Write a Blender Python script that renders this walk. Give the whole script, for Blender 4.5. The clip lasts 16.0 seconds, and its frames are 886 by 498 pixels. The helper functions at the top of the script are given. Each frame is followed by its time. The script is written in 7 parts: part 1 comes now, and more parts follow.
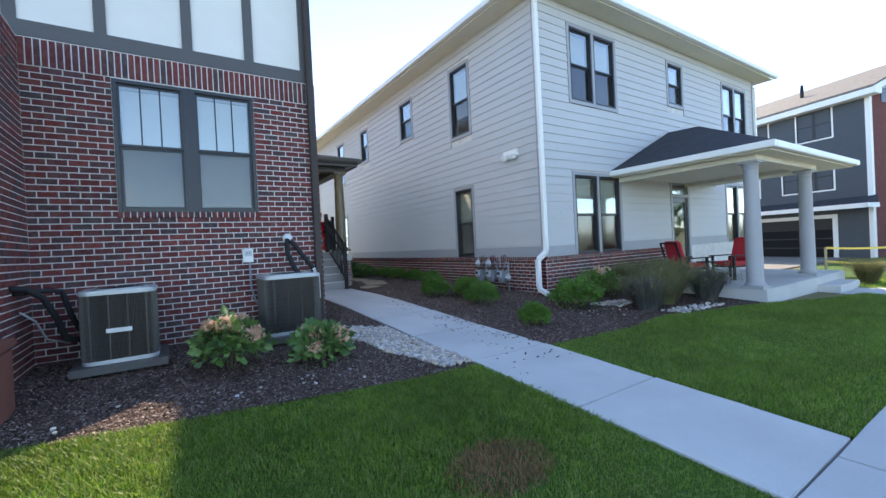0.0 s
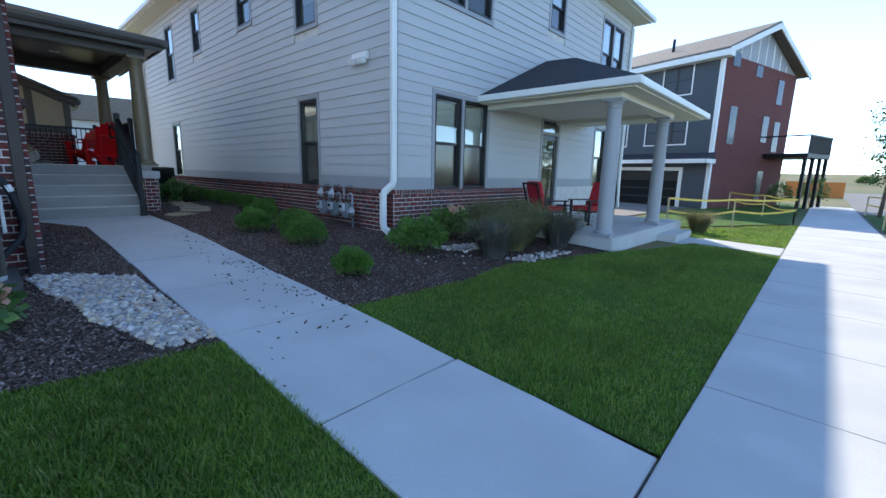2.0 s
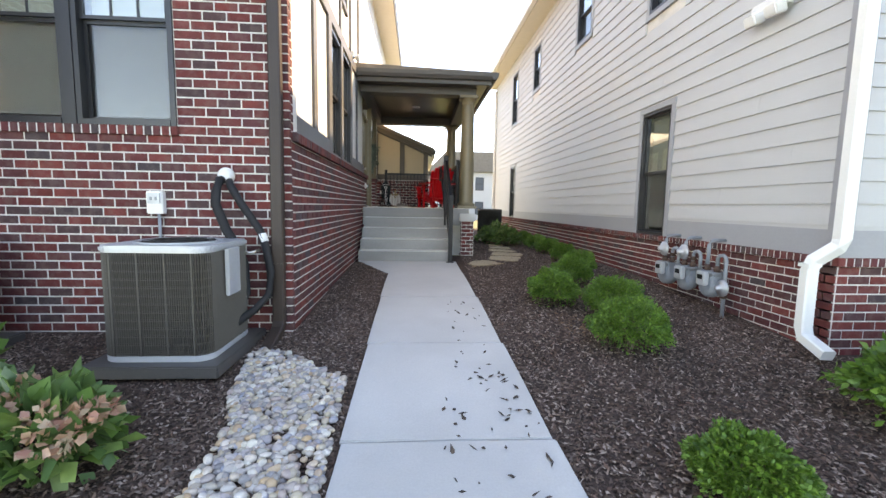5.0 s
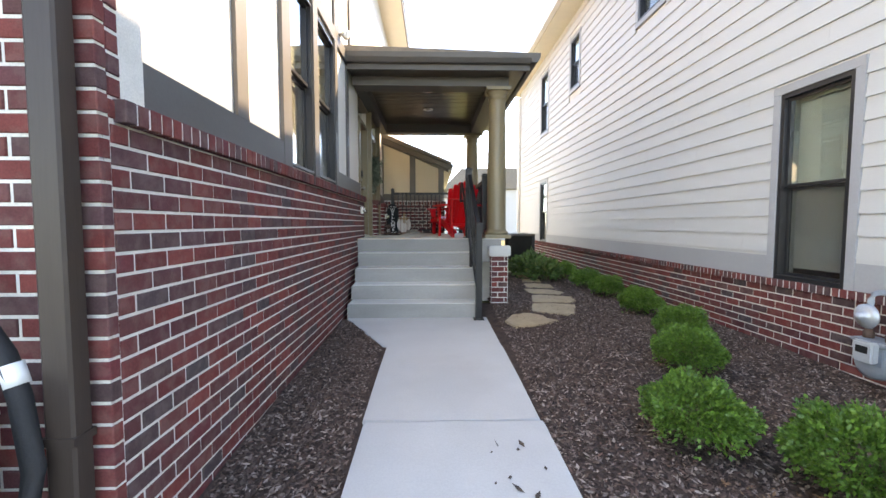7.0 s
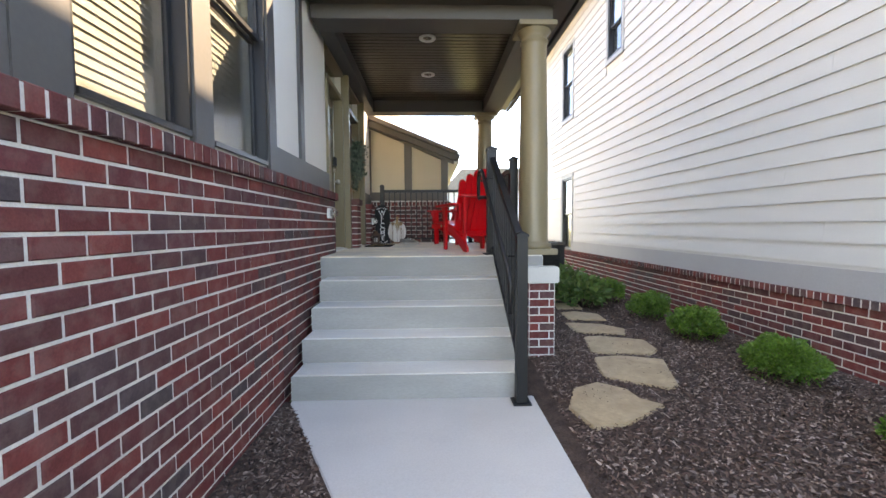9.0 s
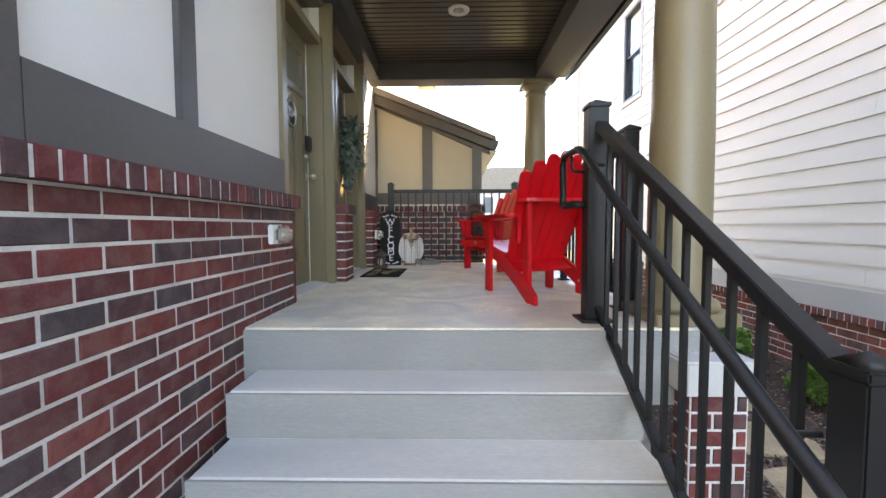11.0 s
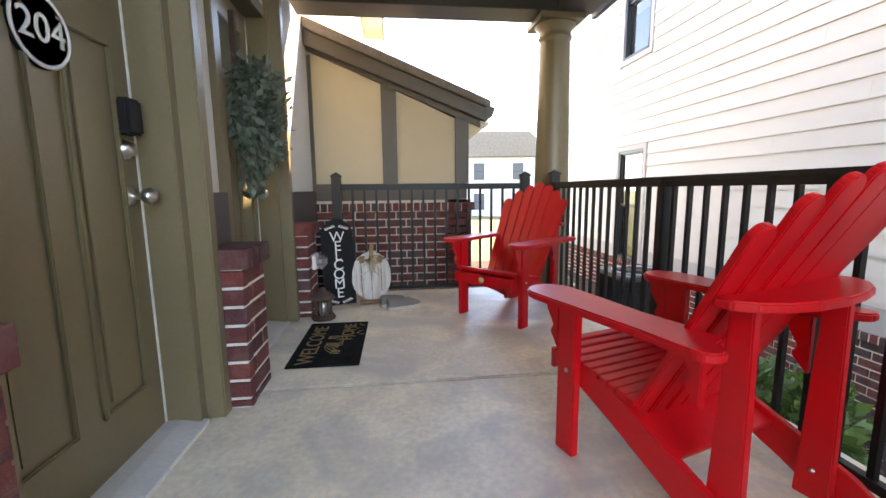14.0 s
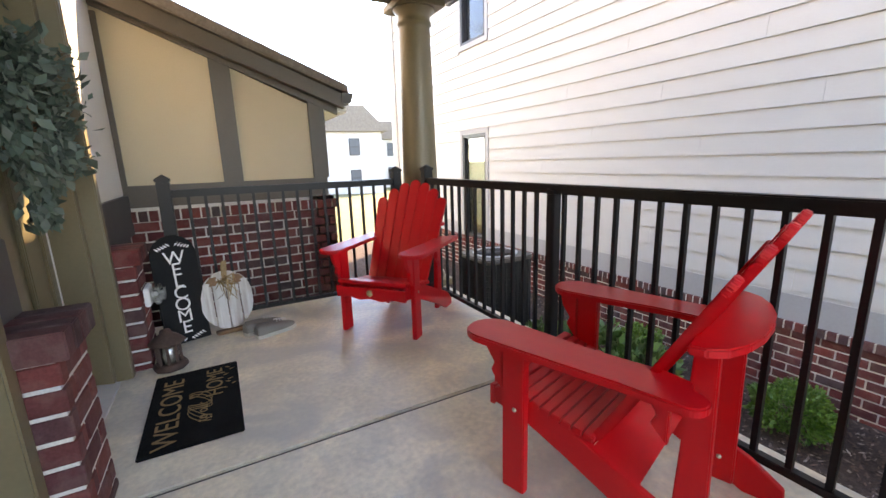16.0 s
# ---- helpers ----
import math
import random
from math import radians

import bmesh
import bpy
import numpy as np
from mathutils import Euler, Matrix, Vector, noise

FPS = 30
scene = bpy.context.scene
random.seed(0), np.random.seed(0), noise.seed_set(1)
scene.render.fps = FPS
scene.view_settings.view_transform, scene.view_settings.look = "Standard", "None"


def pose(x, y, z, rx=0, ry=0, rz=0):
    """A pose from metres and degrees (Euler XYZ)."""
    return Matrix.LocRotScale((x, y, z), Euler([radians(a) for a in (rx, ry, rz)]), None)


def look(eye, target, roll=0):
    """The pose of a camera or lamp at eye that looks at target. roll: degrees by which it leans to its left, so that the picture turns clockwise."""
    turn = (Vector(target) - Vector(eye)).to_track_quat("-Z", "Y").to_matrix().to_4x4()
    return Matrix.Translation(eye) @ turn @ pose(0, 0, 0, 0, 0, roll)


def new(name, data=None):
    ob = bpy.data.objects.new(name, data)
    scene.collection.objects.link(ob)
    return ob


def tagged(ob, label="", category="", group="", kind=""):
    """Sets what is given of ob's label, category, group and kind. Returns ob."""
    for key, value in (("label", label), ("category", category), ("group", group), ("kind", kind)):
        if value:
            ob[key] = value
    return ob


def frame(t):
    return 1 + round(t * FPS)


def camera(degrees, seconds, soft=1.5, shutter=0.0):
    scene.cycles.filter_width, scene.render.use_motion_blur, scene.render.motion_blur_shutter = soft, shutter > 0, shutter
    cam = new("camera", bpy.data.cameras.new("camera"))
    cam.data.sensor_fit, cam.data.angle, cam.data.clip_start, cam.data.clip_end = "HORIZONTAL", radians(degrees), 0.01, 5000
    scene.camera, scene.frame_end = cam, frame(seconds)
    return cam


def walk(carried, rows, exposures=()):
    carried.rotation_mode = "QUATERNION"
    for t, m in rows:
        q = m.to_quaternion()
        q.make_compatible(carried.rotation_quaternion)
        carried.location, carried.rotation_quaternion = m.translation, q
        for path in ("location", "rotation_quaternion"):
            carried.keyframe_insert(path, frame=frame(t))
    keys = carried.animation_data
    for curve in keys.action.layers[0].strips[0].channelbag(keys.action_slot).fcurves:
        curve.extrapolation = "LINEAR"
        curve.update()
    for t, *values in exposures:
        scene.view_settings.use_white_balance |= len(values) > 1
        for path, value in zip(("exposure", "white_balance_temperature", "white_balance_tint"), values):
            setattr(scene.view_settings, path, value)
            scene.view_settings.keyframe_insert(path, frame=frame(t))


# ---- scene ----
cam = camera(93.9, 16.0)
PATH = [
    (0, (0.125, 0.049, 1.411), (1.228, 1.717, 1.392), -2.9),
    (0.5, (0.472, 0.109, 1.386), (1.963, 1.415, 1.123), -1.9),
    (1, (0.821, 0.263, 1.438), (2.481, 1.323, 1.09), -0.9),
    (1.5, (1.371, 0.374, 1.394), (2.995, 1.487, 1.042), 0.5),
    (2, (1.92, 0.489, 1.375), (3.378, 1.809, 1.012), 1.3),
    (2.5, (2.401, 0.683, 1.345), (3.566, 2.266, 0.972), 2.3),
    (3, (2.785, 0.987, 1.349), (3.579, 2.783, 0.971), 3.1),
    (3.5, (3.081, 1.46, 1.325), (3.555, 3.368, 0.961), 3.0),
    (4, (3.276, 2.001, 1.353), (3.545, 3.954, 1.015), 2.3),
    (4.5, (3.374, 2.571, 1.385), (3.551, 4.543, 1.105), 1.6),
    (4.7, (3.42, 2.792, 1.396), (3.571, 4.77, 1.148), 1.4),
    (6.8, (3.488, 5.261, 1.585), (3.559, 7.256, 1.464), 0.0),
    (7, (3.474, 5.506, 1.606), (3.527, 7.501, 1.484), 0.0),
    (7.5, (3.407, 6.087, 1.623), (3.456, 8.083, 1.503), 0.2),
    (8, (3.395, 6.708, 1.601), (3.452, 8.704, 1.491), 0.2),
    (8.5, (3.393, 7.266, 1.664), (3.484, 9.26, 1.548), -0.3),
    (9, (3.419, 7.836, 1.668), (3.478, 9.832, 1.561), -0.4),
    (9.5, (3.427, 8.418, 1.695), (3.446, 10.415, 1.584), -0.2),
    (10, (3.42, 8.935, 1.773), (3.409, 10.932, 1.656), 0.0),
    (10.2, (3.463, 9.197, 1.808), (3.393, 11.192, 1.693), -0.7),
    (12.3, (3.008, 11.082, 1.949), (3.043, 13.079, 1.847), 0.9),
    (12.5, (3.019, 11.229, 1.99), (3.041, 13.226, 1.881), 1.0),
    (13, (3.038, 11.528, 2.083), (3.069, 13.519, 1.89), 0.4),
    (13.5, (3.026, 11.738, 2.199), (3.129, 13.717, 1.928), -0.3),
    (14, (3.034, 11.969, 2.3), (3.249, 13.937, 2.018), -0.6),
    (14.5, (2.977, 12.123, 2.365), (3.518, 14.019, 2.029), -1.9),
    (15, (2.904, 12.232, 2.448), (3.822, 13.955, 2.013), -3.3),
    (15.5, (2.849, 12.262, 2.463), (3.924, 13.882, 1.995), -2.3),
    (16, (2.832, 12.299, 2.49), (3.757, 14.022, 2.072), -1.8),
]
EXPOSURES = [(0, 2.25, 6900, 10), (1, 1.8, 6300, 8), (1.5, 1.68, 5900, 6), (2.5, 2.22, 6900, 10), (3, 2.7, 8300, 12), (3.5, 2.55, 9300, 14), (4, 3.0, 9600, 14), (4.5, 3.08, 9900, 15), (7, 3.45, 9300, 15), (9, 3.69, 9100, 15), (12.5, 4.12, 9150, 16), (14.5, 4.06, 9050, 17), (16, 3.98, 9050, 18)]
walk(cam, [(t, look(eye, target, roll)) for t, eye, target, roll in PATH], EXPOSURES)

# ---- light ----
world = bpy.data.worlds.new("sky")
scene.world = world
world.use_nodes = True
wn = world.node_tree.nodes
sky = wn.new("ShaderNodeTexSky")
sky.sky_type, sky.sun_disc = "NISHITA", False
SUN = Vector((0.91, 0.775, 1.0)).normalized()
sky.sun_elevation = math.asin(SUN.z)
sky.sun_rotation = math.atan2(SUN.x, SUN.y)
sky.air_density, sky.dust_density, sky.ozone_density = 0.6, 0.0, 1.4
wn["Background"].inputs["Strength"].default_value = 0.15
world.node_tree.links.new(sky.outputs[0], wn["Background"].inputs["Color"])
sun_data = bpy.data.lights.new("sun", "SUN")
sun_data.energy, sun_data.angle, sun_data.color = 2.0, radians(0.55), (1.0, 0.88, 0.72)
sun_ob = new("sun", sun_data)
sun_ob.matrix_world = look(SUN * 50, (0, 0, 0))

# ---- materials ----
def material(name, color, rough=0.6, metal=0.0, vary=0.12, scale=6.0, fine=60.0, bump=0.15, dist=0.004, spec=0.5,
             tint=None, tint_amount=0.0, tint_scale=1.5, per=None, palette=None, stretch=None, placed=False, edge=(0.46, 0.62), swirl=0.0):
    """A node material: base colour with variation at two scales, grain relief, stains of a second colour and a palette per piece."""
    m = bpy.data.materials.new(name)
    m.use_nodes = True
    nt = m.node_tree
    n, l = nt.nodes, nt.links
    b = n["Principled BSDF"]
    b.inputs["Roughness"].default_value, b.inputs["Metallic"].default_value = rough, metal
    b.inputs["Specular IOR Level"].default_value = spec
    geo = n.new("ShaderNodeTexCoord")
    src = n.new("ShaderNodeNewGeometry").outputs["Position"] if placed else geo.outputs["Object"]
    if stretch:
        mp = n.new("ShaderNodeMapping")
        mp.inputs["Scale"].default_value = stretch
        l.new(src, mp.inputs["Vector"])
        src = mp.outputs["Vector"]

    def noise_at(s, detail):
        t = n.new("ShaderNodeTexNoise")
        t.inputs["Scale"].default_value, t.inputs["Detail"].default_value = s, detail
        l.new(src, t.inputs["Vector"])
        return t.outputs["Fac"]

    col = None
    if palette:
        ramp = n.new("ShaderNodeValToRGB")
        ramp.color_ramp.interpolation = "LINEAR"
        while len(ramp.color_ramp.elements) < len(palette):
            ramp.color_ramp.elements.new(0.5)
        for i, c in enumerate(palette):
            ramp.color_ramp.elements[i].position = i / (len(palette) - 1)
            ramp.color_ramp.elements[i].color = (*c, 1)
        if per == "object":
            l.new(n.new("ShaderNodeObjectInfo").outputs["Random"], ramp.inputs["Fac"])
        else:
            l.new(n.new("ShaderNodeNewGeometry").outputs["Random Per Island"], ramp.inputs["Fac"])
        col = ramp.outputs["Color"]
    big, small = noise_at(scale, 3), noise_at(fine, 4)
    mix = n.new("ShaderNodeMath")
    mix.operation = "ADD"
    l.new(big, mix.inputs[0]), l.new(small, mix.inputs[1])
    mr = n.new("ShaderNodeMapRange")
    mr.inputs["From Min"].default_value, mr.inputs["From Max"].default_value = 0.6, 1.4
    mr.inputs["To Min"].default_value, mr.inputs["To Max"].default_value = 1 - vary, 1 + vary
    l.new(mix.outputs[0], mr.inputs["Value"])
    mul = n.new("ShaderNodeMix")
    mul.data_type, mul.blend_type = "RGBA", "MULTIPLY"
    mul.inputs["Factor"].default_value = 1.0
    if col:
        l.new(col, mul.inputs["A"])
    else:
        mul.inputs["A"].default_value = (*color, 1)
    l.new(mr.outputs[0], mul.inputs["B"])
    out = mul.outputs["Result"]
    if tint:
        stain = noise_at(tint_scale, 6)
        stain.node.inputs["Distortion"].default_value = swirl
        sr = n.new("ShaderNodeMapRange")
        sr.inputs["From Min"].default_value, sr.inputs["From Max"].default_value = edge
        sr.inputs["To Max"].default_value = tint_amount
        l.new(stain, sr.inputs["Value"])
        tm = n.new("ShaderNodeMix")
        tm.data_type = "RGBA"
        l.new(sr.outputs[0], tm.inputs["Factor"]), l.new(out, tm.inputs["A"])
        tm.inputs["B"].default_value = (*tint, 1)
        out = tm.outputs["Result"]
    l.new(out, b.inputs["Base Color"])
    if bump:
        bp = n.new("ShaderNodeBump")
        bp.inputs["Strength"].default_value, bp.inputs["Distance"].default_value = bump, dist
        l.new(small, bp.inputs["Height"]), l.new(bp.outputs[0], b.inputs["Normal"])
    return m


def leaf_material(name, palette, rough=0.5, glow=0.3, vary=0.2):
    m = material(name, palette[0], rough, vary=vary, scale=3 if vary < 0.3 else 1.1, fine=30 if vary < 0.3 else 7, bump=0, palette=palette, placed=vary > 0.3)
    b = m.node_tree.nodes["Principled BSDF"]
    n, l = m.node_tree.nodes, m.node_tree.links
    tr = n.new("ShaderNodeBsdfTranslucent")
    mx = n.new("ShaderNodeMixShader")
    mx.inputs[0].default_value = glow
    l.new(b.inputs["Base Color"].links[0].from_socket, tr.inputs["Color"])
    l.new(b.outputs[0], mx.inputs[1]), l.new(tr.outputs[0], mx.inputs[2])
    l.new(mx.outputs[0], n["Material Output"].inputs["Surface"])
    return m


BRICKS = [(0.175, 0.04, 0.034), (0.125, 0.032, 0.03), (0.075, 0.046, 0.046), (0.165, 0.046, 0.04), (0.09, 0.032, 0.034), (0.2, 0.05, 0.042), (0.14, 0.036, 0.033), (0.066, 0.052, 0.054), (0.15, 0.034, 0.036)]
brick_one = material("brick_piece", BRICKS[0], 0.85, vary=0.28, scale=9, fine=120, bump=0.5, dist=0.003, spec=0.2, per="object", palette=BRICKS, placed=True, tint=(0.3, 0.24, 0.21), tint_amount=0.12, tint_scale=14)
brick_many = material("brick_field", BRICKS[0], 0.85, vary=0.28, scale=9, fine=120, bump=0.5, dist=0.003, spec=0.2, per="island", palette=BRICKS, tint=(0.3, 0.24, 0.21), tint_amount=0.12, tint_scale=14)
mortar = material("mortar", (0.62, 0.59, 0.54), 0.95, vary=0.2, fine=150, bump=0.6, spec=0.1)
siding_white = material("white_lap_siding", (0.49, 0.486, 0.472), 0.55, vary=0.04, scale=1.2, fine=40, bump=0.1, stretch=(1, 1, 6))
siding_trim = material("grey_painted_trim", (0.33, 0.33, 0.335), 0.55, vary=0.06, scale=2, fine=50, bump=0.1)
white_trim = material("white_painted_trim", (0.78, 0.77, 0.72), 0.45, vary=0.04, bump=0.05)
cream_soffit = material("cream_soffit", (0.72, 0.67, 0.55), 0.6, vary=0.05, bump=0.05)
panel_white = material("white_stucco_panel", (0.7, 0.675, 0.62), 0.8, vary=0.05, scale=2, fine=130, bump=0.25)
panel_tan = material("tan_stucco_panel", (0.52, 0.43, 0.30), 0.8, vary=0.06, scale=2, fine=130, bump=0.25)
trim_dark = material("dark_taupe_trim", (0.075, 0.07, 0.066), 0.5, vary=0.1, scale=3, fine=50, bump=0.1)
trim_olive = material("olive_brown_paint", (0.19, 0.15, 0.085), 0.4, vary=0.08, scale=2, fine=60, bump=0.06)
door_paint = material("olive_door_paint", (0.178, 0.146, 0.08), 0.33, vary=0.07, scale=2, fine=70, bump=0.05)
soffit_brown = material("dark_brown_beadboard", (0.05, 0.037, 0.026), 0.28, vary=0.15, scale=3, fine=40, bump=0.1)
black_vinyl = material("black_window_frame", (0.016, 0.016, 0.018), 0.35, vary=0.1, bump=0.03)
rail_black = material("black_powder_coat", (0.011, 0.011, 0.012), 0.45, vary=0.15, fine=200, bump=0.04, spec=0.3)
concrete = material("pale_concrete", (0.50, 0.49, 0.465), 0.85, vary=0.1, scale=1.3, fine=90, bump=0.25, tint=(0.36, 0.35, 0.33), tint_amount=0.35, tint_scale=0.9)
concrete_porch = material("mottled_porch_concrete", (0.76, 0.68, 0.52), 0.45, vary=0.24, scale=3.5, fine=38, bump=0.15, tint=(0.5, 0.475, 0.42), tint_amount=0.8, tint_scale=2.6, edge=(0.4, 0.64), swirl=1.2)
concrete_step = material("stained_step_concrete", (0.6, 0.59, 0.55), 0.85, vary=0.14, scale=2.2, fine=70, bump=0.25, tint=(0.45, 0.44, 0.41), tint_amount=0.6, tint_scale=1.6, edge=(0.4, 0.7), stretch=(0.5, 2, 2))
concrete_dark = material("joint_shadow_concrete", (0.09, 0.085, 0.08), 0.95, bump=0.2)
asphalt = material("worn_pale_road", (0.17, 0.155, 0.135), 0.9, vary=0.12, scale=0.5, fine=60, bump=0.3)
soil = material("dark_mulch_soil", (0.075, 0.051, 0.041), 0.95, vary=0.5, scale=9, fine=70, bump=0.9, dist=0.02, spec=0.15)
mulch_mat = material("bark_mulch", (0.06, 0.04, 0.03), 0.85, vary=0.25, bump=0.3, spec=0.2, placed=True, scale=0.8, palette=[(0.026, 0.018, 0.014), (0.14, 0.092, 0.07), (0.05, 0.034, 0.027), (0.22, 0.155, 0.122), (0.03, 0.02, 0.016), (0.125, 0.08, 0.062), (0.07, 0.045, 0.036), (0.36, 0.28, 0.23), (0.04, 0.028, 0.022), (0.17, 0.1, 0.076)])
litter_mat = material("dark_wet_bark", (0.04, 0.03, 0.024), 0.85, vary=0.3, bump=0.3, palette=[(0.03, 0.022, 0.018), (0.09, 0.06, 0.045), (0.05, 0.036, 0.03)])
bronze = material("dark_bronze_downspout", (0.045, 0.032, 0.026), 0.45, spec=0.3, vary=0.15, scale=3, fine=30, bump=0.08, stretch=(6, 6, 0.3))
turf = material("lawn_soil", (0.06, 0.115, 0.02), 0.9, vary=0.35, scale=1.2, fine=60, bump=0.6, dist=0.02, spec=0.15)
grass_mat = leaf_material("grass_blades", [(0.12, 0.23, 0.02), (0.19, 0.33, 0.03), (0.085, 0.175, 0.018), (0.29, 0.37, 0.06), (0.145, 0.275, 0.024), (0.38, 0.37, 0.13), (0.11, 0.22, 0.02)], 0.45, 0.58, 0.34)
dry_grass = leaf_material("dry_grass_blades", [(0.30, 0.13, 0.06), (0.2, 0.11, 0.05), (0.36, 0.19, 0.1)], 0.7, 0.3)
field_mat = material("dry_meadow", (0.15, 0.13, 0.045), 0.95, vary=0.3, scale=0.06, fine=1.5, bump=0, tint=(0.08, 0.125, 0.025), tint_amount=0.9, tint_scale=0.05)
pebble_mat = material("river_pebbles", (0.4, 0.37, 0.33), 0.6, vary=0.18, fine=80, bump=0.15, palette=[(0.44, 0.38, 0.31), (0.24, 0.23, 0.23), (0.52, 0.44, 0.31), (0.36, 0.3, 0.25), (0.56, 0.53, 0.49), (0.46, 0.31, 0.18), (0.28, 0.29, 0.33), (0.48, 0.41, 0.37), (0.6, 0.56, 0.47), (0.2, 0.19, 0.19), (0.42, 0.33, 0.29)])
flagstone = material("tan_flagstone", (0.40, 0.30, 0.18), 0.85, vary=0.25, scale=4, fine=40, bump=0.5, dist=0.01, tint=(0.24, 0.17, 0.10), tint_amount=0.5, tint_scale=5)
red_paint = material("red_poly_lumber", (0.6, 0.008, 0.013), 0.36, spec=0.35, vary=0.06, scale=3, fine=90, bump=0.06, stretch=(6, 1, 6))
boxwood_leaf = leaf_material("boxwood_leaves", [(0.075, 0.17, 0.022), (0.12, 0.25, 0.032), (0.05, 0.12, 0.02), (0.18, 0.31, 0.05)], 0.45, 0.3)
hydrangea_leaf = leaf_material("hydrangea_leaves", [(0.08, 0.18, 0.045), (0.13, 0.25, 0.06), (0.05, 0.11, 0.035), (0.2, 0.3, 0.08), (0.07, 0.15, 0.05)], 0.45, 0.3)
dark_leaf = leaf_material("rose_leaves", [(0.07, 0.15, 0.035), (0.11, 0.2, 0.045), (0.05, 0.1, 0.03), (0.16, 0.22, 0.06)], 0.5, 0.25)
flower_mat = leaf_material("faded_pink_blooms", [(0.62, 0.33, 0.22), (0.7, 0.5, 0.33), (0.55, 0.25, 0.18), (0.72, 0.58, 0.42)], 0.6, 0.3)
plume_leaf = leaf_material("sedge_blades", [(0.16, 0.17, 0.07), (0.24, 0.19, 0.09), (0.10, 0.13, 0.06), (0.2, 0.2, 0.06)], 0.6, 0.3)
sage_leaf = leaf_material("sage_blades", [(0.09, 0.10, 0.11), (0.13, 0.13, 0.12), (0.16, 0.13, 0.12), (0.08, 0.11, 0.07)], 0.6, 0.25)
tree_leaf = leaf_material("tree_leaves", [(0.09, 0.16, 0.035), (0.14, 0.20, 0.045), (0.06, 0.11, 0.03), (0.21, 0.21, 0.06)], 0.5, 0.4)
eucalyptus = leaf_material("eucalyptus_leaves", [(0.1, 0.155, 0.115), (0.16, 0.21, 0.16), (0.055, 0.085, 0.06), (0.24, 0.28, 0.22)], 0.6, 0.2)
bark = material("tree_bark", (0.12, 0.09, 0.065), 0.9, vary=0.3, scale=10, fine=60, bump=0.6, stretch=(1, 1, 0.2))
roof_dark = material("charcoal_shingles", (0.05, 0.05, 0.055), 0.9, vary=0.35, scale=6, fine=40, bump=0.6, dist=0.01, spec=0.2)
roof_taupe = material("taupe_shingles", (0.19, 0.165, 0.14), 0.9, vary=0.3, scale=6, fine=40, bump=0.6, dist=0.01, spec=0.2)
navy = material("charcoal_board_siding", (0.055, 0.066, 0.077), 0.6, vary=0.08, bump=0.1)
far_brick = material("far_red_brick", (0.14, 0.045, 0.036), 0.9, vary=0.25, scale=4, fine=24, bump=0.3)
grey_metal = material("galvanised_grey", (0.42, 0.43, 0.44), 0.45, metal=0.6, vary=0.1, bump=0.1)
meter_grey = material("grey_meter_paint", (0.24, 0.26, 0.28), 0.5, vary=0.1, bump=0.08)
steel = material("brushed_nickel", (0.55, 0.52, 0.47), 0.28, metal=1.0, vary=0.08, bump=0.03)
ac_metal = material("brown_grey_louvre_steel", (0.075, 0.066, 0.056), 0.5, metal=0.1, vary=0.1, bump=0.05)
ac_top = material("pale_cabinet_steel", (0.48, 0.5, 0.51), 0.4, metal=0.3, vary=0.08, bump=0.05)
ac_coil = material("dark_brown_coil", (0.022, 0.02, 0.017), 0.7, vary=0.2, bump=0.2)
rubber = material("black_foam_insulation", (0.012, 0.012, 0.013), 0.75, vary=0.2, bump=0.4, dist=0.006)
plastic_white = material("white_plastic", (0.75, 0.74, 0.71), 0.4, vary=0.05, bump=0.03)
mat_black = material("black_coir", (0.012, 0.012, 0.012), 0.98, vary=0.5, fine=300, bump=0.9, dist=0.006, spec=0.1)
mat_tan = material("tan_coir", (0.26, 0.18, 0.09), 0.95, vary=0.35, fine=300, bump=0.6, spec=0.1)
board_black = material("chalk_black_board", (0.012, 0.012, 0.012), 0.7, vary=0.25, fine=90, bump=0.15, spec=0.15)
wood_white = material("whitewashed_wood", (0.62, 0.60, 0.56), 0.75, vary=0.12, scale=8, fine=60, bump=0.2, stretch=(6, 6, 0.6), tint=(0.3, 0.2, 0.13), tint_amount=0.4, tint_scale=5)
wood_brown = material("rustic_brown_wood", (0.20, 0.11, 0.055), 0.75, vary=0.25, bump=0.3)
burlap = material("tan_raffia", (0.36, 0.24, 0.12), 0.9, vary=0.3, bump=0.4)
shoe_grey = material("grey_knit", (0.19, 0.175, 0.155), 0.9, vary=0.2, fine=260, bump=0.4)
yellow_tape = material("yellow_tape", (0.75, 0.52, 0.06), 0.5, vary=0.08, bump=0.05)
post_wood = material("pale_stake_wood", (0.5, 0.40, 0.22), 0.8, vary=0.15, bump=0.2)
cushion_red = material("red_cushion", (0.42, 0.02, 0.03), 0.85, vary=0.12, bump=0.2)
room_dark = material("dim_room_wall", (0.30, 0.28, 0.25), 0.9, vary=0.1, bump=0)
dim_pane = material("dim_window_pane", (0.03, 0.035, 0.045), 0.25, vary=0.1, bump=0)
shoe_sole = material("cream_rubber_sole", (0.5, 0.47, 0.4), 0.7, vary=0.1, bump=0.1)
trim_brown = material("warm_brown_fascia", (0.085, 0.068, 0.052), 0.5, vary=0.1, scale=3, fine=50, bump=0.1)
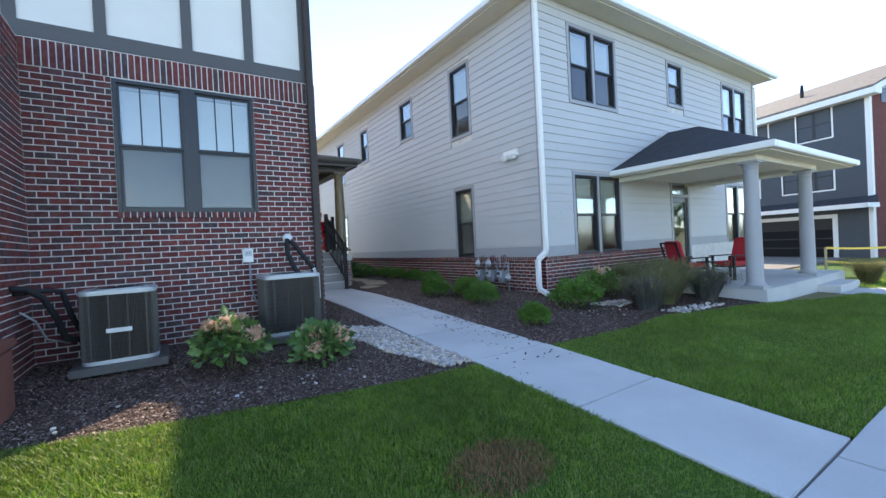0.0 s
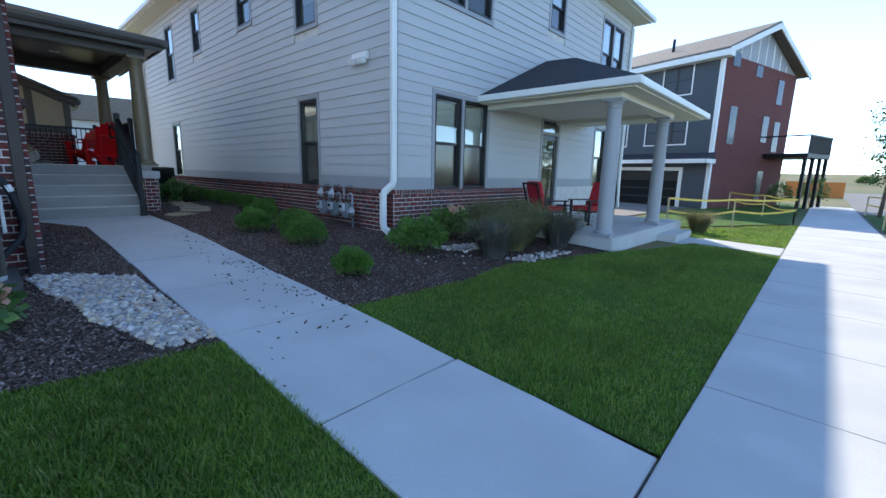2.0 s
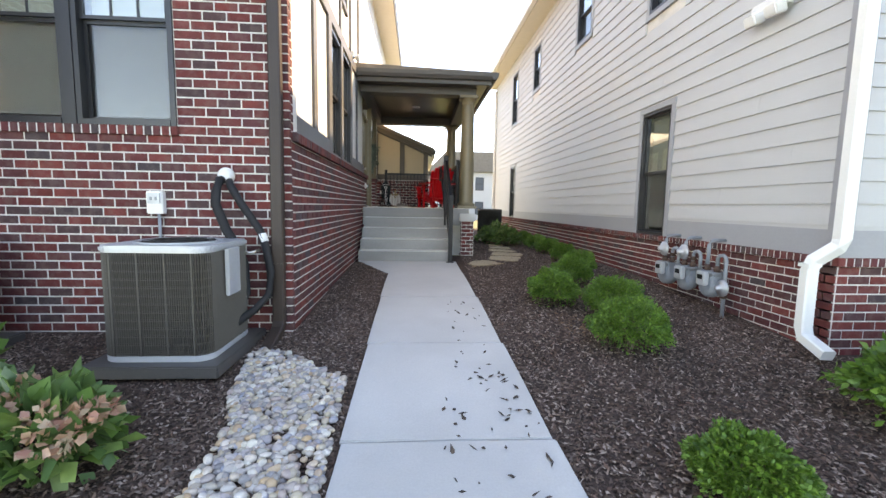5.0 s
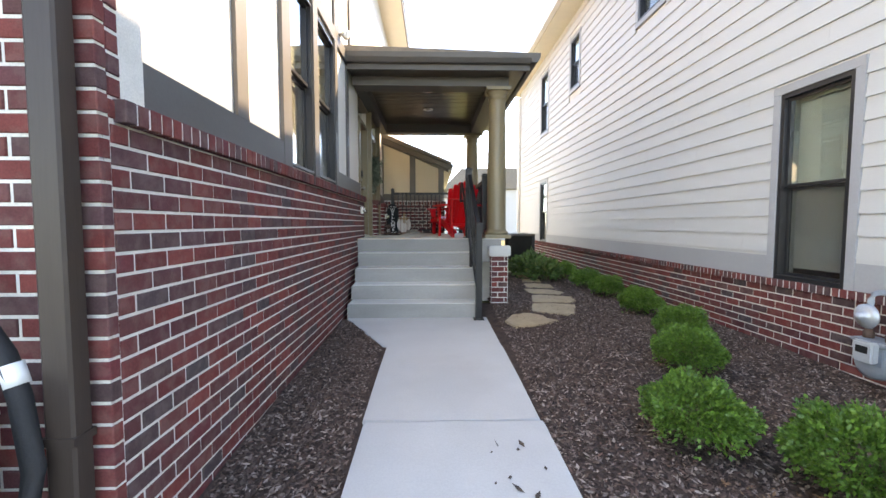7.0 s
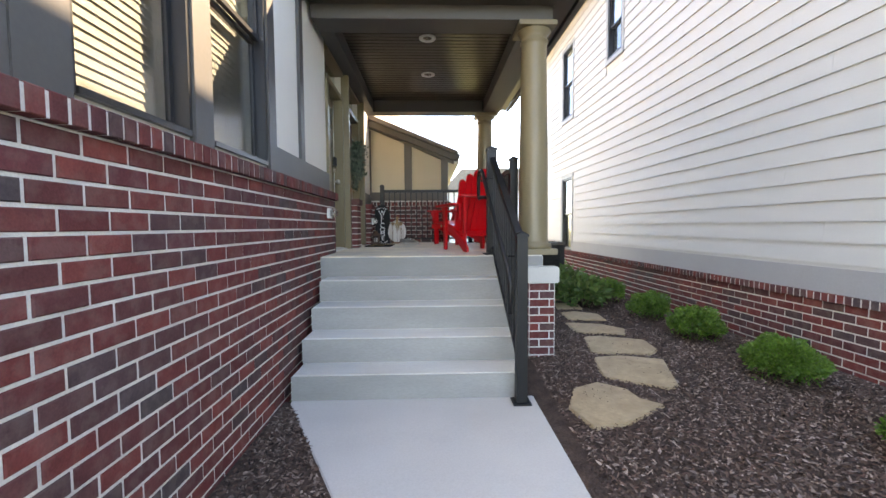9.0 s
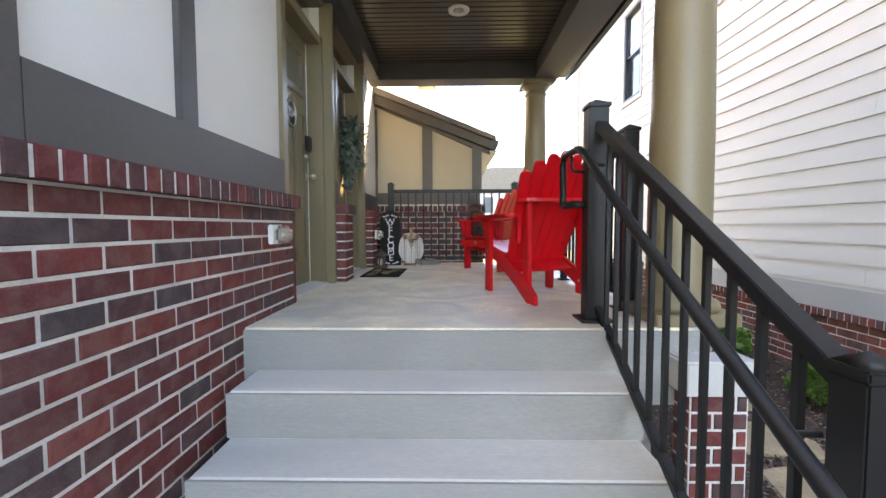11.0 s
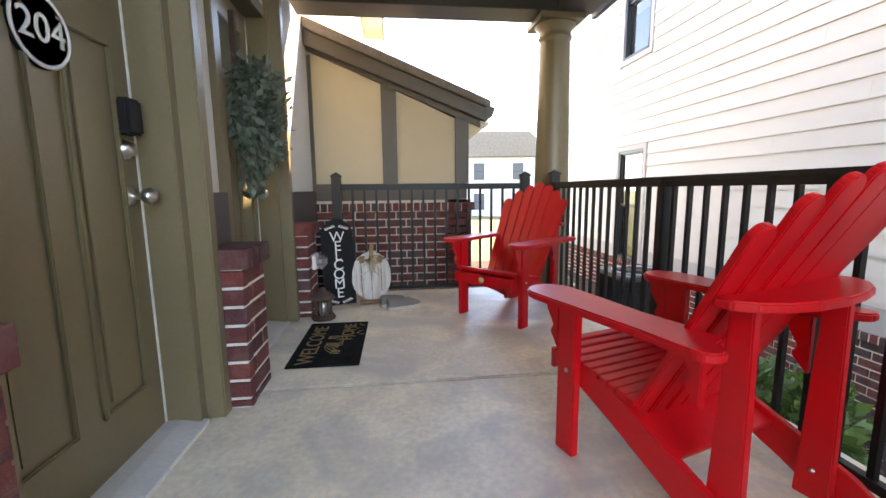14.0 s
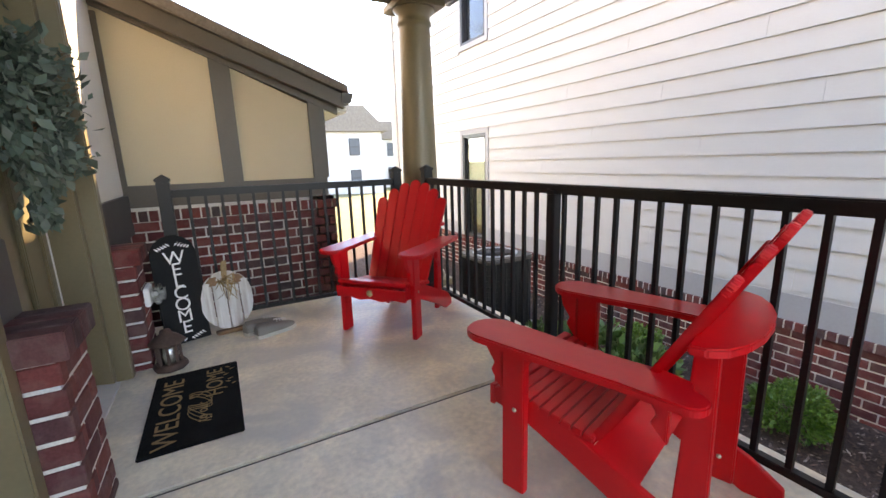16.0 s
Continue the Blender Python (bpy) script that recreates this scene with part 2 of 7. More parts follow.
# Grey riser concrete; its darker colour also carries the shade of upright faces.
concrete_riser_shaded = material("grey_riser_with_shade", (0.31, 0.305, 0.29), 0.85, vary=0.16, scale=2.2, fine=70, bump=0.25, tint=(0.2, 0.195, 0.185), tint_amount=0.6, tint_scale=1.6, edge=(0.4, 0.7), stretch=(0.5, 2, 2))
blind_mat = material("cream_blind", (0.52, 0.51, 0.46), 0.6, vary=0.04, bump=0.02)
iron = material("rusty_iron", (0.10, 0.06, 0.045), 0.8, metal=0.3, vary=0.3, bump=0.5)
orange_clay = material("orange_plastic_fence", (0.6, 0.2, 0.04), 0.7, vary=0.1, bump=0.1)
terracotta = material("terracotta_resin", (0.20, 0.075, 0.05), 0.6, vary=0.15, bump=0.2)


def glass_material(name, tint, rough=0.02, gloss=0.1):
    m = bpy.data.materials.new(name)
    m.use_nodes = True
    n, l = m.node_tree.nodes, m.node_tree.links
    n.remove(n["Principled BSDF"])
    tr, gl, mx, fr = n.new("ShaderNodeBsdfTransparent"), n.new("ShaderNodeBsdfGlossy"), n.new("ShaderNodeMixShader"), n.new("ShaderNodeLayerWeight")
    tr.inputs["Color"].default_value = (*tint, 1)
    gl.inputs["Roughness"].default_value = rough
    fr.inputs["Blend"].default_value = 0.5
    pw, sc = n.new("ShaderNodeMath"), n.new("ShaderNodeMath")
    pw.operation, sc.operation = "POWER", "MULTIPLY_ADD"
    pw.inputs[1].default_value, sc.inputs[1].default_value, sc.inputs[2].default_value = 3.0, 0.8, gloss
    l.new(fr.outputs["Facing"], pw.inputs[0]), l.new(pw.outputs[0], sc.inputs[0]), l.new(sc.outputs[0], mx.inputs[0])
    l.new(tr.outputs[0], mx.inputs[1]), l.new(gl.outputs[0], mx.inputs[2])
    l.new(mx.outputs[0], n["Material Output"].inputs["Surface"])
    return m


glass = glass_material("window_glass", (0.92, 0.96, 0.93), 0.02, 0.15)
glass_screen = glass_material("screened_glass", (0.68, 0.69, 0.68), 0.12, 0.05)
lamp_lens = glass_material("ribbed_lamp_lens", (0.8, 0.8, 0.78), 0.25, 0.28)

# ---- mesh helpers ----
def join_mesh(name, verts, faces):
    me = bpy.data.meshes.new(name)
    me.from_pydata(verts, [], faces)
    me.update()
    return me


BOX_F = [(0, 3, 2, 1), (4, 5, 6, 7), (0, 1, 5, 4), (1, 2, 6, 5), (2, 3, 7, 6), (3, 0, 4, 7)]


def boxes(*bs, bevel=0.0):
    """A bmesh of boxes (x0, y0, z0, x1, y1, z1), with bevelled edges if asked."""
    bm = bmesh.new()
    for b in bs:
        x0, x1 = sorted((b[0], b[3]))
        y0, y1 = sorted((b[1], b[4]))
        z0, z1 = sorted((b[2], b[5]))
        v = [bm.verts.new(p) for p in ((x0, y0, z0), (x1, y0, z0), (x1, y1, z0), (x0, y1, z0), (x0, y0, z1), (x1, y0, z1), (x1, y1, z1), (x0, y1, z1))]
        for f in BOX_F:
            bm.faces.new([v[i] for i in f])
    if bevel:
        bmesh.ops.bevel(bm, geom=bm.edges[:], offset=bevel, segments=2, affect="EDGES", clamp_overlap=True)
    return bm


def prism(outline, a, b, axis="y", bevel=0.0):
    """An outline (two coordinates each) pushed from a to b along an axis."""
    bm = bmesh.new()
    put = {"x": lambda p, q, d: (d, p, q), "y": lambda p, q, d: (p, d, q), "z": lambda p, q, d: (p, q, d)}[axis]
    lo = [bm.verts.new(put(p, q, a)) for p, q in outline]
    hi = [bm.verts.new(put(p, q, b)) for p, q in outline]
    bm.faces.new(lo), bm.faces.new(hi[::-1])
    k = len(outline)
    for i in range(k):
        bm.faces.new((lo[i], hi[i], hi[(i + 1) % k], lo[(i + 1) % k]))
    bmesh.ops.recalc_face_normals(bm, faces=bm.faces[:])
    if bevel:
        bmesh.ops.bevel(bm, geom=bm.edges[:], offset=bevel, segments=2, affect="EDGES", clamp_overlap=True)
    return bm


def lathe(profile, seg=24):
    """A turned shape from (radius, height) pairs."""
    bm = bmesh.new()
    rings = []
    for r, z in profile:
        rings.append([bm.verts.new((r * math.cos(2 * math.pi * i / seg), r * math.sin(2 * math.pi * i / seg), z)) for i in range(seg)])
    for a, b in zip(rings, rings[1:]):
        for i in range(seg):
            bm.faces.new((a[i], a[(i + 1) % seg], b[(i + 1) % seg], b[i]))
    bm.faces.new(rings[0][::-1]), bm.faces.new(rings[-1])
    for f in bm.faces:
        f.smooth = len(f.verts) == 4
    return bm


def tube(points, radius, seg=8, end=None):
    """A round bar along points; it tapers from radius to end."""
    bm = bmesh.new()
    pts = [Vector(p) for p in points]
    rings = []
    for i, p in enumerate(pts):
        d = (pts[min(i + 1, len(pts) - 1)] - pts[max(i - 1, 0)]).normalized()
        side = d.cross(Vector((0.31, 0.17, 0.94)) if abs(d.z) < 0.9 else Vector((1, 0.2, 0))).normalized()
        up = d.cross(side)
        r = radius if end is None else radius + (end - radius) * i / (len(pts) - 1)
        rings.append([bm.verts.new(p + r * (math.cos(2 * math.pi * j / seg) * side + math.sin(2 * math.pi * j / seg) * up)) for j in range(seg)])
    for a, b in zip(rings, rings[1:]):
        for j in range(seg):
            bm.faces.new((a[j], a[(j + 1) % seg], b[(j + 1) % seg], b[j])).smooth = True
    bm.faces.new(rings[0][::-1]), bm.faces.new(rings[-1])
    bmesh.ops.recalc_face_normals(bm, faces=bm.faces[:])
    return bm


def blend(*bms):
    """Several bmeshes as one."""
    out = bmesh.new()
    for b in bms:
        me = bpy.data.meshes.new("tmp")
        b.to_mesh(me)
        b.free()
        out.from_mesh(me)
        bpy.data.meshes.remove(me)
    return out


def turned(bm, m):
    bmesh.ops.transform(bm, matrix=m, verts=bm.verts[:])
    return bm


def part(name, bm, mat, parent=None, label=""):
    if isinstance(bm, bmesh.types.BMesh):
        me = bpy.data.meshes.new(name)
        bm.to_mesh(me)
        bm.free()
    else:
        me = bm
    if mat and not me.materials:
        me.materials.append(mat)
    ob = new(name, me)
    if parent:
        ob.parent = parent
    if label:
        ob["label"] = label
    return ob


def thing(name, label, category, at=None, group="", kind=""):
    e = new(name)
    e.matrix_basis = at or Matrix()
    e.empty_display_size = 0.1
    return tagged(e, label, category, group, kind)


def setting(name, bm, mat, label="", category=""):
    return tagged(part(name, bm, mat), label, category, kind="structure")


class Face:
    """An upright wall face: u along it, d outwards, z up."""

    def __init__(self, way, plane):
        self.way, self.plane = way, plane

    def p(self, u, d, z):
        return {"-y": (u, self.plane - d, z), "+x": (self.plane + d, u, z), "-x": (self.plane - d, u, z), "+y": (u, self.plane + d, z)}[self.way]

    def box(self, u0, d0, z0, u1, d1, z1):
        return (*self.p(u0, d0, z0), *self.p(u1, d1, z1))


def cut(u0, u1, z0, z1, holes):
    """The stretches of u0..u1 at the height band z0..z1 that no hole takes."""
    spans = [(u0, u1)]
    for a, b, c, d in holes:
        if c < z1 - 0.005 and d > z0 + 0.005:
            nxt = []
            for s, e in spans:
                if b <= s or a >= e:
                    nxt.append((s, e))
                else:
                    if a - s > 0.004:
                        nxt.append((s, a))
                    if e - b > 0.004:
                        nxt.append((b, e))
            spans = nxt
    return spans


def wall(name, face, u0, u1, z0, z1, thick, holes, mat, label):
    """A wall with openings that go through it; its outer side lies on the face."""
    us = sorted({u0, u1, *(v for h in holes for v in h[:2] if u0 < v < u1)})
    zs = sorted({z0, z1, *(v for h in holes for v in h[2:] if z0 < v < z1)})
    solid = {}
    for i in range(len(us) - 1):
        for j in range(len(zs) - 1):
            cu, cz = (us[i] + us[i + 1]) / 2, (zs[j] + zs[j + 1]) / 2
            solid[i, j] = not any(a < cu < b and c < cz < d for a, b, c, d in holes)
    bm = bmesh.new()

    def quad(*ps):
        bm.faces.new([bm.verts.new(face.p(*p)) for p in ps])

    for (i, j), s in solid.items():
        if not s:
            continue
        a, b, c, d = us[i], us[i + 1], zs[j], zs[j + 1]
        quad((a, 0, c), (b, 0, c), (b, 0, d), (a, 0, d))
        quad((a, -thick, c), (a, -thick, d), (b, -thick, d), (b, -thick, c))
        for ni, nj, q in ((i - 1, j, ((a, 0, c), (a, 0, d), (a, -thick, d), (a, -thick, c))), (i + 1, j, ((b, 0, c), (b, -thick, c), (b, -thick, d), (b, 0, d))),
                          (i, j - 1, ((a, 0, c), (a, -thick, c), (b, -thick, c), (b, 0, c))), (i, j + 1, ((a, 0, d), (b, 0, d), (b, -thick, d), (a, -thick, d)))):
            if not solid.get((ni, nj), False):
                quad(*q)
    bmesh.ops.remove_doubles(bm, verts=bm.verts[:], dist=0.0005)
    bmesh.ops.recalc_face_normals(bm, faces=bm.faces[:])
    return setting(name, bm, mat, label, "wall")


def brick_shape(w, h, depth=0.05, chamfer=0.004):
    """A brick's visible body: a box with a worn front edge, centred on u and z, its front at d = 0."""
    a, b, c = w / 2, h / 2, chamfer
    v = [(-a, -depth, -b), (a, -depth, -b), (a, -depth, b), (-a, -depth, b), (-a, -c, -b), (a, -c, -b), (a, -c, b), (-a, -c, b),
         (-a + c, 0, -b + c), (a - c, 0, -b + c), (a - c, 0, b - c), (-a + c, 0, b - c)]
    f = [(0, 1, 5, 4), (1, 2, 6, 5), (2, 3, 7, 6), (3, 0, 4, 7), (4, 5, 9, 8), (5, 6, 10, 9), (6, 7, 11, 10), (7, 4, 8, 11), (8, 9, 10, 11)]
    return v, f


MESHES = {}
COURSE, LENGTH, JOINT = 0.0813, 0.205, 0.0135


def lay(face, parent, pieces, near, limit=300, name="brick", proud=0.006):
    """Lay pieces (u, z, w, h) on a face: those in the near stretch as parts, the rest joined."""
    rng = random.Random(len(pieces))
    ranked = sorted(range(len(pieces)), key=lambda i: abs(pieces[i][0] - near))
    chosen, verts, faces = set(ranked[:limit]), [], []
    for i, (u, z, w, h) in enumerate(pieces):
        d = proud + rng.uniform(-0.0015, 0.002)
        if i in chosen:
            key = (face.way, round(w, 3), round(h, 3))
            if key not in MESHES:
                v, f = brick_shape(w, h)
                flat = Face(face.way, 0.0)
                MESHES[key] = join_mesh("brick", [flat.p(*q) for q in v], f)
                MESHES[key].materials.append(brick_one)
            ob = new(name, MESHES[key])
            ob.location = face.p(u, d, z)
            ob.parent = parent
        else:
            v, f = brick_shape(w, h)
            k = len(verts)
            verts += [face.p(u + q[0], d + q[1], z + q[2]) for q in v]
            faces += [tuple(k + j for j in q) for q in f]
    if verts:
        me = join_mesh("bricks", verts, faces)
        me.materials.append(brick_many)
        tagged(part("brick_field", me, None, parent), kind="stuff")


def courses(u0, u1, z0, z1, holes=(), shift=0.0):
    """Running bond of bricks between z0 and z1, counted down from z1."""
    out = []
    k = 0
    z = z1 - COURSE
    while z > z0 - COURSE:
        lo = max(z, z0)
        off = (LENGTH / 2 if k % 2 else 0) + shift
        if z + COURSE - lo > 0.03:
            for s, e in cut(u0, u1, lo, z + COURSE, holes):
                i = math.floor((s - u0 - off) / LENGTH)
                while u0 + off + i * LENGTH < e:
                    a, b = max(s, u0 + off + i * LENGTH), min(e, u0 + off + (i + 1) * LENGTH)
                    if a - s < 0.05:
                        a = s
                    if e - b < 0.05:
                        b = e
                    if b - a > 0.05 or (a == s and b == e):
                        out.append((round((a + b) / 2, 4), (lo + z + COURSE) / 2, b - a - JOINT, z + COURSE - lo - JOINT))
                    i += 1
        z -= COURSE
        k += 1
    return out


def ledge(face, parent, u0, u1, z0, h, near, limit, proud, pitch=0.0725):
    """A rowlock course on its mortar bed, standing proud of the wall."""
    part("mortar_bed", boxes(face.box(u0 + 0.02, -0.02, z0 + 0.002, u1 - 0.01, proud - 0.006, z0 + h - 0.004)), mortar, parent)
    lay(face, parent, rowlock(u0, u1, z0, h, pitch), near, limit, proud=proud)


def rowlock(u0, u1, z0, h, pitch=0.0725):
    n = max(1, round((u1 - u0) / pitch))
    p = (u1 - u0) / n
    return [(u0 + (i + 0.5) * p, z0 + h / 2, p - JOINT, h) for i in range(n)]


def siding(face, parent, u0, u1, z0, z1, holes, step=0.2, name="siding_board"):
    """Lap boards, each a wedge with a lip, cut at openings and at staggered butt joints."""
    k, z = 0, z0
    while z < z1 - 0.02:
        top = min(z + step, z1)
        for s, e in cut(u0, u1, z, top, holes):
            a = s
            cuts = [c for c in (u0 + ((k * 1.37) % 3.66) + 3.66 * i for i in range(-1, 8)) if s + 0.3 < c < e - 0.3] + [e]
            for b in cuts:
                vs = []
                for u in (a + 0.001, b - 0.001):
                    vs += [face.p(u, 0, z), face.p(u, 0.026, z), face.p(u, 0.025, z + 0.012), face.p(u, 0.008, top + 0.01), face.p(u, 0, top + 0.01)]
                me = join_mesh("siding_board", vs, [(0, 1, 2, 3, 4), (9, 8, 7, 6, 5), (0, 5, 6, 1), (1, 6, 7, 2), (2, 7, 8, 3), (3, 8, 9, 4), (4, 9, 5, 0)])
                part(name, me, siding_white, parent)
                a = b
        z += step
        k += 1


COUNT = {"window": 0, "door": 0}


def window(face, u0, u1, z0, z1, label, trim=0.09, trim_mat=None, base=True, sashes=1, blind=0.0, split=0.5, frame_mat=None, slats=True, f=0.045, bars=0):
    """A double-hung window, or several side by side, with casing, frames, sashes, panes and blinds."""
    COUNT["window"] += 1
    w = thing("window_%d" % COUNT["window"], label, "window", kind="structure")
    tm, fm = trim_mat or siding_trim, frame_mat or black_vinyl
    B = face.box
    if trim:
        part("casing", boxes(B(u0, 0.0, z1 - trim, u1, 0.035, z1), bevel=0.003), tm, w)
        part("casing", boxes(B(u0, 0.0, z0, u0 + trim, 0.033, z1 - trim), bevel=0.003), tm, w)
        part("casing", boxes(B(u1 - trim, 0.0, z0, u1, 0.033, z1 - trim), bevel=0.003), tm, w)
        if base:
            part("sill", boxes(B(u0, 0.0, z0, u1, 0.04, z0 + trim), bevel=0.003), tm, w)
    a0, a1, b0, b1 = u0 + trim, u1 - trim, z0 + (trim if base else 0), z1 - trim
    mull = 0.08 if sashes > 1 else 0
    width = (a1 - a0 - mull * (sashes - 1)) / sashes
    for k in range(sashes):
        s0 = a0 + k * (width + mull)
        s1 = s0 + width
        if k:
            part("mullion", boxes(B(s0 - mull, -0.06, b0, s0, 0.03, b1)), tm if trim else fm, w)
        part("frame", boxes(B(s0, -0.09, b0, s0 + f, 0.02, b1), B(s1 - f, -0.09, b0, s1, 0.02, b1), B(s0 + f, -0.09, b1 - f, s1 - f, 0.02, b1), B(s0 + f, -0.09, b0, s1 - f, 0.03, b0 + f)), fm, w)
        i0, i1, j0, j1 = s0 + f, s1 - f, b0 + f, b1 - f
        jm = j0 + (j1 - j0) * split
        g = 0.03
        up = part("upper_sash", boxes(B(i0, -0.05, jm, i0 + g, -0.02, j1), B(i1 - g, -0.05, jm, i1, -0.02, j1), B(i0 + g, -0.05, j1 - g, i1 - g, -0.02, j1), B(i0 + g, -0.05, jm, i1 - g, -0.015, jm + g)), fm, w)
        lo = part("lower_sash", boxes(B(i0, -0.08, j0, i0 + g, -0.055, jm), B(i1 - g, -0.08, j0, i1, -0.055, jm), B(i0 + g, -0.08, jm - g, i1 - g, -0.05, jm - 0.001), B(i0 + g, -0.08, j0, i1 - g, -0.055, j0 + g)), fm, w)
        for own, gm, q in ((up, glass, B(i0 + g, -0.037, jm + g, i1 - g, -0.033, j1 - g)), (lo, glass_screen, B(i0 + g, -0.07, j0 + g, i1 - g, -0.066, jm - g))):
            pane = part("pane", boxes(q), gm, own)
            pane.visible_shadow = False
        for r in range(bars):
            u = i0 + g + (i1 - i0 - 2 * g) * (r + 1) / (bars + 1)
            part("muntin", boxes(B(u - 0.009, -0.032, jm + g, u + 0.009, -0.024, j1 - g)), fm, up)
        if blind > 0 and not slats:
            part("roller_shade", boxes(B(i0 + 0.01, -0.12, j1 - (j1 - j0) * blind, i1 - 0.01, -0.117, j1)), blind_mat, w, "pale drawn roller shade")
        elif blind > 0:
            low = j1 - (j1 - j0) * blind
            rows = [B(i0 + 0.03, -0.15, j1 - 0.05, i1 - 0.03, -0.11, j1)]
            n = int((j1 - 0.05 - low) / 0.045)
            bb = boxes(*rows)
            part("headrail", bb, blind_mat, w)
            vs, fs = [], []
            for r in range(n):
                z = j1 - 0.06 - r * 0.045
                k4 = len(vs)
                vs += [face.p(i0 + 0.035, -0.116, z - 0.049), face.p(i1 - 0.035, -0.116, z - 0.049), face.p(i1 - 0.035, -0.126, z), face.p(i0 + 0.035, -0.126, z)]
                fs.append((k4, k4 + 1, k4 + 2, k4 + 3))
            if vs:
                part("blind", join_mesh("blind", vs, fs), blind_mat, w, "closed cream slat blind")
    return w


def height(x, y):
    """The lie of the land: it rises from the pavement to the houses and falls away along the street."""
    z = float(np.interp(y, [-40, -5.2, -4.8, -1.2, 0.95, 3.95, 5.3, 6.6, 8.2, 9.6, 11, 24, 40, 80], [-0.5, -0.42, -0.3, -0.235, -0.21, 0.0, 0.07, 0.16, 0.26, 0.315, 0.335, 0.36, 0.2, -0.5]))
    e = min(1, max(0, (x - 9) / 9))
    z = z * (1 - e) + -0.21 * e
    f = min(1, max(0, (x - 15) / 14))
    z -= 0.04 * f * f * (3 - 2 * f)
    r = math.hypot(x - 3, y)
    g = min(1, max(0, (r - 45) / 110))
    z += (3.6 * g * g) * (1 if x > 10 and y < 20 else 0.1)
    return z

# ---- ground, pavements and beds ----
def sheet(xs, ys, lift=0.0):
    vs = [(x, y, height(x, y) + lift) for y in ys for x in xs]
    nx = len(xs)
    fs = [(j * nx + i, j * nx + i + 1, (j + 1) * nx + i + 1, (j + 1) * nx + i) for j in range(len(ys) - 1) for i in range(nx - 1)]
    return join_mesh("sheet", vs, fs)


gx = sorted({*np.arange(-20, 40, 0.5).round(2), *np.arange(-400, -20, 20), *np.arange(40, 620, 12)})
gy = sorted({*np.arange(-16, 30, 0.5).round(2), *np.arange(-420, -16, 12), *np.arange(30, 420, 20)})
ground = setting("ground", sheet([float(v) for v in gx], [float(v) for v in gy], -0.03), field_mat, "dry meadow ground reaching the horizon", "ground")


def bed(name, outline, mat, lift, label, category, kind="structure", step=0.35):
    """A patch of ground inside a simple outline, following the land."""
    xs = [p[0] for p in outline]
    ys = [p[1] for p in outline]
    bm = bmesh.new()
    vs = [bm.verts.new((x, y, 0)) for x, y in outline]
    bm.faces.new(vs)
    for v0, v1, axis in ((min(ys), max(ys), 1), (min(xs), max(xs), 0)):
        for c in np.arange(v0 + step, v1, step):
            no = (0, 1, 0) if axis else (1, 0, 0)
            co = (0, float(c), 0) if axis else (float(c), 0, 0)
            bmesh.ops.bisect_plane(bm, geom=bm.verts[:] + bm.edges[:] + bm.faces[:], plane_co=co, plane_no=no)
    for v in bm.verts:
        v.co.z = height(v.co.x, v.co.y) + lift
    bm.normal_update()
    if sum(f.normal.z for f in bm.faces) < 0:
        bmesh.ops.reverse_faces(bm, faces=bm.faces[:])
    return setting(name, bm, mat, label, category)


LAWN_L = [(-14, 0.97), (3.1, 0.97), (3.06, 3.85), (2.2, 3.9), (0.4, 4.2), (-1.2, 4.45), (-14, 4.5)]
LAWN_R = [(4.36, 0.97), (12.9, 0.97), (12.9, 2.6), (9.8, 3.3), (7.2, 3.9), (6.0, 3.75), (4.26, 3.9)]
VERGE = [(-20, -4.6), (16.5, -4.6), (15.5, -1.02), (-20, -1.02)]
LAWN_E = [(14.3, 0.97), (21.5, 0.97), (15.8, 3.9), (14.3, 3.0)]
bed("lawn_1", LAWN_L, turf, 0.005, "mown green lawn beside the front walk", "lawn")
bed("lawn_2", LAWN_R, turf, 0.005, "mown green lawn before the white house", "lawn")
bed("lawn_3", VERGE, turf, 0.005, "sunlit grass verge along the street", "lawn", step=0.8)
bed("lawn_4", LAWN_E, turf, 0.005, "small sunlit lawn beside the porch walk", "lawn")
bed("lawn_5", [(21.8, 1.3), (40, 1.3), (40, 4), (28.5, 5.2), (16.2, 6.2), (15.9, 4.4)], turf, 0.01, "shaded lawn before the dark townhouse", "lawn", step=0.8)
bed("lawn_6", [(20.5, -2.6), (31.0, -2.8), (31.5, -1.1), (21, -1.1)], turf, 0.03, "grass island around two saplings", "lawn", step=0.5)
bed("mulch_bed_1", [(-4, 4.47), (-1.2, 4.45), (0.4, 4.2), (2.2, 3.9), (3.06, 3.85), (3.05, 8.2), (3.02, 9.8), (2.46, 10.95), (2.3, 10.95), (2.3, 7.05), (-4, 7.05)], soil, 0.012, "dark bark mulch bed along the brick house", "mulch")
bed("mulch_bed_2", [(4.16, 3.9), (6.0, 3.75), (7.2, 3.9), (9.8, 3.3), (10.2, 3.6), (10.2, 6.5), (7.1, 6.5), (7.1, 23), (4.4, 23), (4.4, 12), (4.1, 12), (4.1, 10.5), (4.1, 8.2), (4.13, 6.0)], soil, 0.012, "dark bark mulch bed along the white house", "mulch")
bed("road", [(-60, -15), (75, -15), (75, -1.05), (15.6, -1.05), (16.6, -4.6), (-60, -4.6)], asphalt, 0.0, "pale worn concrete street and side alley", "road", step=1.5)


